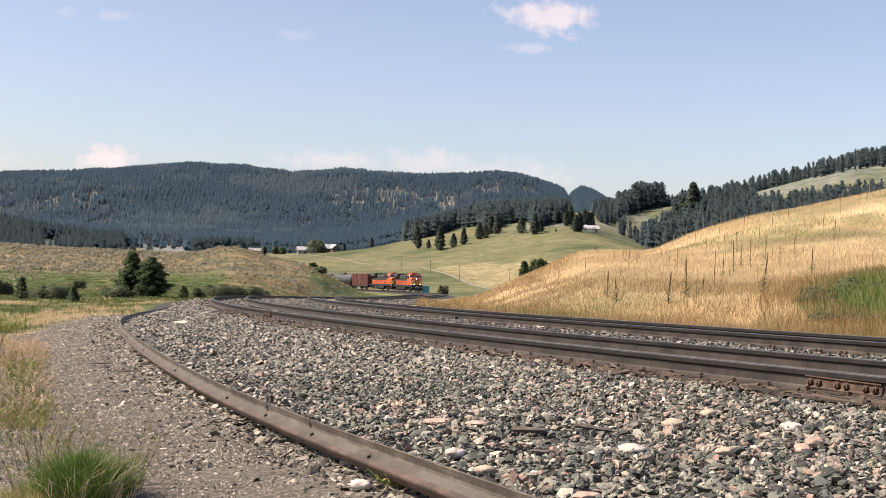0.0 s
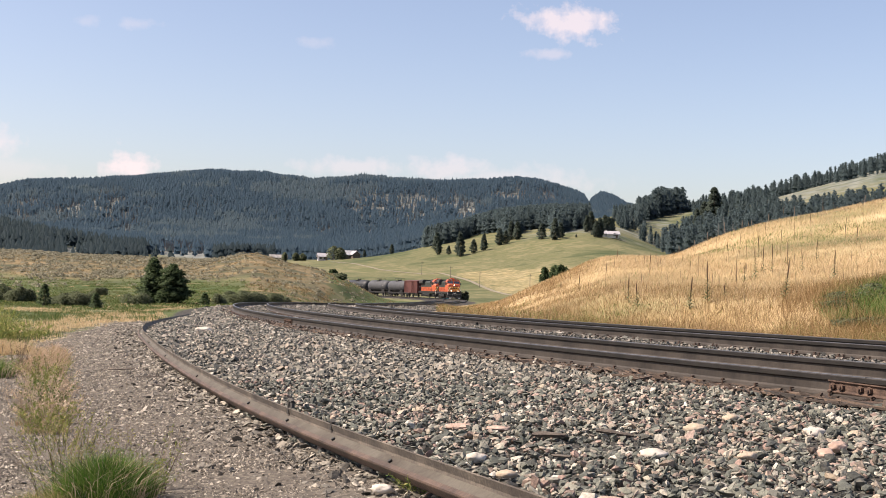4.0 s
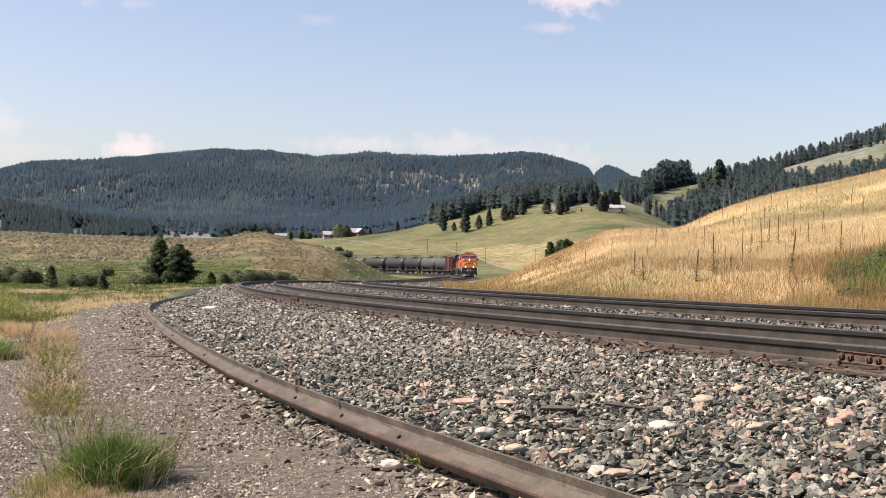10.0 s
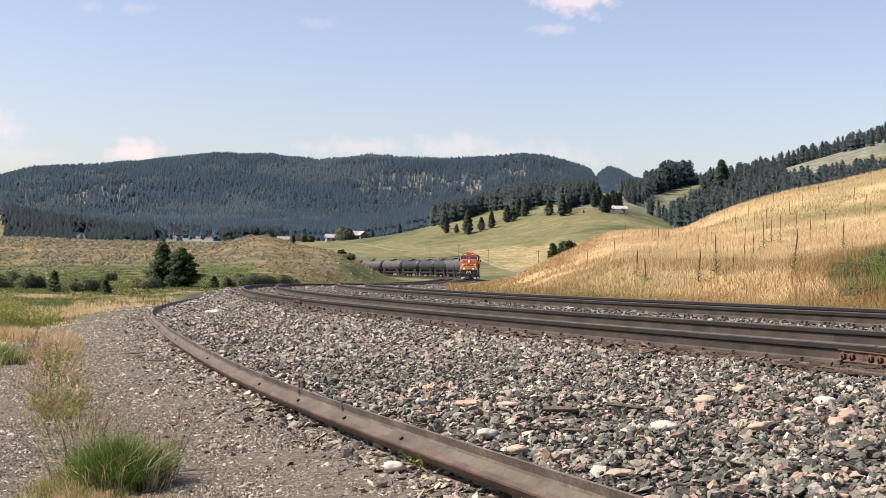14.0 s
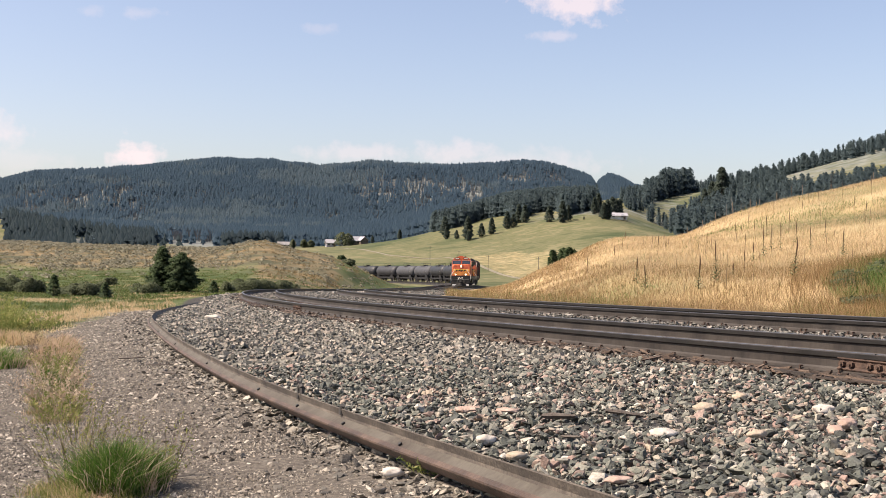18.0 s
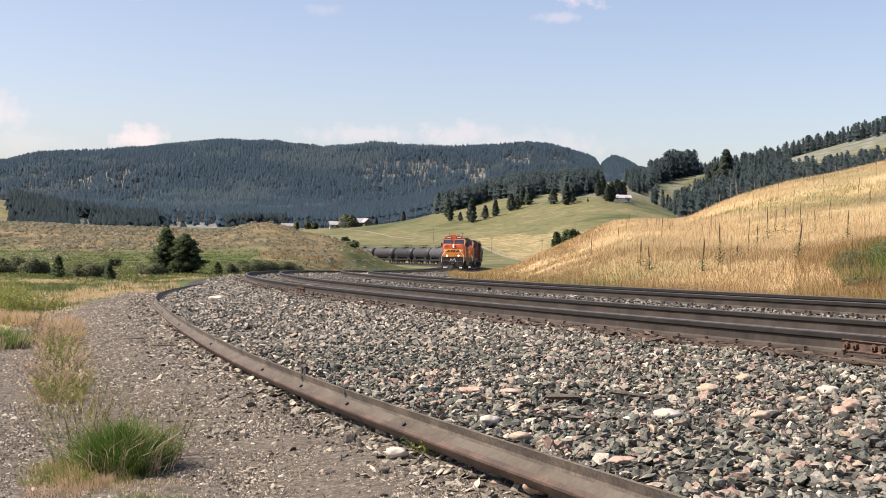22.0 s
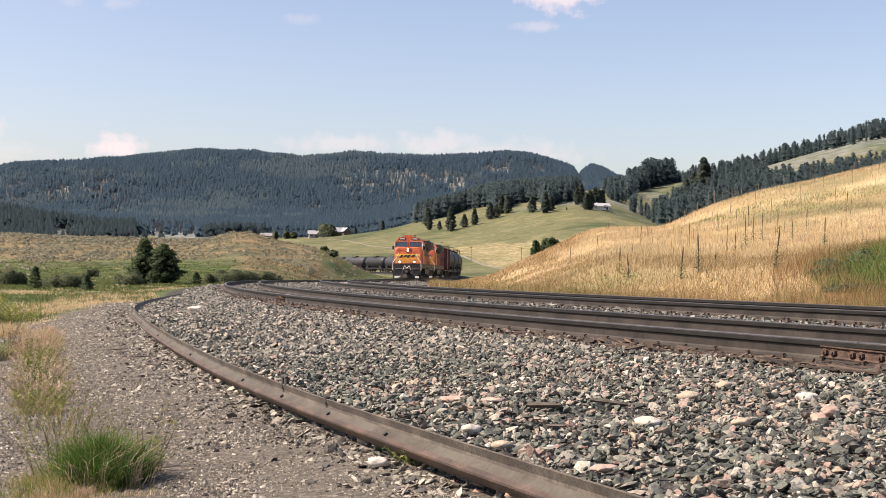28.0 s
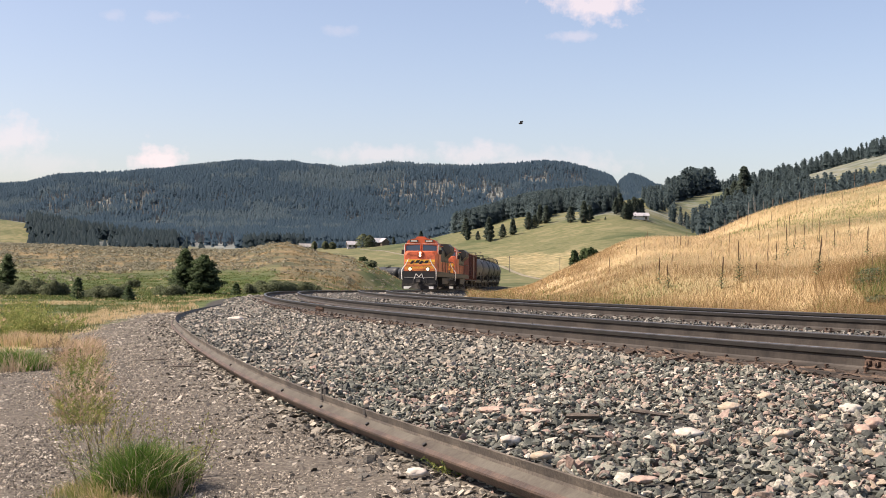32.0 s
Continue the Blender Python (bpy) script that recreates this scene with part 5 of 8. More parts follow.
        part("mirror", boxes((8.1, 8.16, min(sy * 1.56, sy * 1.8), max(sy * 1.56, sy * 1.8), 3.2, 3.6)), M_BLACK, cab_ob)
    part("horn", rods(((6.6, 0.5, 4.75), (7.2, 0.5, 4.75), 0.06), ((6.6, 0.65, 4.72), (7.1, 0.65, 4.72), 0.05), ((6.8, 0.57, 4.55), (6.8, 0.57, 4.72), 0.04)), M_DARK, loco)
    part("roof_unit", boxes((6.2, 7.6, -0.55, 0.25, 4.58, 4.78), bevel=0.04), M_ORANGE, loco, "air conditioner on the cab roof")
    part("antenna", rods(((6.4, -0.8, 4.5), (6.4, -0.8, 4.95), 0.03)), M_BLACK, loco)
    # nose: broad, sloping, with a headlamp and door
    nose = bmesh.new()
    b0 = [(-1.5, 1.68), (1.5, 1.68), (1.5, 3.35), (1.35, 3.52), (-1.35, 3.52), (-1.5, 3.35)]
    f0 = [(-1.4, 1.68), (1.4, 1.68), (1.32, 3.05), (1.0, 3.36), (-1.0, 3.36), (-1.32, 3.05)]
    va = [nose.verts.new((8.35, y, z)) for y, z in b0]
    vb = [nose.verts.new((9.75 - (z - 1.68) * 0.22, y, z)) for y, z in f0]
    for i in range(6):
        j = (i + 1) % 6
        nose.faces.new((va[i], va[j], vb[j], vb[i]))
    nose.faces.new(va[::-1]), nose.faces.new(vb)
    bmesh.ops.recalc_face_normals(nose, faces=nose.faces)
    nose_ob = part("nose", nose, M_ORANGE, loco, "sloped orange nose")
    face = lambda z: 9.75 - (z - 1.68) * 0.22
    each_box("nose_stripe", [(face(z1) - 0.02, face(z0) + 0.012, -1.30, 1.30, z0, z1) for z0, z1 in ((1.76, 1.80), (1.87, 1.91), (1.98, 2.02), (2.09, 2.13), (2.20, 2.25), (2.34, 2.38), (2.46, 2.70))], M_YELLOW, nose_ob, "yellow stripe across the nose")
    for k in range(4):
        y0 = -0.78 + k * 0.40
        bar = bmesh.new()
        drop = (0.06, 0.0, 0.08, 0.02)[k]
        box(bar, face(2.66), face(2.36) + 0.02, y0, y0 + (0.30 if k % 2 else 0.24), 2.38 - drop, 2.64 - drop * 0.4, 0.01)
        for v in bar.verts:
            v.co.y += (v.co.z - 2.5) * 0.7
        part("emblem_bar", bar, M_BLACK, nose_ob, "dark slanting emblem bar")
    part("nose_door", boxes((9.40, 9.47, -1.0, -0.42, 2.66, 3.14), bevel=0.01), M_ORANGE, nose_ob)
    part("nose_grille", boxes((9.42, 9.46, -0.62, -0.34, 2.78, 3.02), bevel=0.01), M_DARK, nose_ob, "dark grille beside the headlight")
    lampbox = part("headlamp_box", boxes((9.2, 9.56, -0.24, 0.24, 2.92, 3.42), bevel=0.04), M_ORANGE, nose_ob)
    lm = M_LAMP if lit else M_GREY
    for zz in (3.06, 3.28):
        part("headlight", rod(bmesh.new(), (9.55, 0, zz), (9.60, 0, zz), 0.10, 14), lm, nose_ob, "bright headlight" if lit else "unlit headlight")
    for sy in (-1, 1):
        d = bmesh.new()
        rod(d, (10.42, sy * 0.78, 1.86), (10.48, sy * 0.78, 1.86), 0.125, 14)
        part("ditch_light", d, lm, loco, "bright ditch light" if lit else "unlit ditch light")
        part("ditch_light_box", boxes((10.2, 10.42, sy * 0.78 - 0.16, sy * 0.78 + 0.16, 1.70, 2.02), bevel=0.03), M_BLACK, loco)
        # front grab rails, steps and walkway rails
        part("front_handrail", rods(((10.38, sy * 0.95, 2.72), (10.38, sy * 1.12, 2.32), 0.035), ((10.38, sy * 1.12, 2.32), (10.38, sy * 1.50, 1.80), 0.035), ((10.38, sy * 1.50, 1.80), (10.38, sy * 1.50, 0.98), 0.035),
                                    ((10.38, sy * 1.50, 0.98), (10.38, sy * 1.2, 0.80), 0.03), ((10.38, sy * 0.95, 2.72), (9.7, sy * 0.95, 2.72), 0.03)), M_WHITE, loco, "white front handrail")
        part("looped_hose", rods(((10.46, sy * 0.40, 1.02), (10.46, sy * 0.26, 1.46), 0.028), ((10.46, sy * 0.26, 1.46), (10.46, 0, 1.18), 0.028)), M_WHITE, loco, "pale looped hose")
        part("steps", boxes((9.75, 10.35, min(sy * 1.2, sy * 1.5), max(sy * 1.2, sy * 1.5), 0.5, 0.56), (9.75, 10.35, min(sy * 1.2, sy * 1.5), max(sy * 1.2, sy * 1.5), 0.86, 0.92), (9.7, 9.75, min(sy * 1.2, sy * 1.5), max(sy * 1.2, sy * 1.5), 0.4, 1.25)), M_BLACK, loco)
        rail = bmesh.new()
        rod(rail, (5.8, sy * 1.45, 2.75), (-10.0, sy * 1.45, 2.75), 0.025, 6)
        for i in range(9):
            rod(rail, (5.4 - i * 1.9, sy * 1.45, 1.66), (5.4 - i * 1.9, sy * 1.45, 2.75), 0.022, 6)
        part("walkway_rail", rail, M_DARK, loco, "dark walkway handrail")
        part("air_tank", rods(((-5.6, sy * 1.25, 1.02), (-3.5, sy * 1.25, 1.02), 0.2), n=12), M_DARK, loco)
    part("pilot", prism(bmesh.new(), [(-1.45, 0.55), (-1.45, 1.25), (1.45, 1.25), (1.45, 0.55)], 10.25, 10.42), M_BLACK, loco, "black pilot plate")
    plow = bmesh.new()
    va = [plow.verts.new(p) for p in ((10.4, -1.5, 0.15), (10.95, 0, 0.12), (10.4, 1.5, 0.15), (10.4, 1.5, 0.62), (10.72, 0, 0.62), (10.4, -1.5, 0.62))]
    plow.faces.new((va[0], va[1], va[4], va[5])), plow.faces.new((va[1], va[2], va[3], va[4]))
    bmesh.ops.solidify(plow, geom=list(plow.faces), thickness=0.05)
    part("snow_plow", plow, M_DARK, loco, "grimy dark snow plow")
    for sy in (-1, 1):
        part("plow_plate", boxes((10.58, 10.62, min(sy * 0.5, sy * 1.3), max(sy * 0.5, sy * 1.3), 0.14, 0.36)), M_WHITE, loco, "white plate on the plow")
    part("hoses", rods(((10.45, 0.45, 1.05), (10.6, 0.5, 0.55), 0.03), ((10.45, -0.45, 1.05), (10.6, -0.5, 0.55), 0.03), ((10.45, 0.62, 1.1), (10.62, 0.68, 0.62), 0.025), n=6), M_DARK, loco)
    part("cut_bar", rods(((10.46, -1.3, 1.12), (10.46, 1.3, 1.12), 0.025), n=6), M_GREY, loco)
    coupler(loco, 10.3, 1), coupler(loco, -10.3, -1)
    for x in (6.8, -6.8):
        truck_frame(loco, x, 2.55, M_DARK)
    ws = [wheelset(loco, x + d) for x in (6.8, -6.8) for d in (-2.05, 0, 2.05)]
    return loco, ws


def boxcar():
    car = tagged(new("boxcar"), "oxide red covered freight car with ribbed steel sides", "freight car", "freight train")
    part("body", boxes((-6.1, 6.1, -1.48, 1.48, 1.1, 4.15), bevel=0.03), M_BOXCAR, car)
    part("roof", prism(bmesh.new(), [(-1.55, 4.1), (-1.55, 4.2), (0, 4.42), (1.55, 4.2), (1.55, 4.1)], -6.2, 6.2), M_BOXCAR, car, "low ridged roof")
    for i in range(12):
        x = -5.9 + i * 1.073
        for y in (-1.52, 1.52):
            part("side_rib", boxes((x - 0.05, x + 0.05, y - 0.04, y + 0.04, 1.15, 4.1)), M_BOXCAR, car)
    for sy in (-1, 1):
        part("door", boxes((-1.2, 1.2, min(sy * 1.5, sy * 1.6), max(sy * 1.5, sy * 1.6), 1.3, 4.0), bevel=0.02), M_BOXCAR, car)
        part("ladder", rods(*[((5.6, sy * 1.58, 1.2 + k * 0.38), (6.05, sy * 1.58, 1.2 + k * 0.38), 0.02) for k in range(8)], n=6), M_BOXCAR, car)
    part("underframe", boxes((-6.2, 6.2, -0.5, 0.5, 0.8, 1.12), (-6.05, 6.05, -1.45, 1.45, 0.98, 1.1)), M_DARK, car)
    coupler(car, 5.85, 1), coupler(car, -5.85, -1)
    for x in (4.3, -4.3):
        truck_frame(car, x, 1.25, M_DARK)
    return car, [wheelset(car, x + d, 0.46) for x in (4.3, -4.3) for d in (-0.88, 0.88)]


def tank_car(shade):
    tone = ("black", "charcoal grey", "weathered grey")[shade]
    car = tagged(new("tank_car"), "%s cylindrical tank car with a top platform and railing" % tone, "tank car", "freight train")
    bm = bmesh.new()
    seg, rings = 28, []
    for x, r in ((-6.4, 0.35), (-6.25, 0.95), (-6.0, 1.3), (-5.65, 1.47), (-3.0, 1.5), (0.0, 1.5), (3.0, 1.5), (5.65, 1.47), (6.0, 1.3), (6.25, 0.95), (6.4, 0.35)):
        rings.append([bm.verts.new((x, r * math.sin(2 * math.pi * i / seg), 2.72 + r * math.cos(2 * math.pi * i / seg))) for i in range(seg)])
    for a, b in zip(rings, rings[1:]):
        for i in range(seg):
            bm.faces.new((a[i], a[(i + 1) % seg], b[(i + 1) % seg], b[i]))
    bm.faces.new(rings[0]), bm.faces.new(rings[-1][::-1])
    bmesh.ops.recalc_face_normals(bm, faces=bm.faces)
    part("tank", bm, M_TANK[shade], car, "%s steel tank" % tone, True)
    for x in (-4.2, -1.5, 1.5, 4.2):
        b = bmesh.new()
        n = 28
        va = [b.verts.new((x - 0.03, 1.513 * math.sin(2 * math.pi * i / n), 2.72 + 1.513 * math.cos(2 * math.pi * i / n))) for i in range(n)]
        vb = [b.verts.new((x + 0.03, 1.513 * math.sin(2 * math.pi * i / n), 2.72 + 1.513 * math.cos(2 * math.pi * i / n))) for i in range(n)]
        for i in range(n):
            b.faces.new((va[i], va[(i + 1) % n], vb[(i + 1) % n], vb[i]))
        part("tank_seam", b, M_TANK[shade], car)
    dome = bmesh.new()
    rod(dome, (0, 0, 4.1), (0, 0, 4.45), 0.5, 16)
    part("dome", dome, M_BLACK, car, "dark valve dome")
    part("platform", boxes((-1.2, 1.2, -0.95, -0.5, 4.2, 4.24), (-1.2, 1.2, 0.5, 0.95, 4.2, 4.24), (-1.2, -0.6, -0.95, 0.95, 4.2, 4.24), (0.6, 1.2, -0.95, 0.95, 4.2, 4.24)), M_BLACK, car)
    part("platform_rail", rods(((-1.2, -0.95, 4.75), (1.2, -0.95, 4.75), 0.03), ((-1.2, 0.95, 4.75), (1.2, 0.95, 4.75), 0.03), ((-1.2, -0.95, 4.2), (-1.2, -0.95, 4.75), 0.03), ((1.2, -0.95, 4.2), (1.2, -0.95, 4.75), 0.03),
                               ((-1.2, 0.95, 4.2), (-1.2, 0.95, 4.75), 0.03), ((1.2, 0.95, 4.2), (1.2, 0.95, 4.75), 0.03), ((-1.2, -0.95, 4.75), (-1.2, 0.95, 4.75), 0.03), ((1.2, -0.95, 4.75), (1.2, 0.95, 4.75), 0.03), n=6), M_BLACK, car)
    for sy in (-1, 1):
        lad = [((-0.22, sy * 1.58, 1.2), (-0.22, sy * 1.0, 4.2), 0.022), ((0.22, sy * 1.58, 1.2), (0.22, sy * 1.0, 4.2), 0.022)]
        lad += [((-0.22, sy * (1.58 - 0.58 * k / 9), 1.2 + k / 3), (0.22, sy * (1.58 - 0.58 * k / 9), 1.2 + k / 3), 0.016) for k in range(9)]
        part("ladder", rods(*lad, n=6), M_BLACK, car)
        part("side_rail", rods(((-6.5, sy * 1.5, 1.75), (6.5, sy * 1.5, 1.75), 0.025), n=6), M_BLACK, car)
        for x in (-5.0, 5.0):
            part("data_panel", boxes((x - 0.22, x + 0.22, min(sy * 1.500, sy * 1.512), max(sy * 1.500, sy * 1.512), 2.68, 2.82)), M_GREY, car, "small pale marking bar")
    each_box("saddle", ((-5.5, -3.8, -1.3, 1.3, 1.0, 1.75), (3.8, 5.5, -1.3, 1.3, 1.0, 1.75)), M_BLACK, car)
    each_box("draft_sill", ((-6.7, -3.6, -0.4, 0.4, 0.8, 1.1), (3.6, 6.7, -0.4, 0.4, 0.8, 1.1)), M_BLACK, car)
    # no real sills: dark bars added to fill the shade under the tank
    each_box("side_sill", ((-6.3, 6.3, -1.25, -1.1, 0.82, 1.2), (-6.3, 6.3, 1.1, 1.25, 0.82, 1.2)), M_BLACK, car)
    part("centre_sill", boxes((-6.3, 6.3, -0.3, 0.3, 0.75, 1.3)), M_BLACK, car)
    each_box("brake_reservoir", ((-1.6, -0.6, -0.9, 0.2, 0.6, 1.0), (0.2, 1.8, -0.4, 0.7, 0.55, 0.95), (-3.0, -2.2, -1.0, 0.6, 0.6, 0.95)), M_BLACK, car)
    each_box("end_platform", ((-6.75, -6.2, -1.45, 1.45, 1.05, 1.15), (6.2, 6.75, -1.45, 1.45, 1.05, 1.15)), M_BLACK, car)
    coupler(car, 6.4, 1), coupler(car, -6.4, -1)
    for x in (4.65, -4.65):
        truck_frame(car, x, 1.25, M_DARK)
    return car, [wheelset(car, x + d, 0.46) for x in (4.65, -4.65) for d in (-0.88, 0.88)]


loco_a, wheels_a = locomotive("orange and black freight locomotive with lit headlights, leading the train", True)
loco_b, wheels_b = locomotive("second orange and black freight locomotive, coupled behind the leader", False)
box_car, wheels_box = boxcar()
TRAIN = [(loco_a, LOCO_LEN, 11.05, wheels_a, AXLE_R), (loco_b, LOCO_LEN, 11.05, wheels_b, AXLE_R), (box_car, BOX_LEN, 7.56, wheels_box, 0.46)]
kinds = [tank_car(k) for k in range(3)]


def to_length(car, k):
    """Brings a car drawn at its class's full length to this train's shorter build."""
    for o in car.children_recursive:
        if o.name.startswith("wheelset"):
            o.location.x *= k
        else:
            o.data.transform(Matrix.Diagonal((k, 1, 1, 1)))


for car, k in ((loco_a, 0.8125), (loco_b, 0.8125), (box_car, 0.879), *((c[0], 0.927) for c in kinds)):
    to_length(car, k)
used = set()
for shade in (2, 2, 0, 0, 0, 2, 2, 1, 0, 1, 1, 0, 1, 0, 0, 1, 0):
    base, ws = kinds[shade]
    if shade in used:
        c = copy_thing(base, Matrix())
        ws = [o for o in c.children if o.name.startswith("wheelset")]
    else:
        c = base
        used.add(shade)
    TRAIN.append((c, TANK_LEN, 8.62, ws, 0.46))

FRONT_AT, SPEED = 277.37, 5.67          # the leader's front coupler on the line at the start, metres a second


def train_pose(mid, reach):
    """A car's pose from where its two trucks stand on the line."""
    a, b = [Vector([float(v) for v in on_line(mid + k * reach / 2)]) for k in (-1, 1)]
    fwd = (a - b).normalized()
    left = Vector((0, 0, 1)).cross(fwd).normalized()
    m = Matrix((fwd, left, fwd.cross(left))).transposed().to_4x4()
    m.translation = (a + b) / 2
    return m


# ---- plants ----
def blades(name, x, y, z, height, width, lean, seed, material, bend=False, away=None):
    """Grass blades: one triangle each, or two bent lengths."""
    rng = np.random.default_rng(seed)
    n = len(x)
    a = rng.uniform(0, 2 * math.pi, n)
    h, w, k = (np.broadcast_to(np.asarray(v, float), n) for v in (height, width, lean))
    la = rng.uniform(0, 2 * math.pi, n) if away is None else away + rng.normal(0, 0.9, n)
    dx, dy = np.cos(a) * w / 2, np.sin(a) * w / 2
    tx, ty = np.cos(la) * k * h, np.sin(la) * k * h
    p0 = np.stack([x - dx, y - dy, z - 0.02], -1)
    p1 = np.stack([x + dx, y + dy, z - 0.02], -1)
    if not bend:
        p2 = np.stack([x + tx, y + ty, z + h], -1)
        v = np.stack([p0, p1, p2], 1).reshape(-1, 3)
        up = np.stack([0.45 * np.cos(a + 1.6), 0.45 * np.sin(a + 1.6), np.ones(n)], -1)
        return raw(name, v, np.arange(3 * n).reshape(-1, 3), material, np.repeat(up, 3, 0))
    m0 = np.stack([x + tx * 0.3 - dx * 0.8, y + ty * 0.3 - dy * 0.8, z + h * 0.6], -1)
    m1 = np.stack([x + tx * 0.3 + dx * 0.8, y + ty * 0.3 + dy * 0.8, z + h * 0.6], -1)
    p2 = np.stack([x + tx, y + ty, z + h * 0.95], -1)
    v = np.stack([p0, p1, m1, m0, p2], 1).reshape(-1, 3)
    i = np.arange(n)[:, None] * 5
    f = np.concatenate([i + np.array([[0, 1, 2]]), i + np.array([[0, 2, 3]]), i + np.array([[3, 2, 4]])])
    return raw(name, v, f, material)


def golden_bank():
    rng = np.random.default_rng(31)
    n = 620000
    b = rng.uniform(0.004, 0.43, n)
    d = 14 * (150 / 14) ** rng.random(n)
    x, y = b * d, d
    z, s, out, _, _ = land(x, y)
    keep = (out < inner_edge(s)) & (z > -2.2)
    clump = fbm(x, y, 1.6, 41)
    keep &= clump > rng.uniform(-1.2, 0.6, n) - 0.2
    x, y, z, d, b, s, out = x[keep], y[keep], z[keep], d[keep], b[keep], s[keep], out[keep]
    side = b - np.interp(d, [22, 25, 27, 30, 37, 42, 46], [0.45, 0.372, 0.332, 0.316, 0.346, 0.386, 0.46]) + fbm(x, y, 3, 11) * 0.012 - 0.010
    green = side > 0.006 * rng.standard_normal(len(x))
    russet = ((side > -0.024 + 0.008 * rng.standard_normal(len(x))) & (side < 0.022) & (rng.random(len(x)) < 0.85)) | ((z < 0.95 + 0.35 * fbm(x, y, 3, 43)) & (rng.random(len(x)) < 0.6))
    h = rng.uniform(0.07, 0.24, len(x)) * (1 + 0.6 * fbm(x, y, 2.5, 44))
    rim = np.clip(1 - (inner_edge(s) - out) / 2.5, 0, 1) * (d > 24)
    h = h * (1 + 1.5 * rim)
    foot = np.clip(1 - (inner_edge(s) - out) / (5.0 + 2.6 * fbm(x, y, 4, 45)), 0, 1) * (d > 20)
    russet |= (foot > 0.12) & (rng.random(len(x)) < 0.62) | (smooth(0.088, 0.1, b) * (1 - smooth(0.125, 0.15, b)) * smooth(62, 80, d) > rng.uniform(0.2, 1.3, len(x)))
    weedy = (foot > 0.2) & (rng.random(len(x)) < 0.18 + 0.45 * fbm(x, y, 3, 49))
    h = h * np.where(green | (russet & (b > 0.3)), 1.9, 1.0)
    w = np.clip(d * 0.00026, 0.005, 0.045) * rng.uniform(0.7, 1.4, len(x))
    streaks = fbm(x * 0.5, y, 9, 68) > 0.42
    pick = np.where(weedy | (green & (rng.random(len(x)) < np.where(side > 0.03, 0.8, 0.3))) | (streaks & (rng.random(len(x)) < 0.45) & (b > 0.2)), 1, np.where(russet | green, 2, np.where(rng.random(len(x)) < 0.06, 1, 0)))
    for i, (nm, mt, lab) in enumerate((("golden_grass", M_GOLD, "tall dry golden grass over the bank"), ("bank_green_grass", M_GREEN, "green weeds among the golden grass"), ("russet_grass", M_RUSSET, "russet seed grass at the foot of the bank"))):
        q = pick == i
        tagged(new(nm, blades(nm, x[q], y[q], z[q], h[q], w[q], rng.uniform(0.1, 0.9, q.sum()), 50 + i, mt)), lab, "grass", kind="stuff")


golden_bank()


def left_grass():
    """Patchy grass beside the lane: many clumps, each dry, half dry or green."""
    rng = np.random.default_rng(33)
    m = 5200
    b = rng.uniform(-0.46, -0.05, m)
    d = 13 * (125 / 13) ** rng.random(m)
    x, y = b * d, d
    z, s, out, _, _ = land(x, y)
    edge = lane_edge(s) + fbm(x, y, 2.0, 4) * 0.7
    keep = (((out > edge + 0.25) & (s < 36)) | ((s >= 33) & (out > 2.8))) & ((d > 21) | (rng.random(m) < 0.2))
    x, y, d, b = x[keep], y[keep], d[keep], b[keep]
    dry = 2.0 * fbm(x, y, 3.6, 16) + 0.25 * rng.standard_normal(len(x)) + np.interp(d, [12, 32, 45, 58, 110], [0.3, 0.32, 0.25, -0.15, -0.5])
    kind = np.where(dry > 0.22, 0, np.where(dry > 0.08, 1, 2))
    per = 30
    rad = np.repeat(rng.uniform(0.12, 0.5, len(x)) * np.interp(d, [12, 60, 120], [0.8, 1.2, 2.2]), per)
    tall = np.repeat(rng.uniform(0.07, 0.24, len(x)) * np.interp(d, [12, 30, 60, 120], [1.0, 1.1, 0.75, 0.8]), per)
    n = len(rad)
    r, a = rad * np.sqrt(rng.random(n)), rng.uniform(0, 2 * math.pi, n)
    px, py = np.repeat(x, per) + r * np.cos(a), np.repeat(y, per) + r * np.sin(a)
    pz = land(px, py)[0]
    h = tall * rng.uniform(0.45, 1.1, n) * (1 - 0.5 * (r / rad) ** 2)
    w = np.clip(np.repeat(d, per) * 0.00055, 0.008, 0.06) * rng.uniform(0.7, 1.4, n)
    kk = np.repeat(kind, per)
    for i, (nm, mt, lab) in enumerate((("pale_grass", M_GOLD, "clumps of pale dry grass beside the lane"), ("mixed_grass", M_MEADOWGRASS, "clumps of half dry meadow grass beside the lane"), ("lush_grass", M_SLOPE, "clumps of lush green grass in the hollow"))):
        q = kk == i
        tagged(new(nm, blades(nm, px[q], py[q], pz[q], h[q], w[q], rng.uniform(0.1, 0.9, q.sum()), 60 + i, mt)), lab, "grass", kind="stuff")


left_grass()


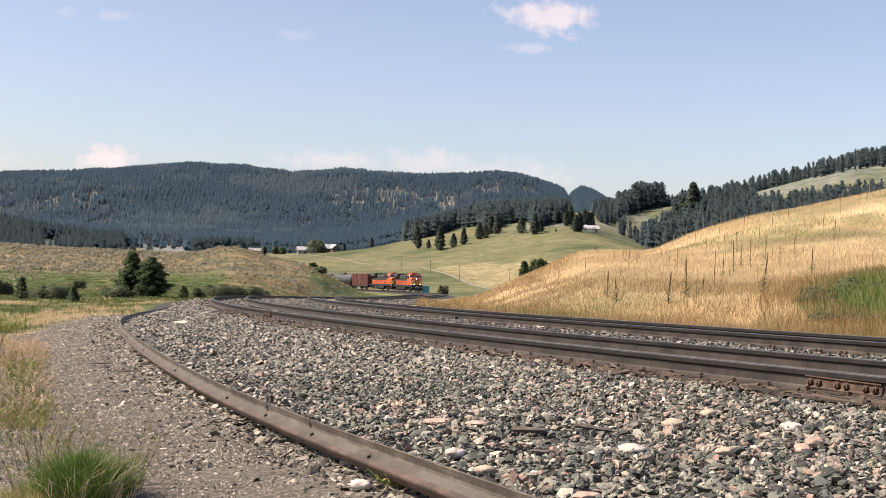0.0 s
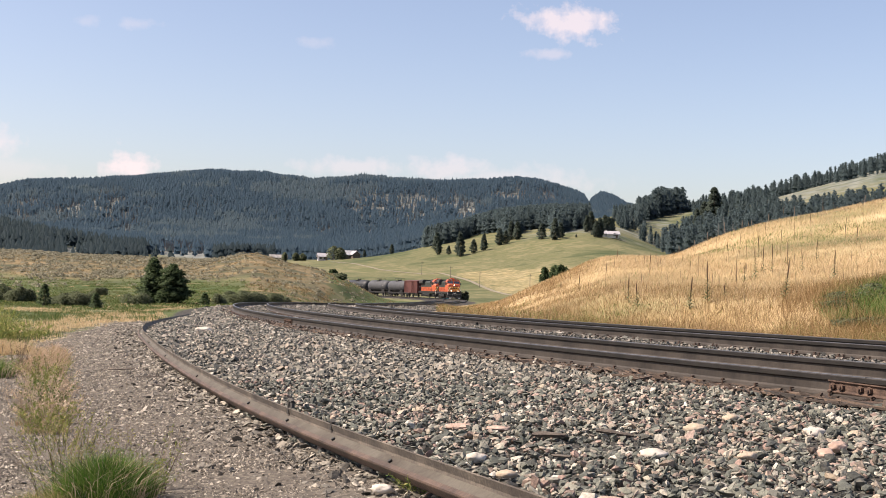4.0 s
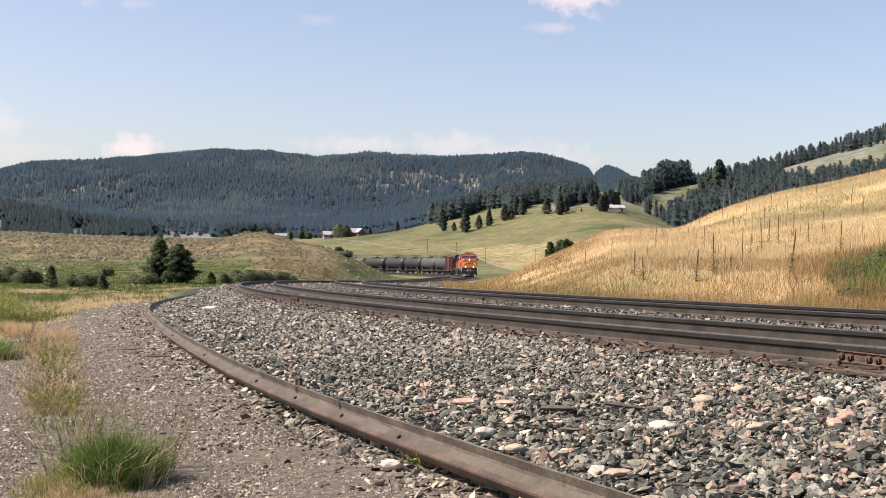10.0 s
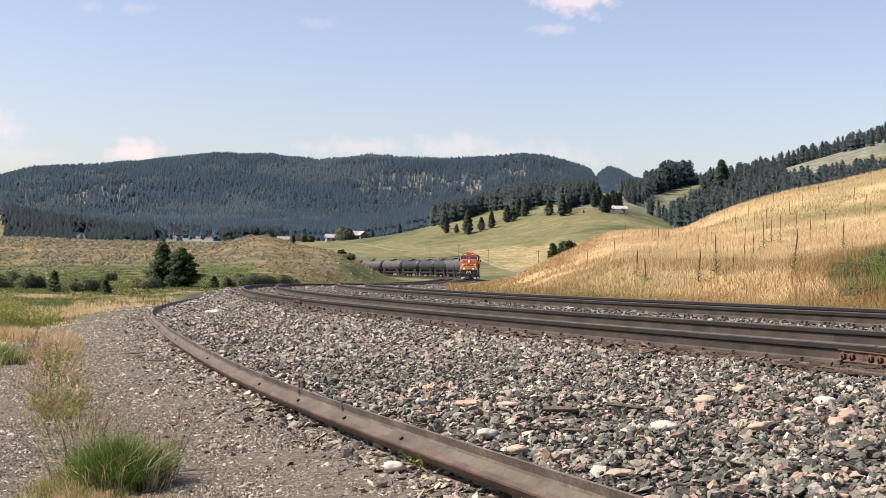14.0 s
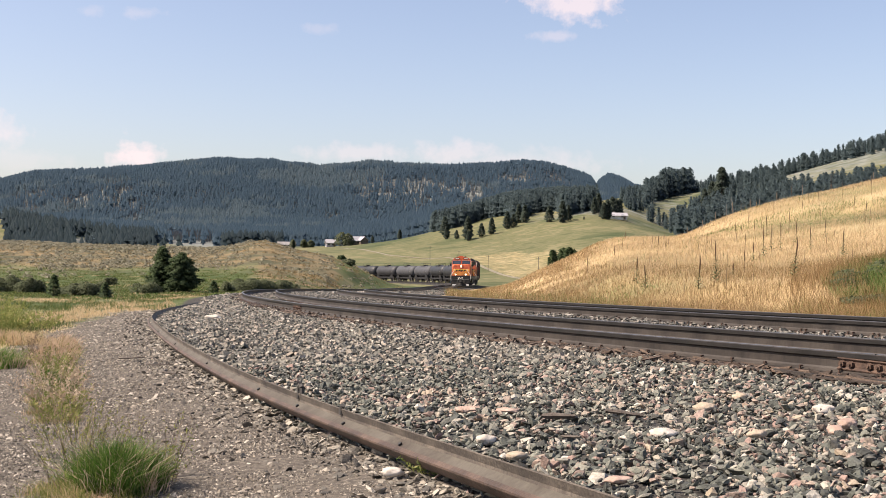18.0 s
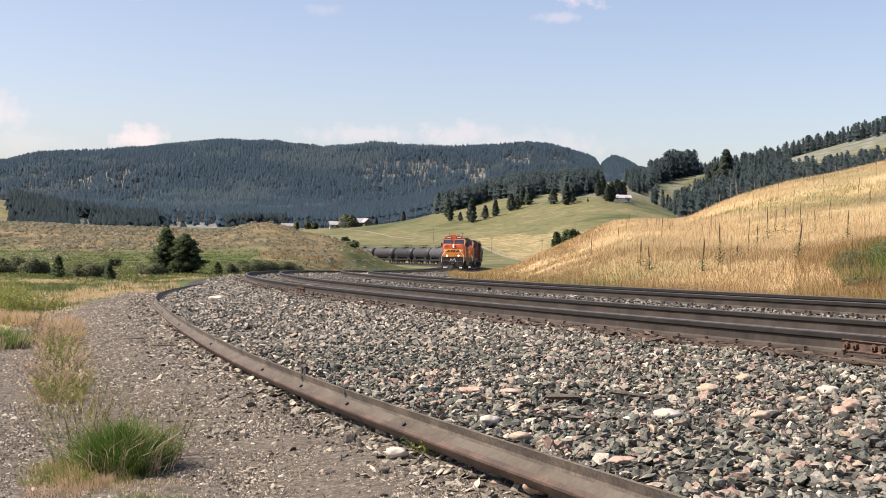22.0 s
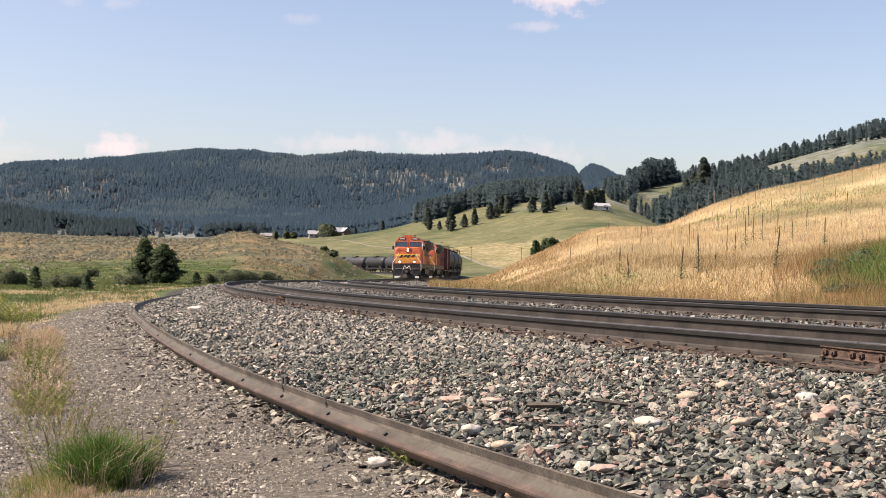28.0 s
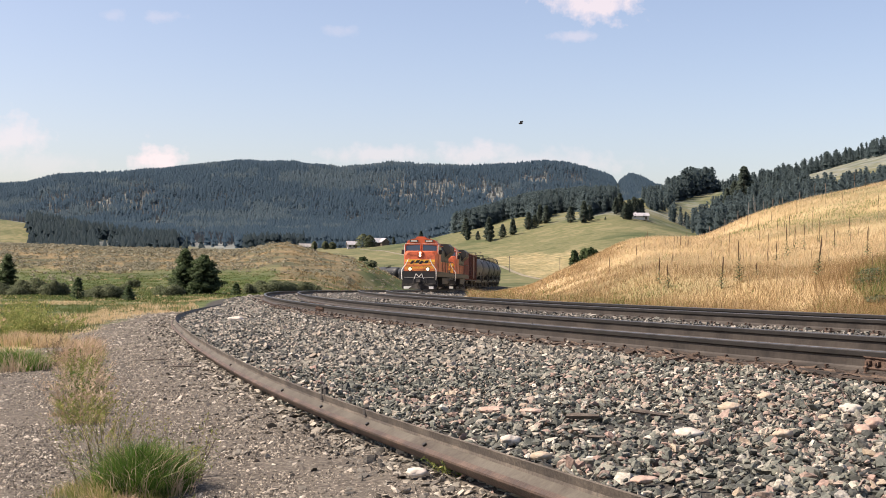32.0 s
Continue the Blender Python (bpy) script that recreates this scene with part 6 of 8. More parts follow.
def tuft(x, y, radius, tall, count, mats, label, seed, name="grass_tuft", width=0.006, spread=0.8):
    """A thing of blades springing from one root; each share of it has its colour."""
    rng = np.random.default_rng(seed)
    z = ground_at(x, y)
    root = tagged(new(name), label, "grass")
    root.matrix_world = pose(x, y, z)
    for i, (mt, share, nm, reach) in enumerate(mats):
        n = int(count * share)
        knots = rng.uniform(0, 2 * math.pi, 14)
        r, a = radius * reach * rng.random(n) ** 0.75, rng.choice(knots, n) + rng.normal(0, 0.16, n)
        h = tall * rng.uniform(0.3, 1.1, n) * (1 - 0.45 * (r / radius / max(reach, 1e-3)) ** 2)
        ob = new(nm, blades(nm, r * np.cos(a), r * np.sin(a), np.zeros(n), h, width * rng.uniform(0.7, 1.5, n), rng.uniform(0.05, spread, n) * (0.4 + r / radius), seed + i, mt, True, a + rng.normal(0, 1.0, n)))
        ob.parent = root
        tagged(ob, kind="stuff")
    return root


def stalk_weed(x, y, radius, tall, stems, mats, label, seed, leaf=0.03, thin=0.0022, bare=0.0, name="weed", group="weeds beside the lane", z=None):
    """Many thin bent stems from one root, each with small leaves or seed heads along it."""
    rng = np.random.default_rng(seed)
    root = tagged(new(name), label, "weed", group)
    root.matrix_world = pose(x, y, ground_at(x, y) if z is None else z)
    stem_mat, leaf_mat, tip_mat = mats
    r, a = radius * np.sqrt(rng.random(stems)), rng.uniform(0, 2 * math.pi, stems)
    px, py = r * np.cos(a) * 0.8, r * np.sin(a) * 0.8
    h = tall * rng.uniform(0.45, 1.1, stems)
    lx, ly = np.cos(a) * r * 0.8 + rng.normal(0, 0.16, stems) * h, np.sin(a) * r * 0.8 + rng.normal(0, 0.16, stems) * h
    levels = np.array([0.0, 0.35, 0.7, 1.0])
    mid = np.stack([px[:, None] + lx[:, None] * levels ** 1.6, py[:, None] + ly[:, None] * levels ** 1.6, h[:, None] * levels - 0.02], -1)
    w = thin * np.array([1.0, 0.9, 0.7, 0.35])
    tri = np.arange(3) * 2 * math.pi / 3
    ring = mid[:, :, None, :] + np.stack([np.cos(tri), np.sin(tri), 0 * tri], -1)[None, None] * w[None, :, None, None]
    v = ring.reshape(-1, 3)
    i, q, k = np.arange(stems)[:, None, None] * 12, np.arange(3)[None, :, None] * 3, np.arange(3)[None, None]
    f = np.stack([i + q + k, i + q + (k + 1) % 3, i + q + 3 + (k + 1) % 3, i + q + 3 + k], -1).reshape(-1, 4)
    ob = new("stem_cluster", raw("stem_cluster", v, f, stem_mat))
    ob.parent = root
    tagged(ob, kind="stuff")
    for nm, mt, low, high, per, size in (("foliage", leaf_mat, bare, 0.9, 16, leaf), ("seed_cluster", tip_mat, 0.78, 1.04, 9, leaf * 0.55)):
        n = stems * per
        at, who = rng.uniform(low, high, n), np.repeat(np.arange(stems), per)
        c = np.stack([px[who] + lx[who] * at ** 1.6, py[who] + ly[who] * at ** 1.6, h[who] * at], -1)
        u = rng.normal(0, 1, (n, 3)) + np.array([0, 0, 0.6])
        u /= np.linalg.norm(u, axis=1)[:, None]
        side = np.cross(u, rng.normal(0, 1, (n, 3)))
        side /= np.linalg.norm(side, axis=1)[:, None]
        L = size * rng.uniform(0.5, 1.4, n)[:, None]
        v = np.stack([c - side * L * 0.05, c + u * L * 0.55 + side * L * 0.16, c + u * L, c + u * L * 0.55 - side * L * 0.16], 1).reshape(-1, 3)
        ob = new(nm, raw(nm, v, np.arange(4 * n).reshape(-1, 4), mt))
        ob.parent = root
        tagged(ob, kind="stuff")
    return root


tuft(-1.86, 6.62, 0.27, 0.32, 5200, ((M_LAWN, 0.40, "green_grass", 1.0), (M_GREEN, 0.48, "dark_green_grass", 1.0), (M_PALE, 0.12, "dry_grass", 1.15)), "dense bright green grass clump growing in the gravel lane", 71, width=0.0048, spread=1.1)
tuft(-2.02, 6.42, 0.32, 0.13, 3200, ((M_GOLD, 0.3, "dry_grass", 1.0), (M_WEED, 0.7, "green_grass", 1.1)), "low yellowing grass at the foot of the green clump", 70, width=0.003, spread=1.3)
tuft(-1.8, 6.12, 0.42, 0.06, 2600, ((M_BLUSH, 0.8, "dry_grass", 1.0), (M_WEED, 0.2, "green_grass", 1.1)), "low fluffy dry grass in front of the green clump", 83, width=0.003, spread=1.5)
tuft(-1.4, 5.45, 0.26, 0.12, 2200, ((M_LAWN, 0.45, "green_grass", 1.0), (M_GREEN, 0.35, "dark_green_grass", 1.0), (M_PALE, 0.2, "dry_grass", 1.2)), "low green grass clump growing in the gravel lane", 69, width=0.0033, spread=1.2)
DRY_WEED = (M_SEED, M_WEED, M_SEED)
stalk_weed(-2.10, 6.85, 0.28, 0.42, 48, (M_SEED, M_WEED, M_SEED), "thin dark seed stalks standing over the green clump", 72, 0.022)
stalk_weed(-1.75, 6.95, 0.26, 0.38, 44, DRY_WEED, "thin brown and green seed stalks behind the green clump", 84, 0.024)
stalk_weed(-2.75, 8.75, 0.34, 0.34, 28, (M_WEED, M_WEED, M_SEED), "thin brown seed stalks growing in the lane", 78, 0.026)
stalk_weed(-2.5, 8.0, 0.3, 0.26, 24, (M_PALE, M_WEED, M_PALE), "sparse half dry weed stalks growing in the lane", 85, 0.024)
for k, (wx, wy, wr, wh, wn, wm, wl) in enumerate((
        (-3.45, 10.3, 0.24, 0.27, 45, (M_PALE, M_WEED, M_PALE), "half dry yellow green weed in the lane"), (-3.2, 9.7, 0.2, 0.24, 30, (M_PALE, M_WEED, M_BLUSH), "yellow green weed with brown seed heads in the lane"),
        (-3.8, 11.3, 0.26, 0.28, 45, (M_PALE, M_PALE, M_BLUSH), "pale dry weed with feathery heads in the lane"), (-4.25, 12.7, 0.26, 0.30, 50, (M_PALE, M_PALE, M_BLUSH), "straw coloured weed with a green base in the lane"),
        (-4.0, 12.1, 0.22, 0.24, 36, (M_WEED, M_GREEN, M_WEED), "small green weed growing in the lane"), (-4.65, 13.9, 0.26, 0.30, 50, (M_WEED, M_WEEDLEAF, M_PALE), "green weed with dark seed stalks in the lane"),
        (-5.05, 15.0, 0.26, 0.32, 40, (M_SEED, M_WEED, M_BLUSH), "half dry weed with dark stalks in the lane"), (-5.75, 16.0, 0.3, 0.5, 20, (M_SEED, M_SEED, M_SEED), "dark bare seed stalks leaning over the lane"))):
    stalk_weed(wx, wy, wr, wh, wn, wm, wl, 140 + k, 0.036, 0.003)
    tuft(wx, wy, wr, wh * 0.45, 380, ((wm[1], 0.5, "green_grass", 1.0), (M_BLUSH, 0.5, "dry_grass", 1.2)), "thin grass at the foot of a weed in the lane", 160 + k, width=0.004, spread=1.3)
for k, (wx, wy, wr, wh, wn) in enumerate(((-5.2, 15.6, 0.26, 0.28, 600), (-5.5, 16.4, 0.32, 0.36, 1100), (-5.75, 17.4, 0.3, 0.34, 700), (-6.1, 18.6, 0.26, 0.34, 500))):
    tuft(wx, wy, wr, wh, wn, ((M_BLUSH, 0.9, "dry_grass", 1.0), (M_WEED, 0.1, "green_grass", 1.1)), "pinkish pale dry grass clump in the lane", 180 + k, width=0.0065, spread=1.2)
tuft(-6.05, 15.3, 0.5, 0.34, 2800, ((M_LAWN, 0.8, "green_grass", 1.0), (M_PALE, 0.2, "dry_grass", 1.2)), "low green weeds at the lane's edge", 81, width=0.007, spread=1.2)
tuft(-7.7, 20.4, 0.8, 0.24, 2600, ((M_GOLD, 0.9, "dry_grass", 1.0), (M_WEED, 0.1, "green_grass", 1.1)), "low golden grass patch at the lane's edge", 82, width=0.008, spread=1.2)
tuft(-8.3, 21.6, 0.7, 0.26, 1700, ((M_GOLD, 0.9, "dry_grass", 1.0), (M_WEED, 0.1, "green_grass", 1.1)), "low golden grass patch at the lane's edge", 86, width=0.008, spread=1.2)
for k, (wx, wy, wr, wh, wn) in enumerate(((-9.3, 24.5, 0.4, 0.6, 55), (-9.9, 25.8, 0.45, 0.75, 60), (-8.9, 24.0, 0.3, 0.45, 36), (-9.3, 23.2, 0.35, 0.5, 45), (-10.6, 27.5, 0.45, 0.7, 55), (-9.0, 25.6, 0.35, 0.4, 36))):
    stalk_weed(wx, wy, wr, wh, wn, (M_WEEDLEAF, M_WEEDLEAF, M_WEED), "tall yellow green leafy weed beside the lane", 200 + k, 0.075, 0.005)
stalk_weed(-0.07, 6.8, 0.13, 0.09, 22, (M_WEEDLEAF, M_WEEDLEAF, M_GREEN), "small green weed against the spare rail", 77, 0.035, 0.002)


def clump_leaves(n, seed, radius, height, base, shape, leaf, droop=0.0):
    """Small leaf faces in a crown: shape gives the reach at a height 0..1."""
    rng = np.random.default_rng(seed)
    h = rng.random(n) ** 0.85
    r = radius * shape(h) * np.sqrt(rng.uniform(0.15, 1.0, n))
    a = rng.uniform(0, 2 * math.pi, n)
    r = r * (1 + 0.22 * np.sin(a * 3 + seed) * np.sin(h * 9 + seed * 2))
    c = np.stack([r * np.cos(a), r * np.sin(a), base + h * (height - base)], -1)
    u = np.stack([np.cos(a + rng.normal(0, 0.5, n)), np.sin(a + rng.normal(0, 0.5, n)), rng.normal(-droop, 0.35, n)], -1)
    v = rng.normal(0, 1, (n, 3))
    u /= np.linalg.norm(u, axis=1)[:, None]
    v -= u * (u * v).sum(1)[:, None]
    v /= np.linalg.norm(v, axis=1)[:, None]
    L = leaf * rng.uniform(0.6, 1.5, n)[:, None]
    tri = np.stack([c - v * L * 0.45 - u * L * 0.4, c + v * L * 0.45 - u * L * 0.3, c + u * L], 1)
    return tri.reshape(-1, 3), np.arange(3 * n).reshape(-1, 3)


def bough_leaves(n, seed, radius, height, base, shape, leaf):
    """Needle sprays along many drooping boughs of uneven length."""
    rng = np.random.default_rng(seed)
    m = 150
    bh = (np.arange(m) + rng.random(m)) / m
    ba = np.arange(m) * 2.4 + rng.normal(0, 0.5, m)
    bl = radius * shape(bh) * rng.uniform(0.6, 1.3, m)
    k = rng.choice(m, n, p=(bl + 0.05 * radius) / (bl + 0.05 * radius).sum())
    t = rng.random(n) ** 0.6
    L = bl[k] * t
    wide = 0.10 * radius * (1.25 - 0.7 * t)
    a = ba[k]
    c = np.stack([L * np.cos(a), L * np.sin(a), base + bh[k] * (height - base) + 0.22 * L * (1 - 1.1 * t)], -1) + rng.normal(0, 1, (n, 3)) * np.stack([wide, wide, wide * 0.55], -1)
    u = np.stack([np.cos(a) + rng.normal(0, 0.6, n), np.sin(a) + rng.normal(0, 0.6, n), rng.normal(0.15, 0.5, n)], -1)
    u /= np.linalg.norm(u, axis=1)[:, None]
    v = rng.normal(0, 1, (n, 3))
    v -= u * (u * v).sum(1)[:, None]
    v /= np.linalg.norm(v, axis=1)[:, None]
    s = leaf * rng.uniform(0.6, 1.5, n)[:, None]
    tri = np.stack([c - v * s * 0.4 - u * s * 0.4, c + v * s * 0.4 - u * s * 0.3, c + u * s], 1)
    return tri.reshape(-1, 3), np.arange(3 * n).reshape(-1, 3)


def tree(x, y, height, radius, leaves, leaf, seed, label, mat, shape=None, category="tree", name="pine_tree", group="", base=0.12, trunk_mat=None, z=None):
    root = tagged(new(name), label, category, group)
    root.matrix_world = pose(x, y, (ground_at(x, y) if z is None else z) - 0.05, 0, 0, seed * 37)
    bm = bmesh.new()
    rod(bm, (0, 0, 0), (0, 0, height * 0.93), height * 0.028, 8, height * 0.006)
    rng = random.Random(seed)
    for i in range(10):
        h = height * (base + 0.75 * i / 10)
        a = rng.uniform(0, 6.28)
        r = radius * 0.7 * (1 - i / 12)
        rod(bm, (0, 0, h), (r * math.cos(a), r * math.sin(a), h + r * 0.1), height * 0.008, 5, height * 0.002)
    part("trunk", bm, trunk_mat or M_BARK, root)
    shape = shape or (lambda h: np.clip(1.04 - h ** 1.4, 0, 1) ** 0.7 * (0.86 + 0.14 * np.cos(h * 34)) * np.clip(h * 7, 0.55, 1))
    v, f = bough_leaves(leaves, seed, radius, height, height * base, shape, leaf) if leaves > 2500 else clump_leaves(leaves, seed, radius, height, height * base, shape, leaf, 0.25)
    ob = new("crown", raw("crown", v, f, mat, v * np.array([1, 1, 0.25]) + np.array([0, 0, radius * 0.35]) + 0.25 * radius * np.repeat(np.random.default_rng(seed).normal(0, 1, (len(v) // 3, 3)), 3, 0)))
    ob.parent = root
    return root


def bushy(h):
    return np.sqrt(np.clip(1 - h ** 2.6, 0, 1)) * (0.86 + 0.14 * np.cos(h * 23)) * np.clip(h * 8, 0.5, 1)


def spired(h):
    return np.clip(1.02 - h ** 2.0, 0, 1) ** 0.8 * (0.86 + 0.14 * np.cos(h * 23)) * np.clip(h * 8, 0.5, 1)


def round_shape(h):
    return np.sqrt(np.clip(1 - (2 * h - 0.85) ** 2 * 0.95, 0.04, 1))


def shrub(b, d, h, r, n, leaf, seed, label, mat, name="shrub", category="shrub", group="shrubs"):
    """Several uneven lobes of leaves on spreading stems."""
    x, y, z = at_bearing(b, d)
    rng = random.Random(seed)
    root = tagged(new(name), label, category, group)
    root.matrix_world = pose(x, y, z - 0.05, 0, 0, 0)
    stems, vs, nv = bmesh.new(), [], []
    lobes = 6
    for i in range(lobes):
        a, reach = i * 2.4 + rng.uniform(-0.5, 0.5), r * rng.uniform(0.15, 0.75)
        lh, lr = h * rng.uniform(0.5, 1.05) * (1 - 0.35 * reach / r), r * rng.uniform(0.3, 0.55)
        cx, cy = reach * math.cos(a), reach * math.sin(a)
        rod(stems, (cx * 0.15, cy * 0.15, 0), (cx, cy, lh * 0.7), 0.02 + 0.008 * h, 5, 0.008)
        v, _ = clump_leaves(n // lobes, seed * 11 + i, lr, lh, 0.0, lambda q: np.sqrt(np.clip(1 - (2 * q - 0.95) ** 2, 0.08, 1)), leaf)
        vs.append(v + np.array([cx, cy, 0.0]))
        nv.append(v * np.array([1, 1, 0.6]) + np.array([0, 0, lr * 0.4]) + 0.12 * lr * np.repeat(np.random.default_rng(seed).normal(0, 1, (len(v) // 3, 3)), 3, 0))
    part("stems", stems, M_BARK, root)
    v = np.concatenate(vs)
    ob = new("leaves", raw("leaves", v, np.arange(len(v)).reshape(-1, 3), mat, np.concatenate(nv)))
    ob.parent = root
    return root


# the pair of pines at the foot of the sagebrush hill, with their small neighbours
for b, d, h, r, n, seed, lab in ((-0.2435, 84, 3.35, 1.2, 20000, 3, "dense dark green pine standing in the hollow"), (-0.2272, 83, 2.85, 1.5, 20000, 4, "broad dark green pine beside its taller twin"),
                                 (-0.399, 84, 2.9, 0.95, 8000, 5, "dark green pine standing alone in the hollow"), (-0.3375, 70, 1.35, 0.5, 1000, 6, "young green pine in the hollow"),
                                 (-0.293, 68, 1.0, 0.4, 700, 7, "young green pine in the hollow"), (-0.199, 82, 0.95, 0.5, 700, 8, "young green pine in the hollow")):
    x, y, z = at_bearing(b, d)
    tree(x, y, h, r, n, 0.085, seed, lab, M_NEEDLE, spired if seed in (3, 4) else None, group="pines in the hollow", base=0.02)
for b, d, h, r, n, seed, lab, mt in ((-0.388, 76, 1.45, 2.0, 2200, 11, "dark rounded shrub in the hollow", M_SHRUB), (-0.362, 76, 1.3, 1.5, 2000, 12, "dark rounded shrub in the hollow", M_SHRUB),
                                     (-0.320, 73, 1.15, 1.7, 1600, 13, "grey green shrub in the hollow", M_SHRUB), (-0.304, 74, 0.9, 1.3, 900, 14, "olive shrub in the hollow", M_SHRUB), (-0.256, 79, 1.0, 1.2, 900, 16, "grey green shrub below the pines", M_SHRUB),
                                     (-0.29, 105, 0.9, 0.8, 700, 17, "olive shrub on the green slope", M_SHRUB), (-0.172, 90, 1.2, 1.6, 1400, 20, "olive willow shrub behind the ballast", M_SHRUB), (-0.160, 92, 1.3, 1.4, 1600, 18, "olive willow shrub behind the ballast", M_SHRUB), (-0.147, 94, 1.4, 1.5, 1600, 19, "olive willow shrub behind the ballast", M_SHRUB),
                                     (-0.135, 95, 1.1, 1.2, 1200, 21, "olive willow shrub behind the ballast", M_SHRUB), (-0.188, 86, 0.9, 0.7, 600, 22, "olive shrub beside the young pine", M_SHRUB),
                                     (-0.083, 165, 1.0, 1.0, 500, 23, "dark shrub on the green end of the hill", M_SHRUB), (-0.0885, 178, 1.1, 0.5, 400, 24, "small dark juniper on the hill's shoulder", M_NEEDLE),
                                     (0.0245, 262, 2.9, 1.2, 900, 25, "dense rounded bush behind the railway", M_SHRUB), (0.09, 262, 1.6, 2.0, 600, 26, "low bush in the meadow below the road", M_SHRUB)):
    shrub(b, d, h, r, n * 4 if d < 120 else n, 0.07 if d < 120 else 0.28, seed, lab, mt)
# leafy weeds
for b, d, h, r, n, seed in ((0.375, 26, 0.3, 0.9, 1200, 58), (0.365, 30, 0.4, 0.9, 1200, 59), (0.39, 32, 0.45, 1.0, 1300, 60), (0.355, 29, 0.25, 0.7, 800, 61)):
    shrub(b, d, h, r, n, 0.05, seed, "low olive green weeds in the golden grass", M_SHRUB, "weed_clump", "weeds", "weeds on the bank")
# pines on the flank of the golden bank
for b, d, h, r, n, seed in ((0.0945, 150, 3.7, 0.8, 1500, 31), (0.1035, 152, 4.0, 1.5, 1900, 32), (0.1085, 151, 4.1, 1.4, 1900, 33), (0.1125, 153, 3.8, 1.3, 1500, 34)):
    x, y, z = at_bearing(b, d)
    tree(x, y, h, r, n, 0.32, seed, "dark green pine rising behind the golden bank", M_NEEDLE, group="pines behind the bank", base=0.03, z=-1.0)


def sagebrush():
    rng = np.random.default_rng(35)
    n = 13000
    b = rng.uniform(-0.46, -0.06, n)
    d = rng.uniform(108, 186, n)
    x, y = b * d, d
    z, s, out, _, _ = land(x, y)
    keep = (rng.random(n) < 0.62) & (fbm(x, y, 20, 46) > rng.uniform(-0.9, 0.5, n)) & (out > 3) & ((b < -0.17) | (rng.random(n) < 0.3)) & (d + 20 * fbm(x, y, 14, 13) + 10 * smooth(-0.18, -0.14, b) > 132 + 6 * rng.standard_normal(n))
    vs, ns, k = [], [], 0
    for xi, yi, zi in zip(x[keep], y[keep], z[keep]):
        v, f = clump_leaves(26, int(k), rng.uniform(0.2, 0.48), rng.uniform(0.18, 0.42), 0.0, round_shape, 0.13)
        vs.append(v + np.array([xi, yi, zi])), ns.append(v + np.array([0, 0, 0.35]))
        k += 1
    v = np.concatenate(vs)
    tagged(new("sagebrush", raw("sagebrush", v, np.arange(len(v)).reshape(-1, 3), M_SAGE, np.concatenate(ns))), "grey green sagebrush scattered over the dry hill", "shrubs", kind="stuff")


sagebrush()


def slope_grass():
    """Low rough grass over the sagebrush hill and the green slope below it, in uneven tufts."""
    rng = np.random.default_rng(36)
    m = 13000
    b, d = rng.uniform(-0.46, -0.03, m), 66 * (190 / 66) ** rng.random(m)
    x, y = b * d, d
    z, s, out, _, _ = land(x, y)
    keep = (out > 3.2) & (fbm(x, y, 7, 47) > rng.uniform(-0.9, 0.5, m)) & ((d < 128) | (rng.random(m) < 0.55))
    x, y, d, b = x[keep], y[keep], d[keep], b[keep]
    dry = d + 18 * fbm(x, y, 14, 13) + 10 * rng.standard_normal(len(x)) + 26 * smooth(-0.175, -0.15, b) - 40 * smooth(-0.10, -0.075, b) > 138
    per = 12
    r, a = np.repeat(rng.uniform(0.25, 0.8, len(x)), per) * np.sqrt(rng.random(len(x) * per)), rng.uniform(0, 2 * math.pi, len(x) * per)
    px, py = np.repeat(x, per) + r * np.cos(a), np.repeat(y, per) + r * np.sin(a)
    pz = land(px, py)[0]
    h = np.repeat(np.where(dry, 1.5, 1.0) * rng.uniform(0.05, 0.16, len(x)), per) * rng.uniform(0.5, 1.1, len(px))
    w = rng.uniform(0.06, 0.15, len(px))
    kk = np.repeat(dry, per)
    for i, (nm, mt, lab) in enumerate((("slope_grass", M_SLOPE, "rough olive green grass on the slope below the hill"), ("dry_hill_grass", M_DRYSLOPE, "dry tan grass between the sagebrush on the hill"))):
        q = kk == bool(i)
        tagged(new(nm, blades(nm, px[q], py[q], pz[q], h[q], w[q], rng.uniform(0.2, 1.2, q.sum()), 90 + i, mt)), lab, "grass", kind="stuff")


slope_grass()


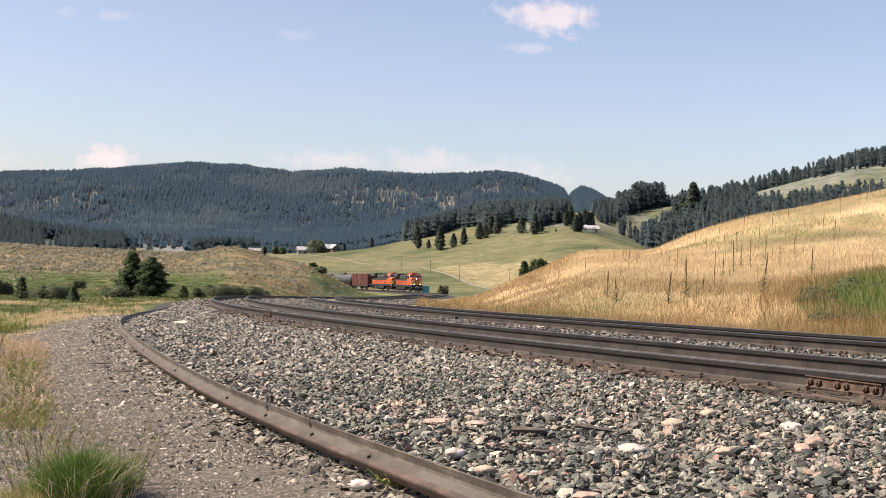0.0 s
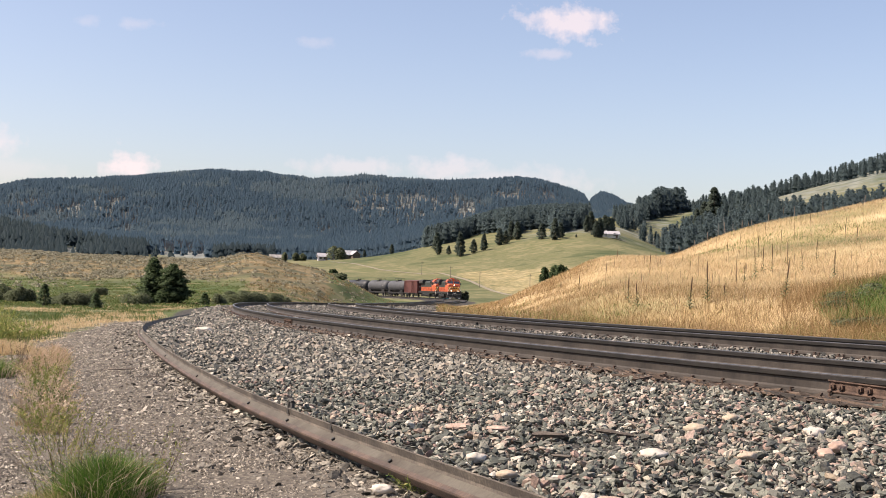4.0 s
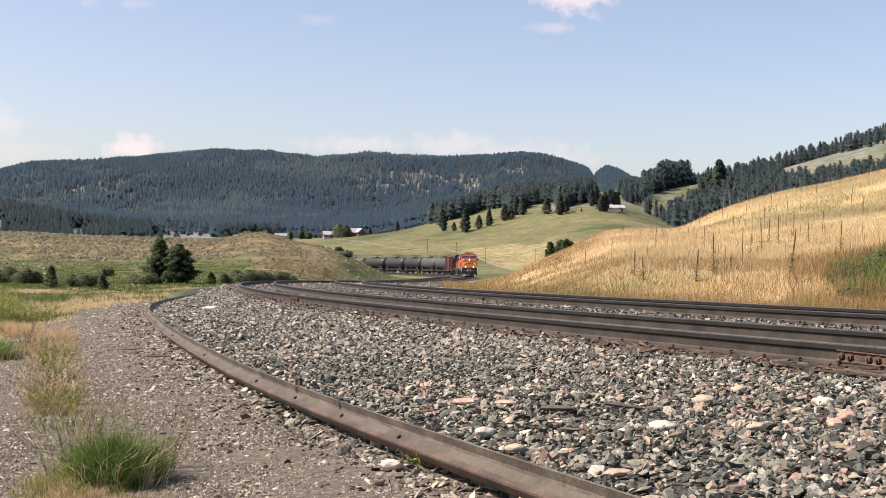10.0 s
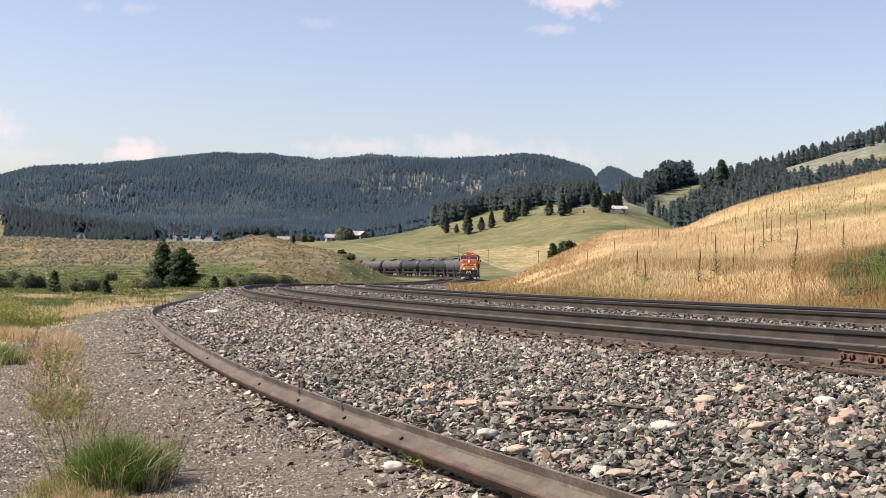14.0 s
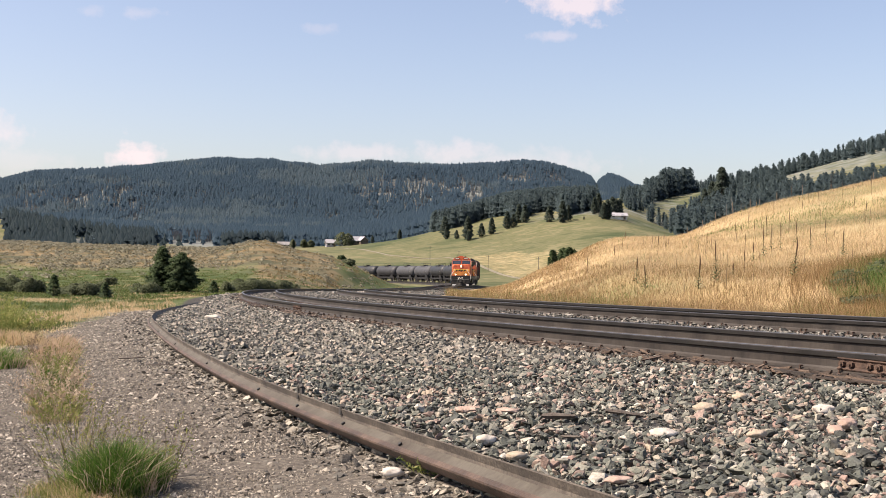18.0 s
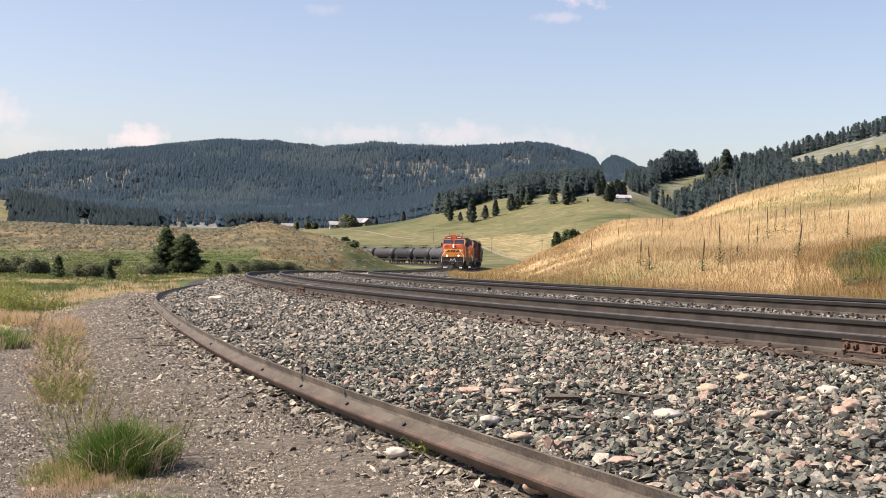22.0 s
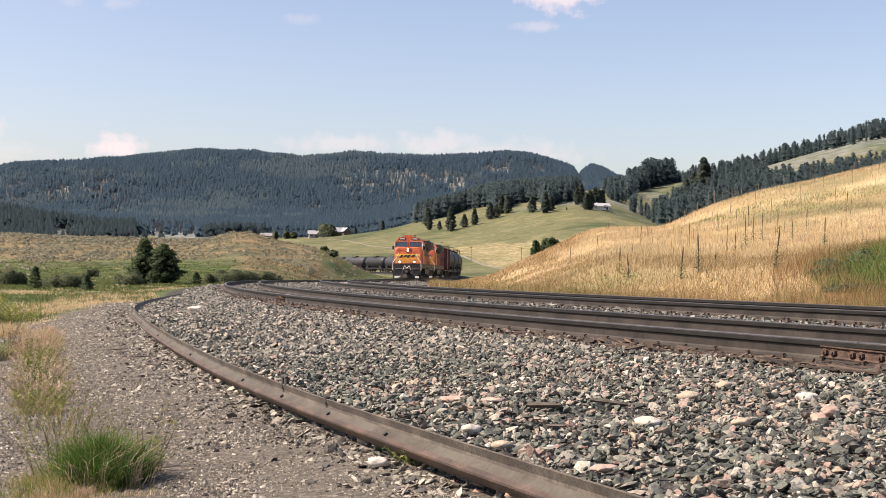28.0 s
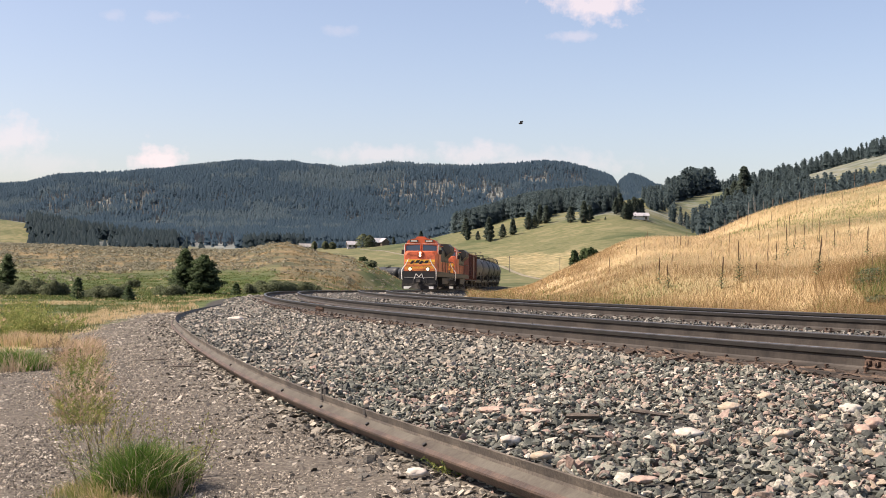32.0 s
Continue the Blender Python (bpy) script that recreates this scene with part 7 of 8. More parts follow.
def mullein(b, d, tall, leaves, seed):
    x, y, z = at_bearing(b, d)
    rng = random.Random(seed)
    root = tagged(new("mullein"), "tall brown mullein stalk with pale green leaves in the golden grass" if leaves else "dry brown mullein stalk standing in the golden grass", "plant", "mullein stalks")
    root.matrix_world = pose(x, y, z - 0.05, rng.uniform(-4, 4), rng.uniform(-4, 4), rng.uniform(0, 360))
    bm = bmesh.new()
    k = 0.5 if leaves else 0.36
    rod(bm, (0, 0, 0), (0, 0, tall * 0.6), 0.02 * k, 6, 0.016 * k)
    rod(bm, (0, 0, tall * 0.55), (0.01, 0, tall * 0.8), 0.036 * k, 7, 0.042 * k)
    rod(bm, (0.01, 0, tall * 0.8), (0.0, 0.01, tall), 0.042 * k, 7, 0.012 * k)
    part("stalk", bm, M_STALK, root)
    for i in range(leaves):
        h = tall * (0.04 + 0.62 * i / leaves)
        a = i * 2.4
        L = 0.17 * (1 + 0.35 * tall) * (1 - i / leaves * 0.7)
        lf = bmesh.new()
        p = [(0, 0, 0), (L * 0.5, -L * 0.2, L * 0.35), (L, 0, L * 0.3), (L * 0.5, L * 0.2, L * 0.35)]
        q = [lf.verts.new(v) for v in p] + [lf.verts.new((L * 0.5, 0, L * 0.28))]
        for f in ((0, 1, 4), (1, 2, 4), (2, 3, 4), (3, 0, 4)):
            lf.faces.new([q[j] for j in f])
        ob = part("leaf", lf, M_STALKLEAF, root)
        ob.matrix_local = pose(0, 0, h, 0, 0, math.degrees(a))


for i, (b, d, tall, leaves) in enumerate(((0.2363, 34.5, 1.3, 12), (0.2206, 34, 1.0, 12), (0.3032, 32.5, 1.25, 14), (0.2773, 51, 1.5, 11), (0.3456, 44.3, 1.2, 12), (0.1675, 38, 0.95, 6), (0.1754, 36.7, 0.8, 8), (0.2505, 36, 0.5, 6), (0.284, 54, 1.3, 6), (0.292, 53, 1.4, 6), (0.2608, 37.2, 0.9, 0),
                                          (0.1475, 55, 1.1, 0), (0.228, 55, 1.2, 0), (0.2605, 52, 1.2, 0), (0.2985, 66, 1.6, 0), (0.27, 64, 1.4, 0), (0.2795, 66, 1.3, 5), (0.263, 70, 1.4, 0), (0.311, 75, 1.3, 0), (0.325, 78, 1.4, 0), (0.345, 82, 1.4, 0), (0.355, 74, 1.3, 0),
                                          (0.37, 80, 1.5, 0), (0.285, 80, 1.3, 0), (0.252, 66, 1.2, 0), (0.185, 58, 1.1, 0), (0.365, 66, 1.3, 4), (0.33, 60, 1.2, 5), (0.3, 88, 1.4, 0), (0.335, 92, 1.4, 0), (0.125, 52, 1.1, 0), (0.243, 78, 1.2, 0), (0.318, 52, 1.1, 6), (0.305, 58, 1.2, 5), (0.268, 47, 0.9, 5))):
    mullein(b, d, tall, int(leaves * 3), i)


def dry_stalks():
    """Thin dark seed stalks standing all over the golden bank."""
    rng = np.random.default_rng(37)
    n = 330
    b, d = rng.uniform(0.15, 0.42, n), 31 * (98 / 31) ** rng.random(n)
    x, y = b * d, d
    z, s, out, _, _ = land(x, y)
    keep = (out < inner_edge(s) - 0.6) & (fbm(x, y, 9, 38) > rng.uniform(-0.8, 0.9, n))
    x, y, z, d = x[keep], y[keep], z[keep], d[keep]
    m = len(x)
    h, w = rng.uniform(0.25, 0.75, m), np.clip(0.00015 * d, 0.005, 0.016)
    a = np.arange(3) * 2 * math.pi / 3
    lean = rng.normal(0, 0.05, (m, 2)) * h[:, None]
    low = np.stack([x[:, None] + w[:, None] * np.cos(a), y[:, None] + w[:, None] * np.sin(a), z[:, None] - 0.05 + 0 * a], -1)
    mid = np.stack([x[:, None] + lean[:, :1] * 0.6 + 1.5 * w[:, None] * np.cos(a), y[:, None] + lean[:, 1:] * 0.6 + 1.5 * w[:, None] * np.sin(a), z[:, None] + 0.65 * h[:, None] + 0 * a], -1)
    top = np.stack([x + lean[:, 0], y + lean[:, 1], z + h], -1)[:, None]
    v = np.concatenate([low, mid, top], 1).reshape(-1, 3)
    i, j = np.arange(m)[:, None] * 7, np.arange(3)[None]
    k = (j + 1) % 3
    f = np.concatenate([np.stack([i + j, i + k, i + 3 + k], -1), np.stack([i + j, i + 3 + k, i + 3 + j], -1), np.stack([i + 3 + j, i + 3 + k, i + 6 + 0 * j], -1)]).reshape(-1, 3)
    tagged(new("dry_stalks", raw("dry_stalks", v, f, M_SEED)), "thin dark seed stalks standing in the golden grass", "plant", kind="stuff")


dry_stalks()

# ---- woods ----
def far_woods(name, label, mat, pts, height, seed, layers=3, sides=6):
    """Many small conifers joined: stacked ragged skirts."""
    rng = np.random.default_rng(seed)
    x, y, z = pts
    n = len(x)
    h = height * rng.uniform(0.55, 1.2, n) * (1 + 0.35 * fbm(x, y, 30, 58, 3))
    plump = rng.uniform(0.25, 1.0, n)
    vs, fs, ns, base = [], [], [], 0
    for k in range(layers):
        lo, hi = -0.02 + 0.95 * k / layers, -0.02 + 0.95 * (k + 1) / layers + 0.14
        cone, ball = 1 - k / (layers + 0.25), ((0.9, 0.85) if layers == 2 else (0.75, 1.0, 0.75))[k]
        r = h * 0.25 * (cone * (1 - plump) + ball * plump) * rng.uniform(0.75, 1.25, n)
        a = rng.uniform(0, 2 * math.pi, n)[:, None] + np.arange(sides)[None] * 2 * math.pi / sides
        rr = r[:, None] * rng.uniform(0.55, 1.35, (n, sides))
        ring = np.stack([x[:, None] + rr * np.cos(a), y[:, None] + rr * np.sin(a), z[:, None] + h[:, None] * (lo + rng.uniform(-0.04, 0.04, (n, sides)))], -1)
        top = np.stack([x, y, z + h * np.minimum(hi, 1.0)], -1)[:, None]
        v = np.concatenate([ring, top], 1).reshape(-1, 3)
        i = np.arange(n)[:, None] * (sides + 1) + base
        j = np.arange(sides)[None]
        f = np.stack([i + j, i + (j + 1) % sides, i + sides + 0 * j], -1).reshape(-1, 3)
        nrm = np.concatenate([np.stack([0.35 * np.cos(a), 0.35 * np.sin(a), 0 * a + 1.0], -1), np.tile([0, 0, 1.0], (n, 1, 1))], 1).reshape(-1, 3)
        vs.append(v), fs.append(f), ns.append(nrm)
        base += len(v)
    me = raw(name, np.concatenate(vs), np.concatenate(fs), mat, np.concatenate(ns))
    return tagged(new(name, me), label, "forest", kind="stuff")


def near_woods(name, label, mat, pts, height, seed, leaves=85):
    """Pines and firs joined, each a ragged crown of leaf clumps on a dark stem, from a few drawn forms."""
    rng = np.random.default_rng(seed)
    forms = []
    for k in range(7):
        fat = 0.18 + 0.04 * (k % 4)
        shape = (lambda h: np.clip(1.03 - h ** 1.5, 0, 1) ** 0.75 * (0.8 + 0.2 * np.cos(h * 21))) if k % 2 else bushy
        v, _ = clump_leaves(leaves * 2, seed + k, fat, 1.0, 0.05, shape, 0.05, 0.2)
        core = []
        for q in range(4):
            lo, hi, wd = 0.05 + 0.22 * q, 0.05 + 0.22 * q + 0.32, fat * 0.78 * float(shape(np.array([0.08 + 0.22 * q]))[0])
            for g in range(6):
                a0, a1 = g * math.pi / 3 + q, (g + 1) * math.pi / 3 + q
                core += [(wd * math.cos(a0), wd * math.sin(a0), lo), (wd * math.cos(a1), wd * math.sin(a1), lo), (0, 0, hi)]
        stem = np.array([(-0.016, 0, 0), (0.016, 0, 0), (0, 0, 0.8), (0, -0.016, 0), (0, 0.016, 0), (0, 0, 0.8)])
        forms.append(np.concatenate([v, np.array(core), stem]))
    x, y, z = pts
    out, ns = [], []
    for k, form in enumerate(forms):
        q = np.arange(len(x)) % len(forms) == k
        m = q.sum()
        a, h = rng.uniform(0, 2 * math.pi, m), height * rng.uniform(0.5, 1.2, m)
        w = h * rng.uniform(0.85, 1.25, m)
        c, s = np.cos(a)[:, None], np.sin(a)[:, None]
        fx, fy, fz = form[None, :, 0], form[None, :, 1], form[None, :, 2]
        out.append(np.stack([x[q][:, None] + (fx * c - fy * s) * w[:, None], y[q][:, None] + (fx * s + fy * c) * w[:, None], z[q][:, None] + fz * h[:, None]], -1).reshape(-1, 3))
        ns.append(np.stack([fx * c - fy * s, fx * s + fy * c, 0.30 + 0.14 * fz + 0 * c], -1).reshape(-1, 3))
    v = np.concatenate(out)
    return tagged(new(name, raw(name, v, np.arange(len(v)).reshape(-1, 3), mat, np.concatenate(ns))), label, "forest", kind="stuff")


def wooded(n, seed, b0, b1, d0, d1, test):
    rng = np.random.default_rng(seed)
    b, d = rng.uniform(b0, b1, n), rng.uniform(d0, d1, n)
    x, y = b * d, d
    keep = test(b, d, x, y, rng.random(n))
    x, y = x[keep], y[keep]
    return x, y, land(x, y)[0] - 0.3


def standing(b, d, x, y, r):
    """Whether a tree stands here: thinned where the forest opens on bare ground."""
    clear = (((np.abs(b + 0.221) < 0.025 + 0.010 * fbm(x, y, 30, 76)) & (d < 960)) | ((np.abs(b + 0.311) < 0.009 + 0.004 * fbm(x, y, 30, 75)) & (d < 770))) & (np.roll(r, 3) > 0.05 + 0.10 * (fbm(x, y, 25, 74) > 0.2))
    return (r > openings(x, y, b, d) * np.clip(0.85 + 0.8 * fbm(x, y, 22, 62, 3), 0, 0.96)) & ~clear


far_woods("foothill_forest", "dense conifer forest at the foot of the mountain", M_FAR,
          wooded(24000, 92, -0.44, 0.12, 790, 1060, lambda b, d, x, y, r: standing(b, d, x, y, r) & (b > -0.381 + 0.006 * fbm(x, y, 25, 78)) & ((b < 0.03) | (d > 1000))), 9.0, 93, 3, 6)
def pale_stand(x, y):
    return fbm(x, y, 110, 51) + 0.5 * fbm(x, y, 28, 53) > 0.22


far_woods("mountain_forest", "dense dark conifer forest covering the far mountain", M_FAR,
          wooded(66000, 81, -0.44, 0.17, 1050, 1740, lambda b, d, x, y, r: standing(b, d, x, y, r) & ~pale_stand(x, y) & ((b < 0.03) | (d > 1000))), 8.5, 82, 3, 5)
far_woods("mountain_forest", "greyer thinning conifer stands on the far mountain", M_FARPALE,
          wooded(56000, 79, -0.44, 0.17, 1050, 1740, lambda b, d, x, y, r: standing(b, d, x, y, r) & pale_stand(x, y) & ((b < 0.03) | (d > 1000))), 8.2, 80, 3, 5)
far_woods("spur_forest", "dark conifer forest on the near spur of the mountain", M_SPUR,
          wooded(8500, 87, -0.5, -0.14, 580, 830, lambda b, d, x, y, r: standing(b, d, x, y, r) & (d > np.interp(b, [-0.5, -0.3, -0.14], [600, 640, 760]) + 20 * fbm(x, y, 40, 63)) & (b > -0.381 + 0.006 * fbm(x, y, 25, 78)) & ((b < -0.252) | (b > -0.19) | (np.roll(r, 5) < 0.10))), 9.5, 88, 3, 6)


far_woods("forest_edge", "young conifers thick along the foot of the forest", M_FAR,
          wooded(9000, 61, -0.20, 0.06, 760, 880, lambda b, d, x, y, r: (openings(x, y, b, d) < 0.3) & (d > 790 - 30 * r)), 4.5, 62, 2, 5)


def dead_trunks():
    """Bleached trunks of dead pines standing among the living, thickest about the openings."""
    rng = np.random.default_rng(98)
    n = 60000
    b, d = rng.uniform(-0.45, 0.13, n), rng.uniform(850, 1600, n)
    x, y = b * d, d
    keep = rng.random(n) < 0.012 + 0.75 * openings(x, y, b, d) + 0.10 * smooth(0.15, 0.6, fbm(x, y, 90, 99)) * (b > -0.15)
    x, y = x[keep], y[keep]
    m = len(x)
    z, h, w = land(x, y)[0] - 0.3, rng.uniform(4.0, 9.0, m), rng.uniform(0.22, 0.5, m)
    a = np.arange(3) * 2 * math.pi / 3
    ring = np.stack([x[:, None] + w[:, None] * np.cos(a), y[:, None] + w[:, None] * np.sin(a), z[:, None] + 0 * a], -1)
    top = np.stack([x + rng.normal(0, 0.3, m), y, z + h], -1)[:, None]
    v = np.concatenate([ring, top], 1).reshape(-1, 3)
    i, j = np.arange(m)[:, None] * 4, np.arange(3)[None]
    tagged(new("dead_trunks", raw("dead_trunks", v, np.stack([i + j, i + (j + 1) % 3, i + 3 + 0 * j], -1).reshape(-1, 3), M_BLEACHED)), "bleached dead trunks standing in the mountain forest", "forest", kind="stuff")


dead_trunks()
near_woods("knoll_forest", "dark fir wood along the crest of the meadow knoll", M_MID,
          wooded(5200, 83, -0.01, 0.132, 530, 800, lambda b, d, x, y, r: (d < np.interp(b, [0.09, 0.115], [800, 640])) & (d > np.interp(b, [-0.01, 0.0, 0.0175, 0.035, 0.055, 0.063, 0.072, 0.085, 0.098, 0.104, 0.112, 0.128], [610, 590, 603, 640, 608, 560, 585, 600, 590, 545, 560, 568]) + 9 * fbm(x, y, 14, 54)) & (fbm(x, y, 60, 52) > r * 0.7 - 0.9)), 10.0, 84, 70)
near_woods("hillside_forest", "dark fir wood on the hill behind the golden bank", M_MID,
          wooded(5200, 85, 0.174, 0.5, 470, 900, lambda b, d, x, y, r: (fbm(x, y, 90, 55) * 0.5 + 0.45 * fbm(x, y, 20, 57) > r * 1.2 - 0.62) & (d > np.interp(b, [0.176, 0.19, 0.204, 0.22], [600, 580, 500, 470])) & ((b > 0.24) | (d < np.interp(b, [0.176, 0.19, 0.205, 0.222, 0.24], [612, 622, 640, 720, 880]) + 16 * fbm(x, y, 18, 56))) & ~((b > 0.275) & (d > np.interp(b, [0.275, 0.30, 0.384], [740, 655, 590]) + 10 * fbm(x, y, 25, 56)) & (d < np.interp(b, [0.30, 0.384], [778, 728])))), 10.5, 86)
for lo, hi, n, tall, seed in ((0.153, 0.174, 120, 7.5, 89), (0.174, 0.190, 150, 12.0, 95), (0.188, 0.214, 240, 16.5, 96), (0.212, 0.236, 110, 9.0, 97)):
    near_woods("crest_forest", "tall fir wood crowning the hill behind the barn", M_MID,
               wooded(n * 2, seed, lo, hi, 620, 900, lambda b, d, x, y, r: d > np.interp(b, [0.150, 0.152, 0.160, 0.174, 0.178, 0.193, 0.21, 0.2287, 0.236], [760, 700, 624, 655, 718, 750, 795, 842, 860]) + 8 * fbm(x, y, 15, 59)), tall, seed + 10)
# single firs on the meadow
for i, (b, d, h) in enumerate(((0.002, 526, 6.0), (0.0005, 545, 9.0), (0.0108, 520, 4.0), (0.0206, 507, 10.5), (0.0212, 503, 4.5), (0.0324, 512, 6.0), (0.0412, 515, 7.5), (0.0545, 529, 8.0), (0.0600, 531, 6.0), (0.0645, 548, 9.0), (0.0700, 544, 8.5), (0.091, 530, 7.5), (0.1025, 518, 10.0),
                               (0.1075, 524, 7.0), (0.121, 520, 1.5), (0.1300, 546, 8.0), (0.1335, 552, 9.5), (0.1385, 521, 7.5), (0.1415, 522, 9.0), (0.1455, 540, 9.5), (0.1490, 546, 8.5), (0.152, 560, 8.0), (0.2403, 690, 21.0), (0.232, 700, 13.0), (0.2255, 690, 11.0), (-0.062, 600, 4), (-0.0385, 604, 5))):
    x, y, z = at_bearing(b, d)
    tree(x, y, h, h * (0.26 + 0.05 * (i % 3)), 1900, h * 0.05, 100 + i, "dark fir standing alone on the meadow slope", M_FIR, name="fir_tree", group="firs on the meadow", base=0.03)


def dead_tree(b, d, h, seed):
    """A bare grey pine: a leaning trunk with broken limbs."""
    x, y, z = at_bearing(b, d)
    rng = random.Random(seed)
    root = tagged(new("dead_tree"), "bare grey dead pine with broken limbs before the wood", "tree", "dead trees")
    root.matrix_world = pose(x, y, z - 0.3, rng.uniform(-3, 3), rng.uniform(-3, 3), rng.uniform(0, 360))
    part("trunk", rod(bmesh.new(), (0, 0, 0), (0, 0, h), 0.19, 7, 0.05), M_SNAG, root)
    for i in range(9):
        at, a, r = h * (0.3 + 0.66 * i / 9), rng.uniform(0, 6.28), rng.uniform(0.6, 1.9) * (1.2 - i / 10)
        part("limb", rod(bmesh.new(), (0, 0, at), (r * math.cos(a), r * math.sin(a), at + r * rng.uniform(0.1, 0.6)), 0.07, 5, 0.025), M_SNAG, root)


for i, (b, d, h) in enumerate(((0.2445, 466, 11.0), (0.2492, 474, 13.0), (0.2508, 461, 8.5), (0.2578, 470, 10.0))):
    dead_tree(b, d, h, 300 + i)


# ---- buildings, poles and fence ----
def house(b, d, turn, w, l, h, rise, wall_mat, roof_mat, label, windows=3, porch=False):
    x, y, z = at_bearing(b, d)
    root = tagged(new("house"), label, "house", "farm buildings")
    root.matrix_world = pose(x, y, z - 0.3, 0, 0, turn)
    wl = prism(bmesh.new(), [(-w / 2, 0), (w / 2, 0), (w / 2, h), (0, h + rise), (-w / 2, h)], -l / 2, l / 2)
    wall = part("wall", wl, wall_mat, root)
    rf = bmesh.new()
    prism(rf, [(-w / 2 - 0.5, h - 0.35), (0, h + rise + 0.08), (0, h + rise + 0.34), (-w / 2 - 0.5, h - 0.08)], -l / 2 - 0.5, l / 2 + 0.5)
    prism(rf, [(w / 2 + 0.5, h - 0.35), (0, h + rise + 0.08), (0, h + rise + 0.34), (w / 2 + 0.5, h - 0.08)], -l / 2 - 0.5, l / 2 + 0.5)
    part("roof", rf, roof_mat, root)
    for i in range(windows):
        xx = -l / 2 + l * (i + 0.5) / windows
        part("window", boxes((xx - 0.6, xx + 0.6, -w / 2 - 0.05, -w / 2 + 0.02, 1.1, 2.3)), M_GLASS, root)
    part("gable_window", boxes((-l / 2 - 0.05, -l / 2 + 0.02, -0.8, 0.8, 1.0, 2.6)), M_GLASS, root)
    part("door", boxes((l * 0.3, l * 0.3 + 1.0, -w / 2 - 0.06, -w / 2 + 0.02, 0.1, 2.2)), M_LOG, root)
    if porch:
        part("porch", boxes((-l / 2 - 3.0, -l / 2, -w / 2, w / 2, 2.5, 2.7), (-l / 2 - 2.9, -l / 2 - 2.7, -w / 2, -w / 2 + 0.2, 0, 2.5), (-l / 2 - 2.9, -l / 2 - 2.7, w / 2 - 0.2, w / 2, 0, 2.5)), roof_mat, root)
    return root


house(-0.0755, 590, 25, 5.0, 7.5, 2.3, 1.9, M_LOG, M_ROOF, "farmhouse with a pale metal roof beside a green tree", 3, True)
house(-0.0705, 588, -60, 4.0, 4.5, 2.2, 1.6, M_LOG, M_ROOFGREY, "gabled wing of the farmhouse with a grey roof", 2)
house(-0.0985, 592, 15, 4.0, 4.5, 2.4, 1.5, M_ROOFGREY, M_ROOFGREY, "small grey roofed outbuilding beside a tree", 2)
house(-0.1365, 596, 10, 4.5, 8.5, 2.2, 1.2, M_SIDING, M_ROOFDARK, "long low house with pale siding on the ridge", 4)
for bb, dd, hh, rr, sd in ((-0.0885, 586, 7.2, 3.8, 41), (-0.0830, 584, 6.2, 3.2, 42), (-0.1215, 596, 4.2, 1.6, 43), (-0.1155, 596, 3.6, 2.0, 44), (-0.131, 592, 4.5, 1.3, 45)):
    tx, ty, tz = at_bearing(bb, dd)
    tree(tx, ty, hh, rr, 700, 0.6, sd, "rounded green tree beside the farm buildings", M_SHRUB, round_shape, "tree", "farm_tree", "farm trees", 0.04)
house(-0.3985, 640, 10, 5.0, 8.0, 2.2, 1.6, M_SIDING, M_ROOFBROWN, "small pale house with a brown roof below the forest", 2)
house(0.1495, 533, 4, 5.0, 8.5, 1.9, 1.1, M_SIDING, M_ROOFGREY, "pale hay barn with a grey metal roof on the meadow", 2)
house(0.1435, 535, 4, 4.0, 3.0, 1.8, 0.9, M_LOG, M_ROOFDARK, "dark lean-to shed beside the barn", 1)


def pole(b, d, tall, label="weathered wooden utility pole with a crossarm in the meadow"):
    x, y, z = at_bearing(b, d)
    root = tagged(new("utility_pole"), label, "utility pole", "utility poles")
    root.matrix_world = pose(x, y, z - 0.2, 0, 0, 12)
    part("pole", rods(((0, 0, 0), (0, 0, tall), 0.085)), M_POLE, root)
    part("crossarm", boxes((-0.7, 0.7, -0.04, 0.04, tall - 0.5, tall - 0.42)), M_POLE, root)
    for xx in (-0.65, 0.65):
        part("insulator", rods(((xx, 0, tall - 0.42), (xx, 0, tall - 0.25), 0.045)), M_GREY, root)


for b, d in ((-0.012, 430), (0.013, 400), (0.0385, 372), (0.082, 345)):
    pole(b, d, 5.4)

for i, (b, d) in enumerate(((0.211, 94), (0.235, 95), (0.2495, 95), (0.273, 97), (0.288, 96), (0.3105, 97), (0.335, 98), (0.371, 98), (0.395, 99), (0.224, 95), (0.265, 96))):
    x, y, z = at_bearing(b, d)
    post = tagged(new("fence_post"), "thin weathered fence post on the crest of the golden bank", "fence post", "fence posts")
    post.matrix_world = pose(x, y, z - 0.1, (i * 37 % 7) - 3, (i * 53 % 7) - 3, i * 31)
    bm = bmesh.new()
    rod(bm, (0, 0, 0), (0, 0, 0.72 + 0.2 * (i % 3)), 0.033, 7, 0.028)
    part("post", bm, M_POLE, post)

box_ob = tagged(new("signal_cabinet"), "teal painted trackside cabinet beside the far curve", "cabinet")
px, py, pz = (float(v) for v in on_line(283.0, -3.4))
box_ob.matrix_world = pose(px, py, ground_at(px, py) - 0.05, 0, 0, 20)
part("housing", boxes((-1.0, 1.0, -0.7, 0.7, 0.0, 1.9), bevel=0.04), M_TEAL, box_ob)
part("lid", boxes((-1.08, 1.08, -0.78, 0.78, 1.9, 2.0), bevel=0.03), M_TEAL, box_ob)
part("door", boxes((-0.7, 0.7, -0.73, -0.70, 0.2, 1.7), bevel=0.01), M_TEAL, box_ob)



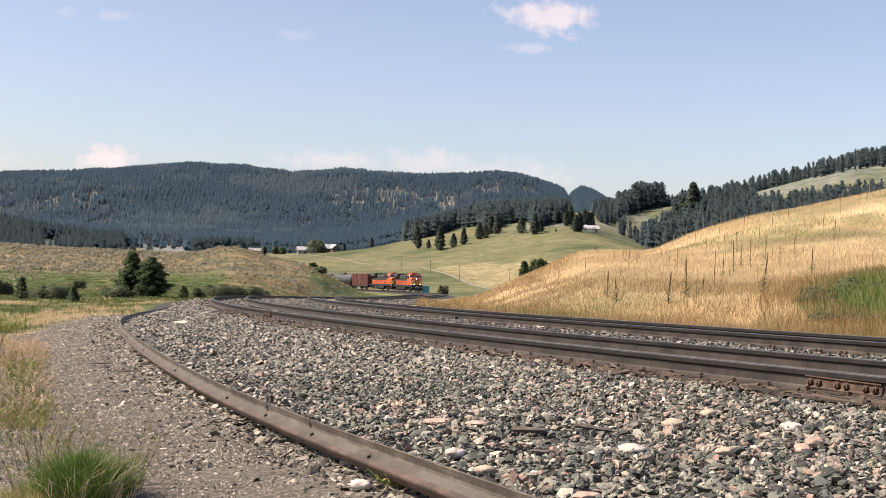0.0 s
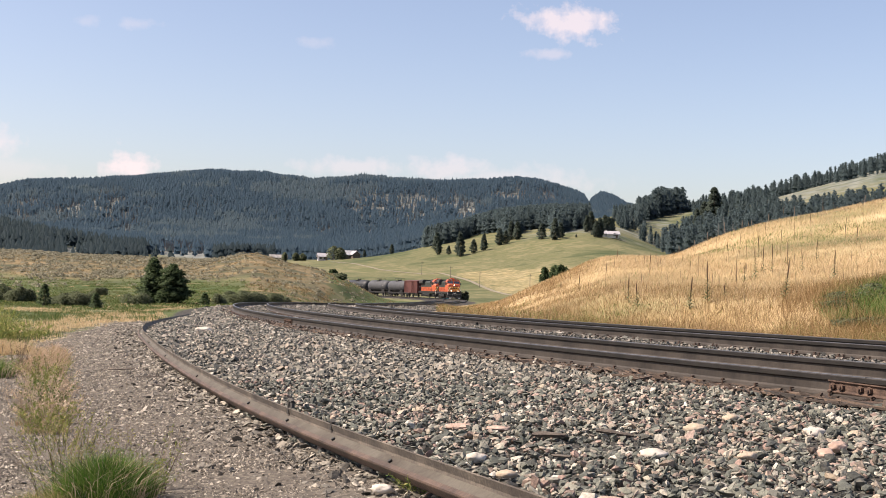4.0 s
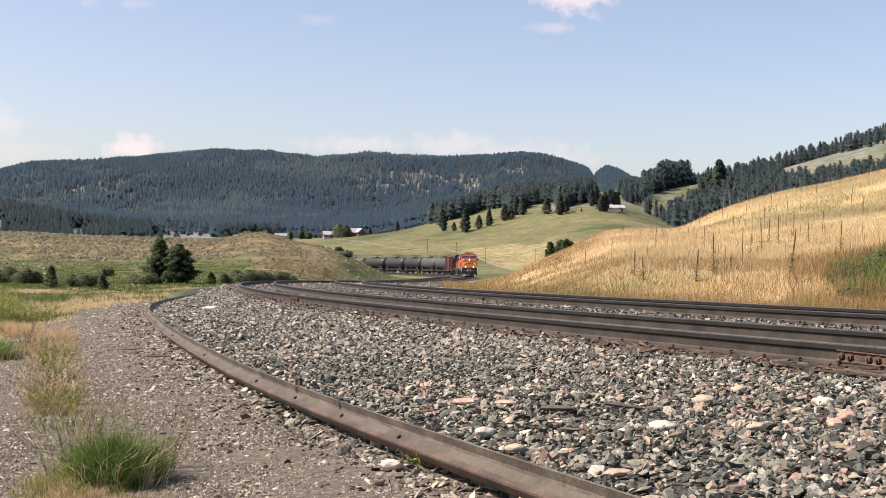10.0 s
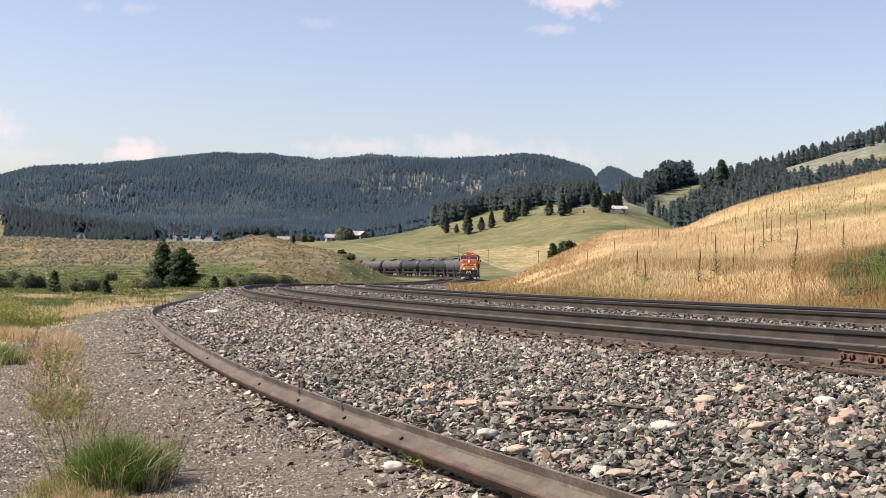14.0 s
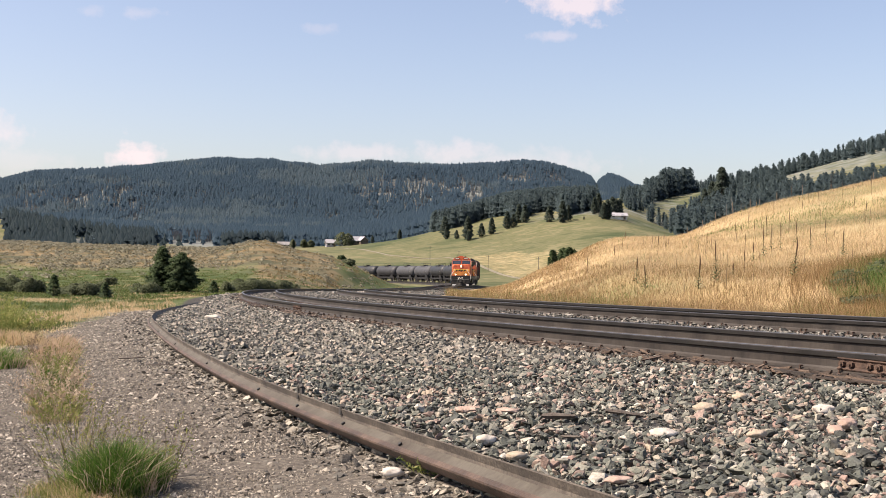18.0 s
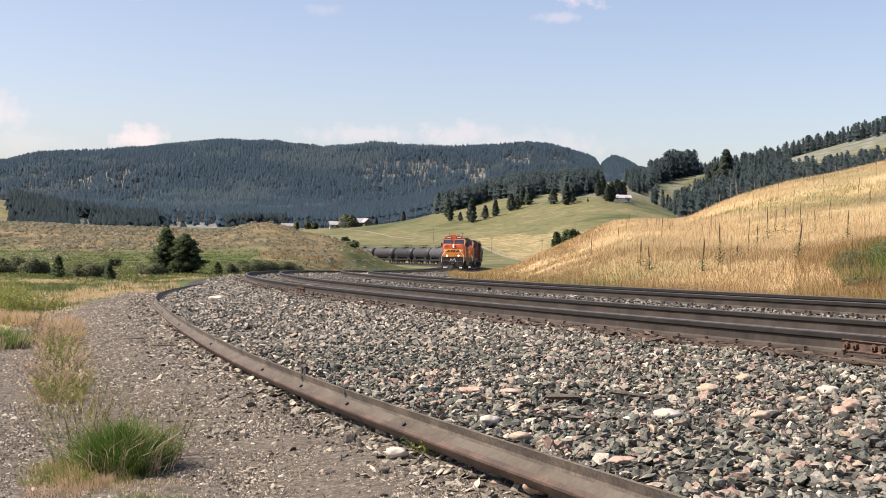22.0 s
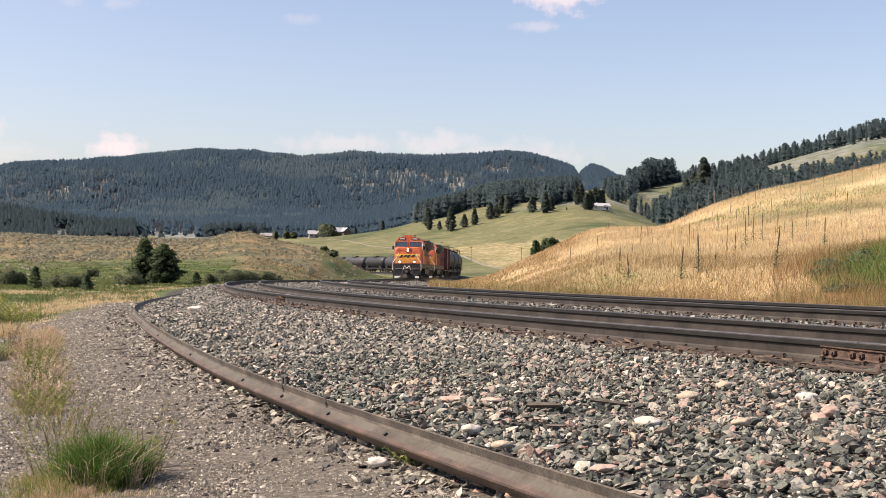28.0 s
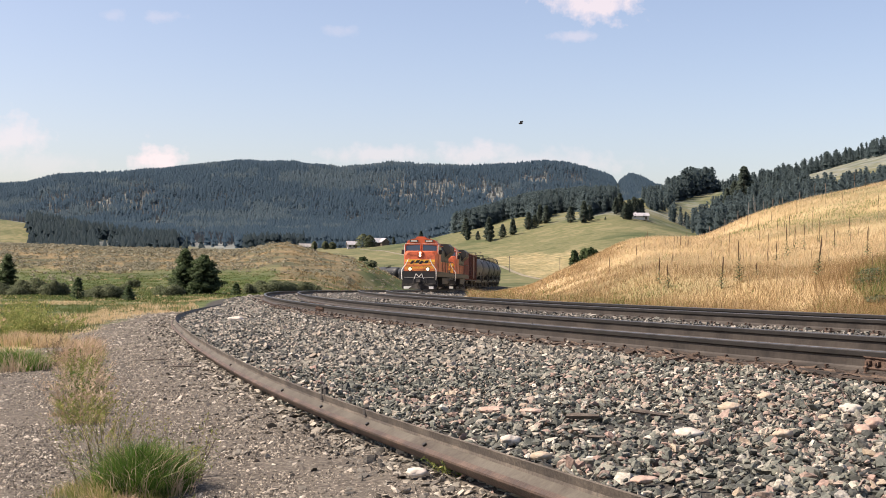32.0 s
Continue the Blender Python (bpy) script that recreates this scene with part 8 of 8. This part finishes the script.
def dirt_road():
    """A pale two-wheel road draped over the meadow."""
    bs = np.array([-0.092, -0.071, -0.048, -0.028, -0.009, 0.004, 0.03, 0.055, 0.077, 0.095, 0.125])
    ds = np.array([560, 520, 468, 445, 433, 436, 396, 350, 318, 292, 255.0])
    t = np.linspace(0, len(bs) - 1, 160)
    d = np.interp(t, np.arange(len(bs)), ds)
    x = np.interp(t, np.arange(len(bs)), bs * ds)
    k = np.ones(9) / 9
    d, x = (np.convolve(np.pad(v, 4, mode="edge"), k, "valid") for v in (d, x))
    dx, dy = np.gradient(x), np.gradient(d)
    ln = np.hypot(dx, dy)
    rows = []
    for off in (-0.7, -0.35, 0.0, 0.35, 0.7):
        px, py = x - dy / ln * off, d + dx / ln * off
        rows.append(np.stack([px, py, land(px, py)[0] + 0.12 - 0.03 * abs(off)], -1))
    v = np.stack(rows, 1)
    n, m = v.shape[:2]
    i = np.arange(n * m).reshape(n, m)
    f = np.stack([i[:-1, :-1], i[1:, :-1], i[1:, 1:], i[:-1, 1:]], -1).reshape(-1, 4)
    mt = surface("pale_dirt", ((0.0, (0.145, 0.128, 0.088)), (1.0, (0.225, 0.197, 0.14))), 0.4, 0.95, 0, 0.2, 6)
    tagged(new("road", raw("road", v.reshape(-1, 3), f, mt)), "pale dirt road crossing the meadow", "road", kind="structure")


dirt_road()

# an insect that crosses before the lens at the end
fly = tagged(new("fly"), "small dark fly passing through the air", "insect")
bm = bmesh.new()
bmesh.ops.create_uvsphere(bm, u_segments=10, v_segments=8, radius=0.5)
for v in bm.verts:
    v.co = Vector((v.co.x * 0.008, v.co.y * 0.0035, v.co.z * 0.0035))
part("body", bm, M_BLACK, fly)
for sy in (-1, 1):
    w = bmesh.new()
    q = [w.verts.new(p) for p in ((0.001, sy * 0.001, 0.001), (0.001, sy * 0.005, 0.003), (-0.005, sy * 0.006, 0.003), (-0.004, sy * 0.002, 0.002))]
    w.faces.new(q)
    bmesh.ops.solidify(w, geom=list(w.faces), thickness=0.0003)
    part("wing", w, M_DARK, fly)


def motions():
    front = FRONT_AT
    for car, length, reach, sets, r in TRAIN:
        mid0 = front + length / 2
        front += length
        walk(car, [(t, train_pose(mid0 - SPEED * t, reach)) for t in range(33)])
        if car in (loco_a, loco_b, box_car):
            for ws in sets:
                x = ws.matrix_local.translation.x
                rows = []
                for i in range(265):
                    t = min(32.0, i * 4 / 30)
                    rows.append((t, pose(x, 0, r, 0, math.degrees(SPEED * t / r), 0)))
                    if t >= 32.0:
                        break
                walk(ws, rows)
    walk(fly, [(0.0, pose(6.0, 3.0, 4.0)), (31.0, pose(6.0, 3.0, 4.0)), (31.8, pose(1.6, 2.1, 2.2, 0, 0, 160)), (32.0, pose(0.082, 2.0, 1.436, 0, 10, 175))])


motions()
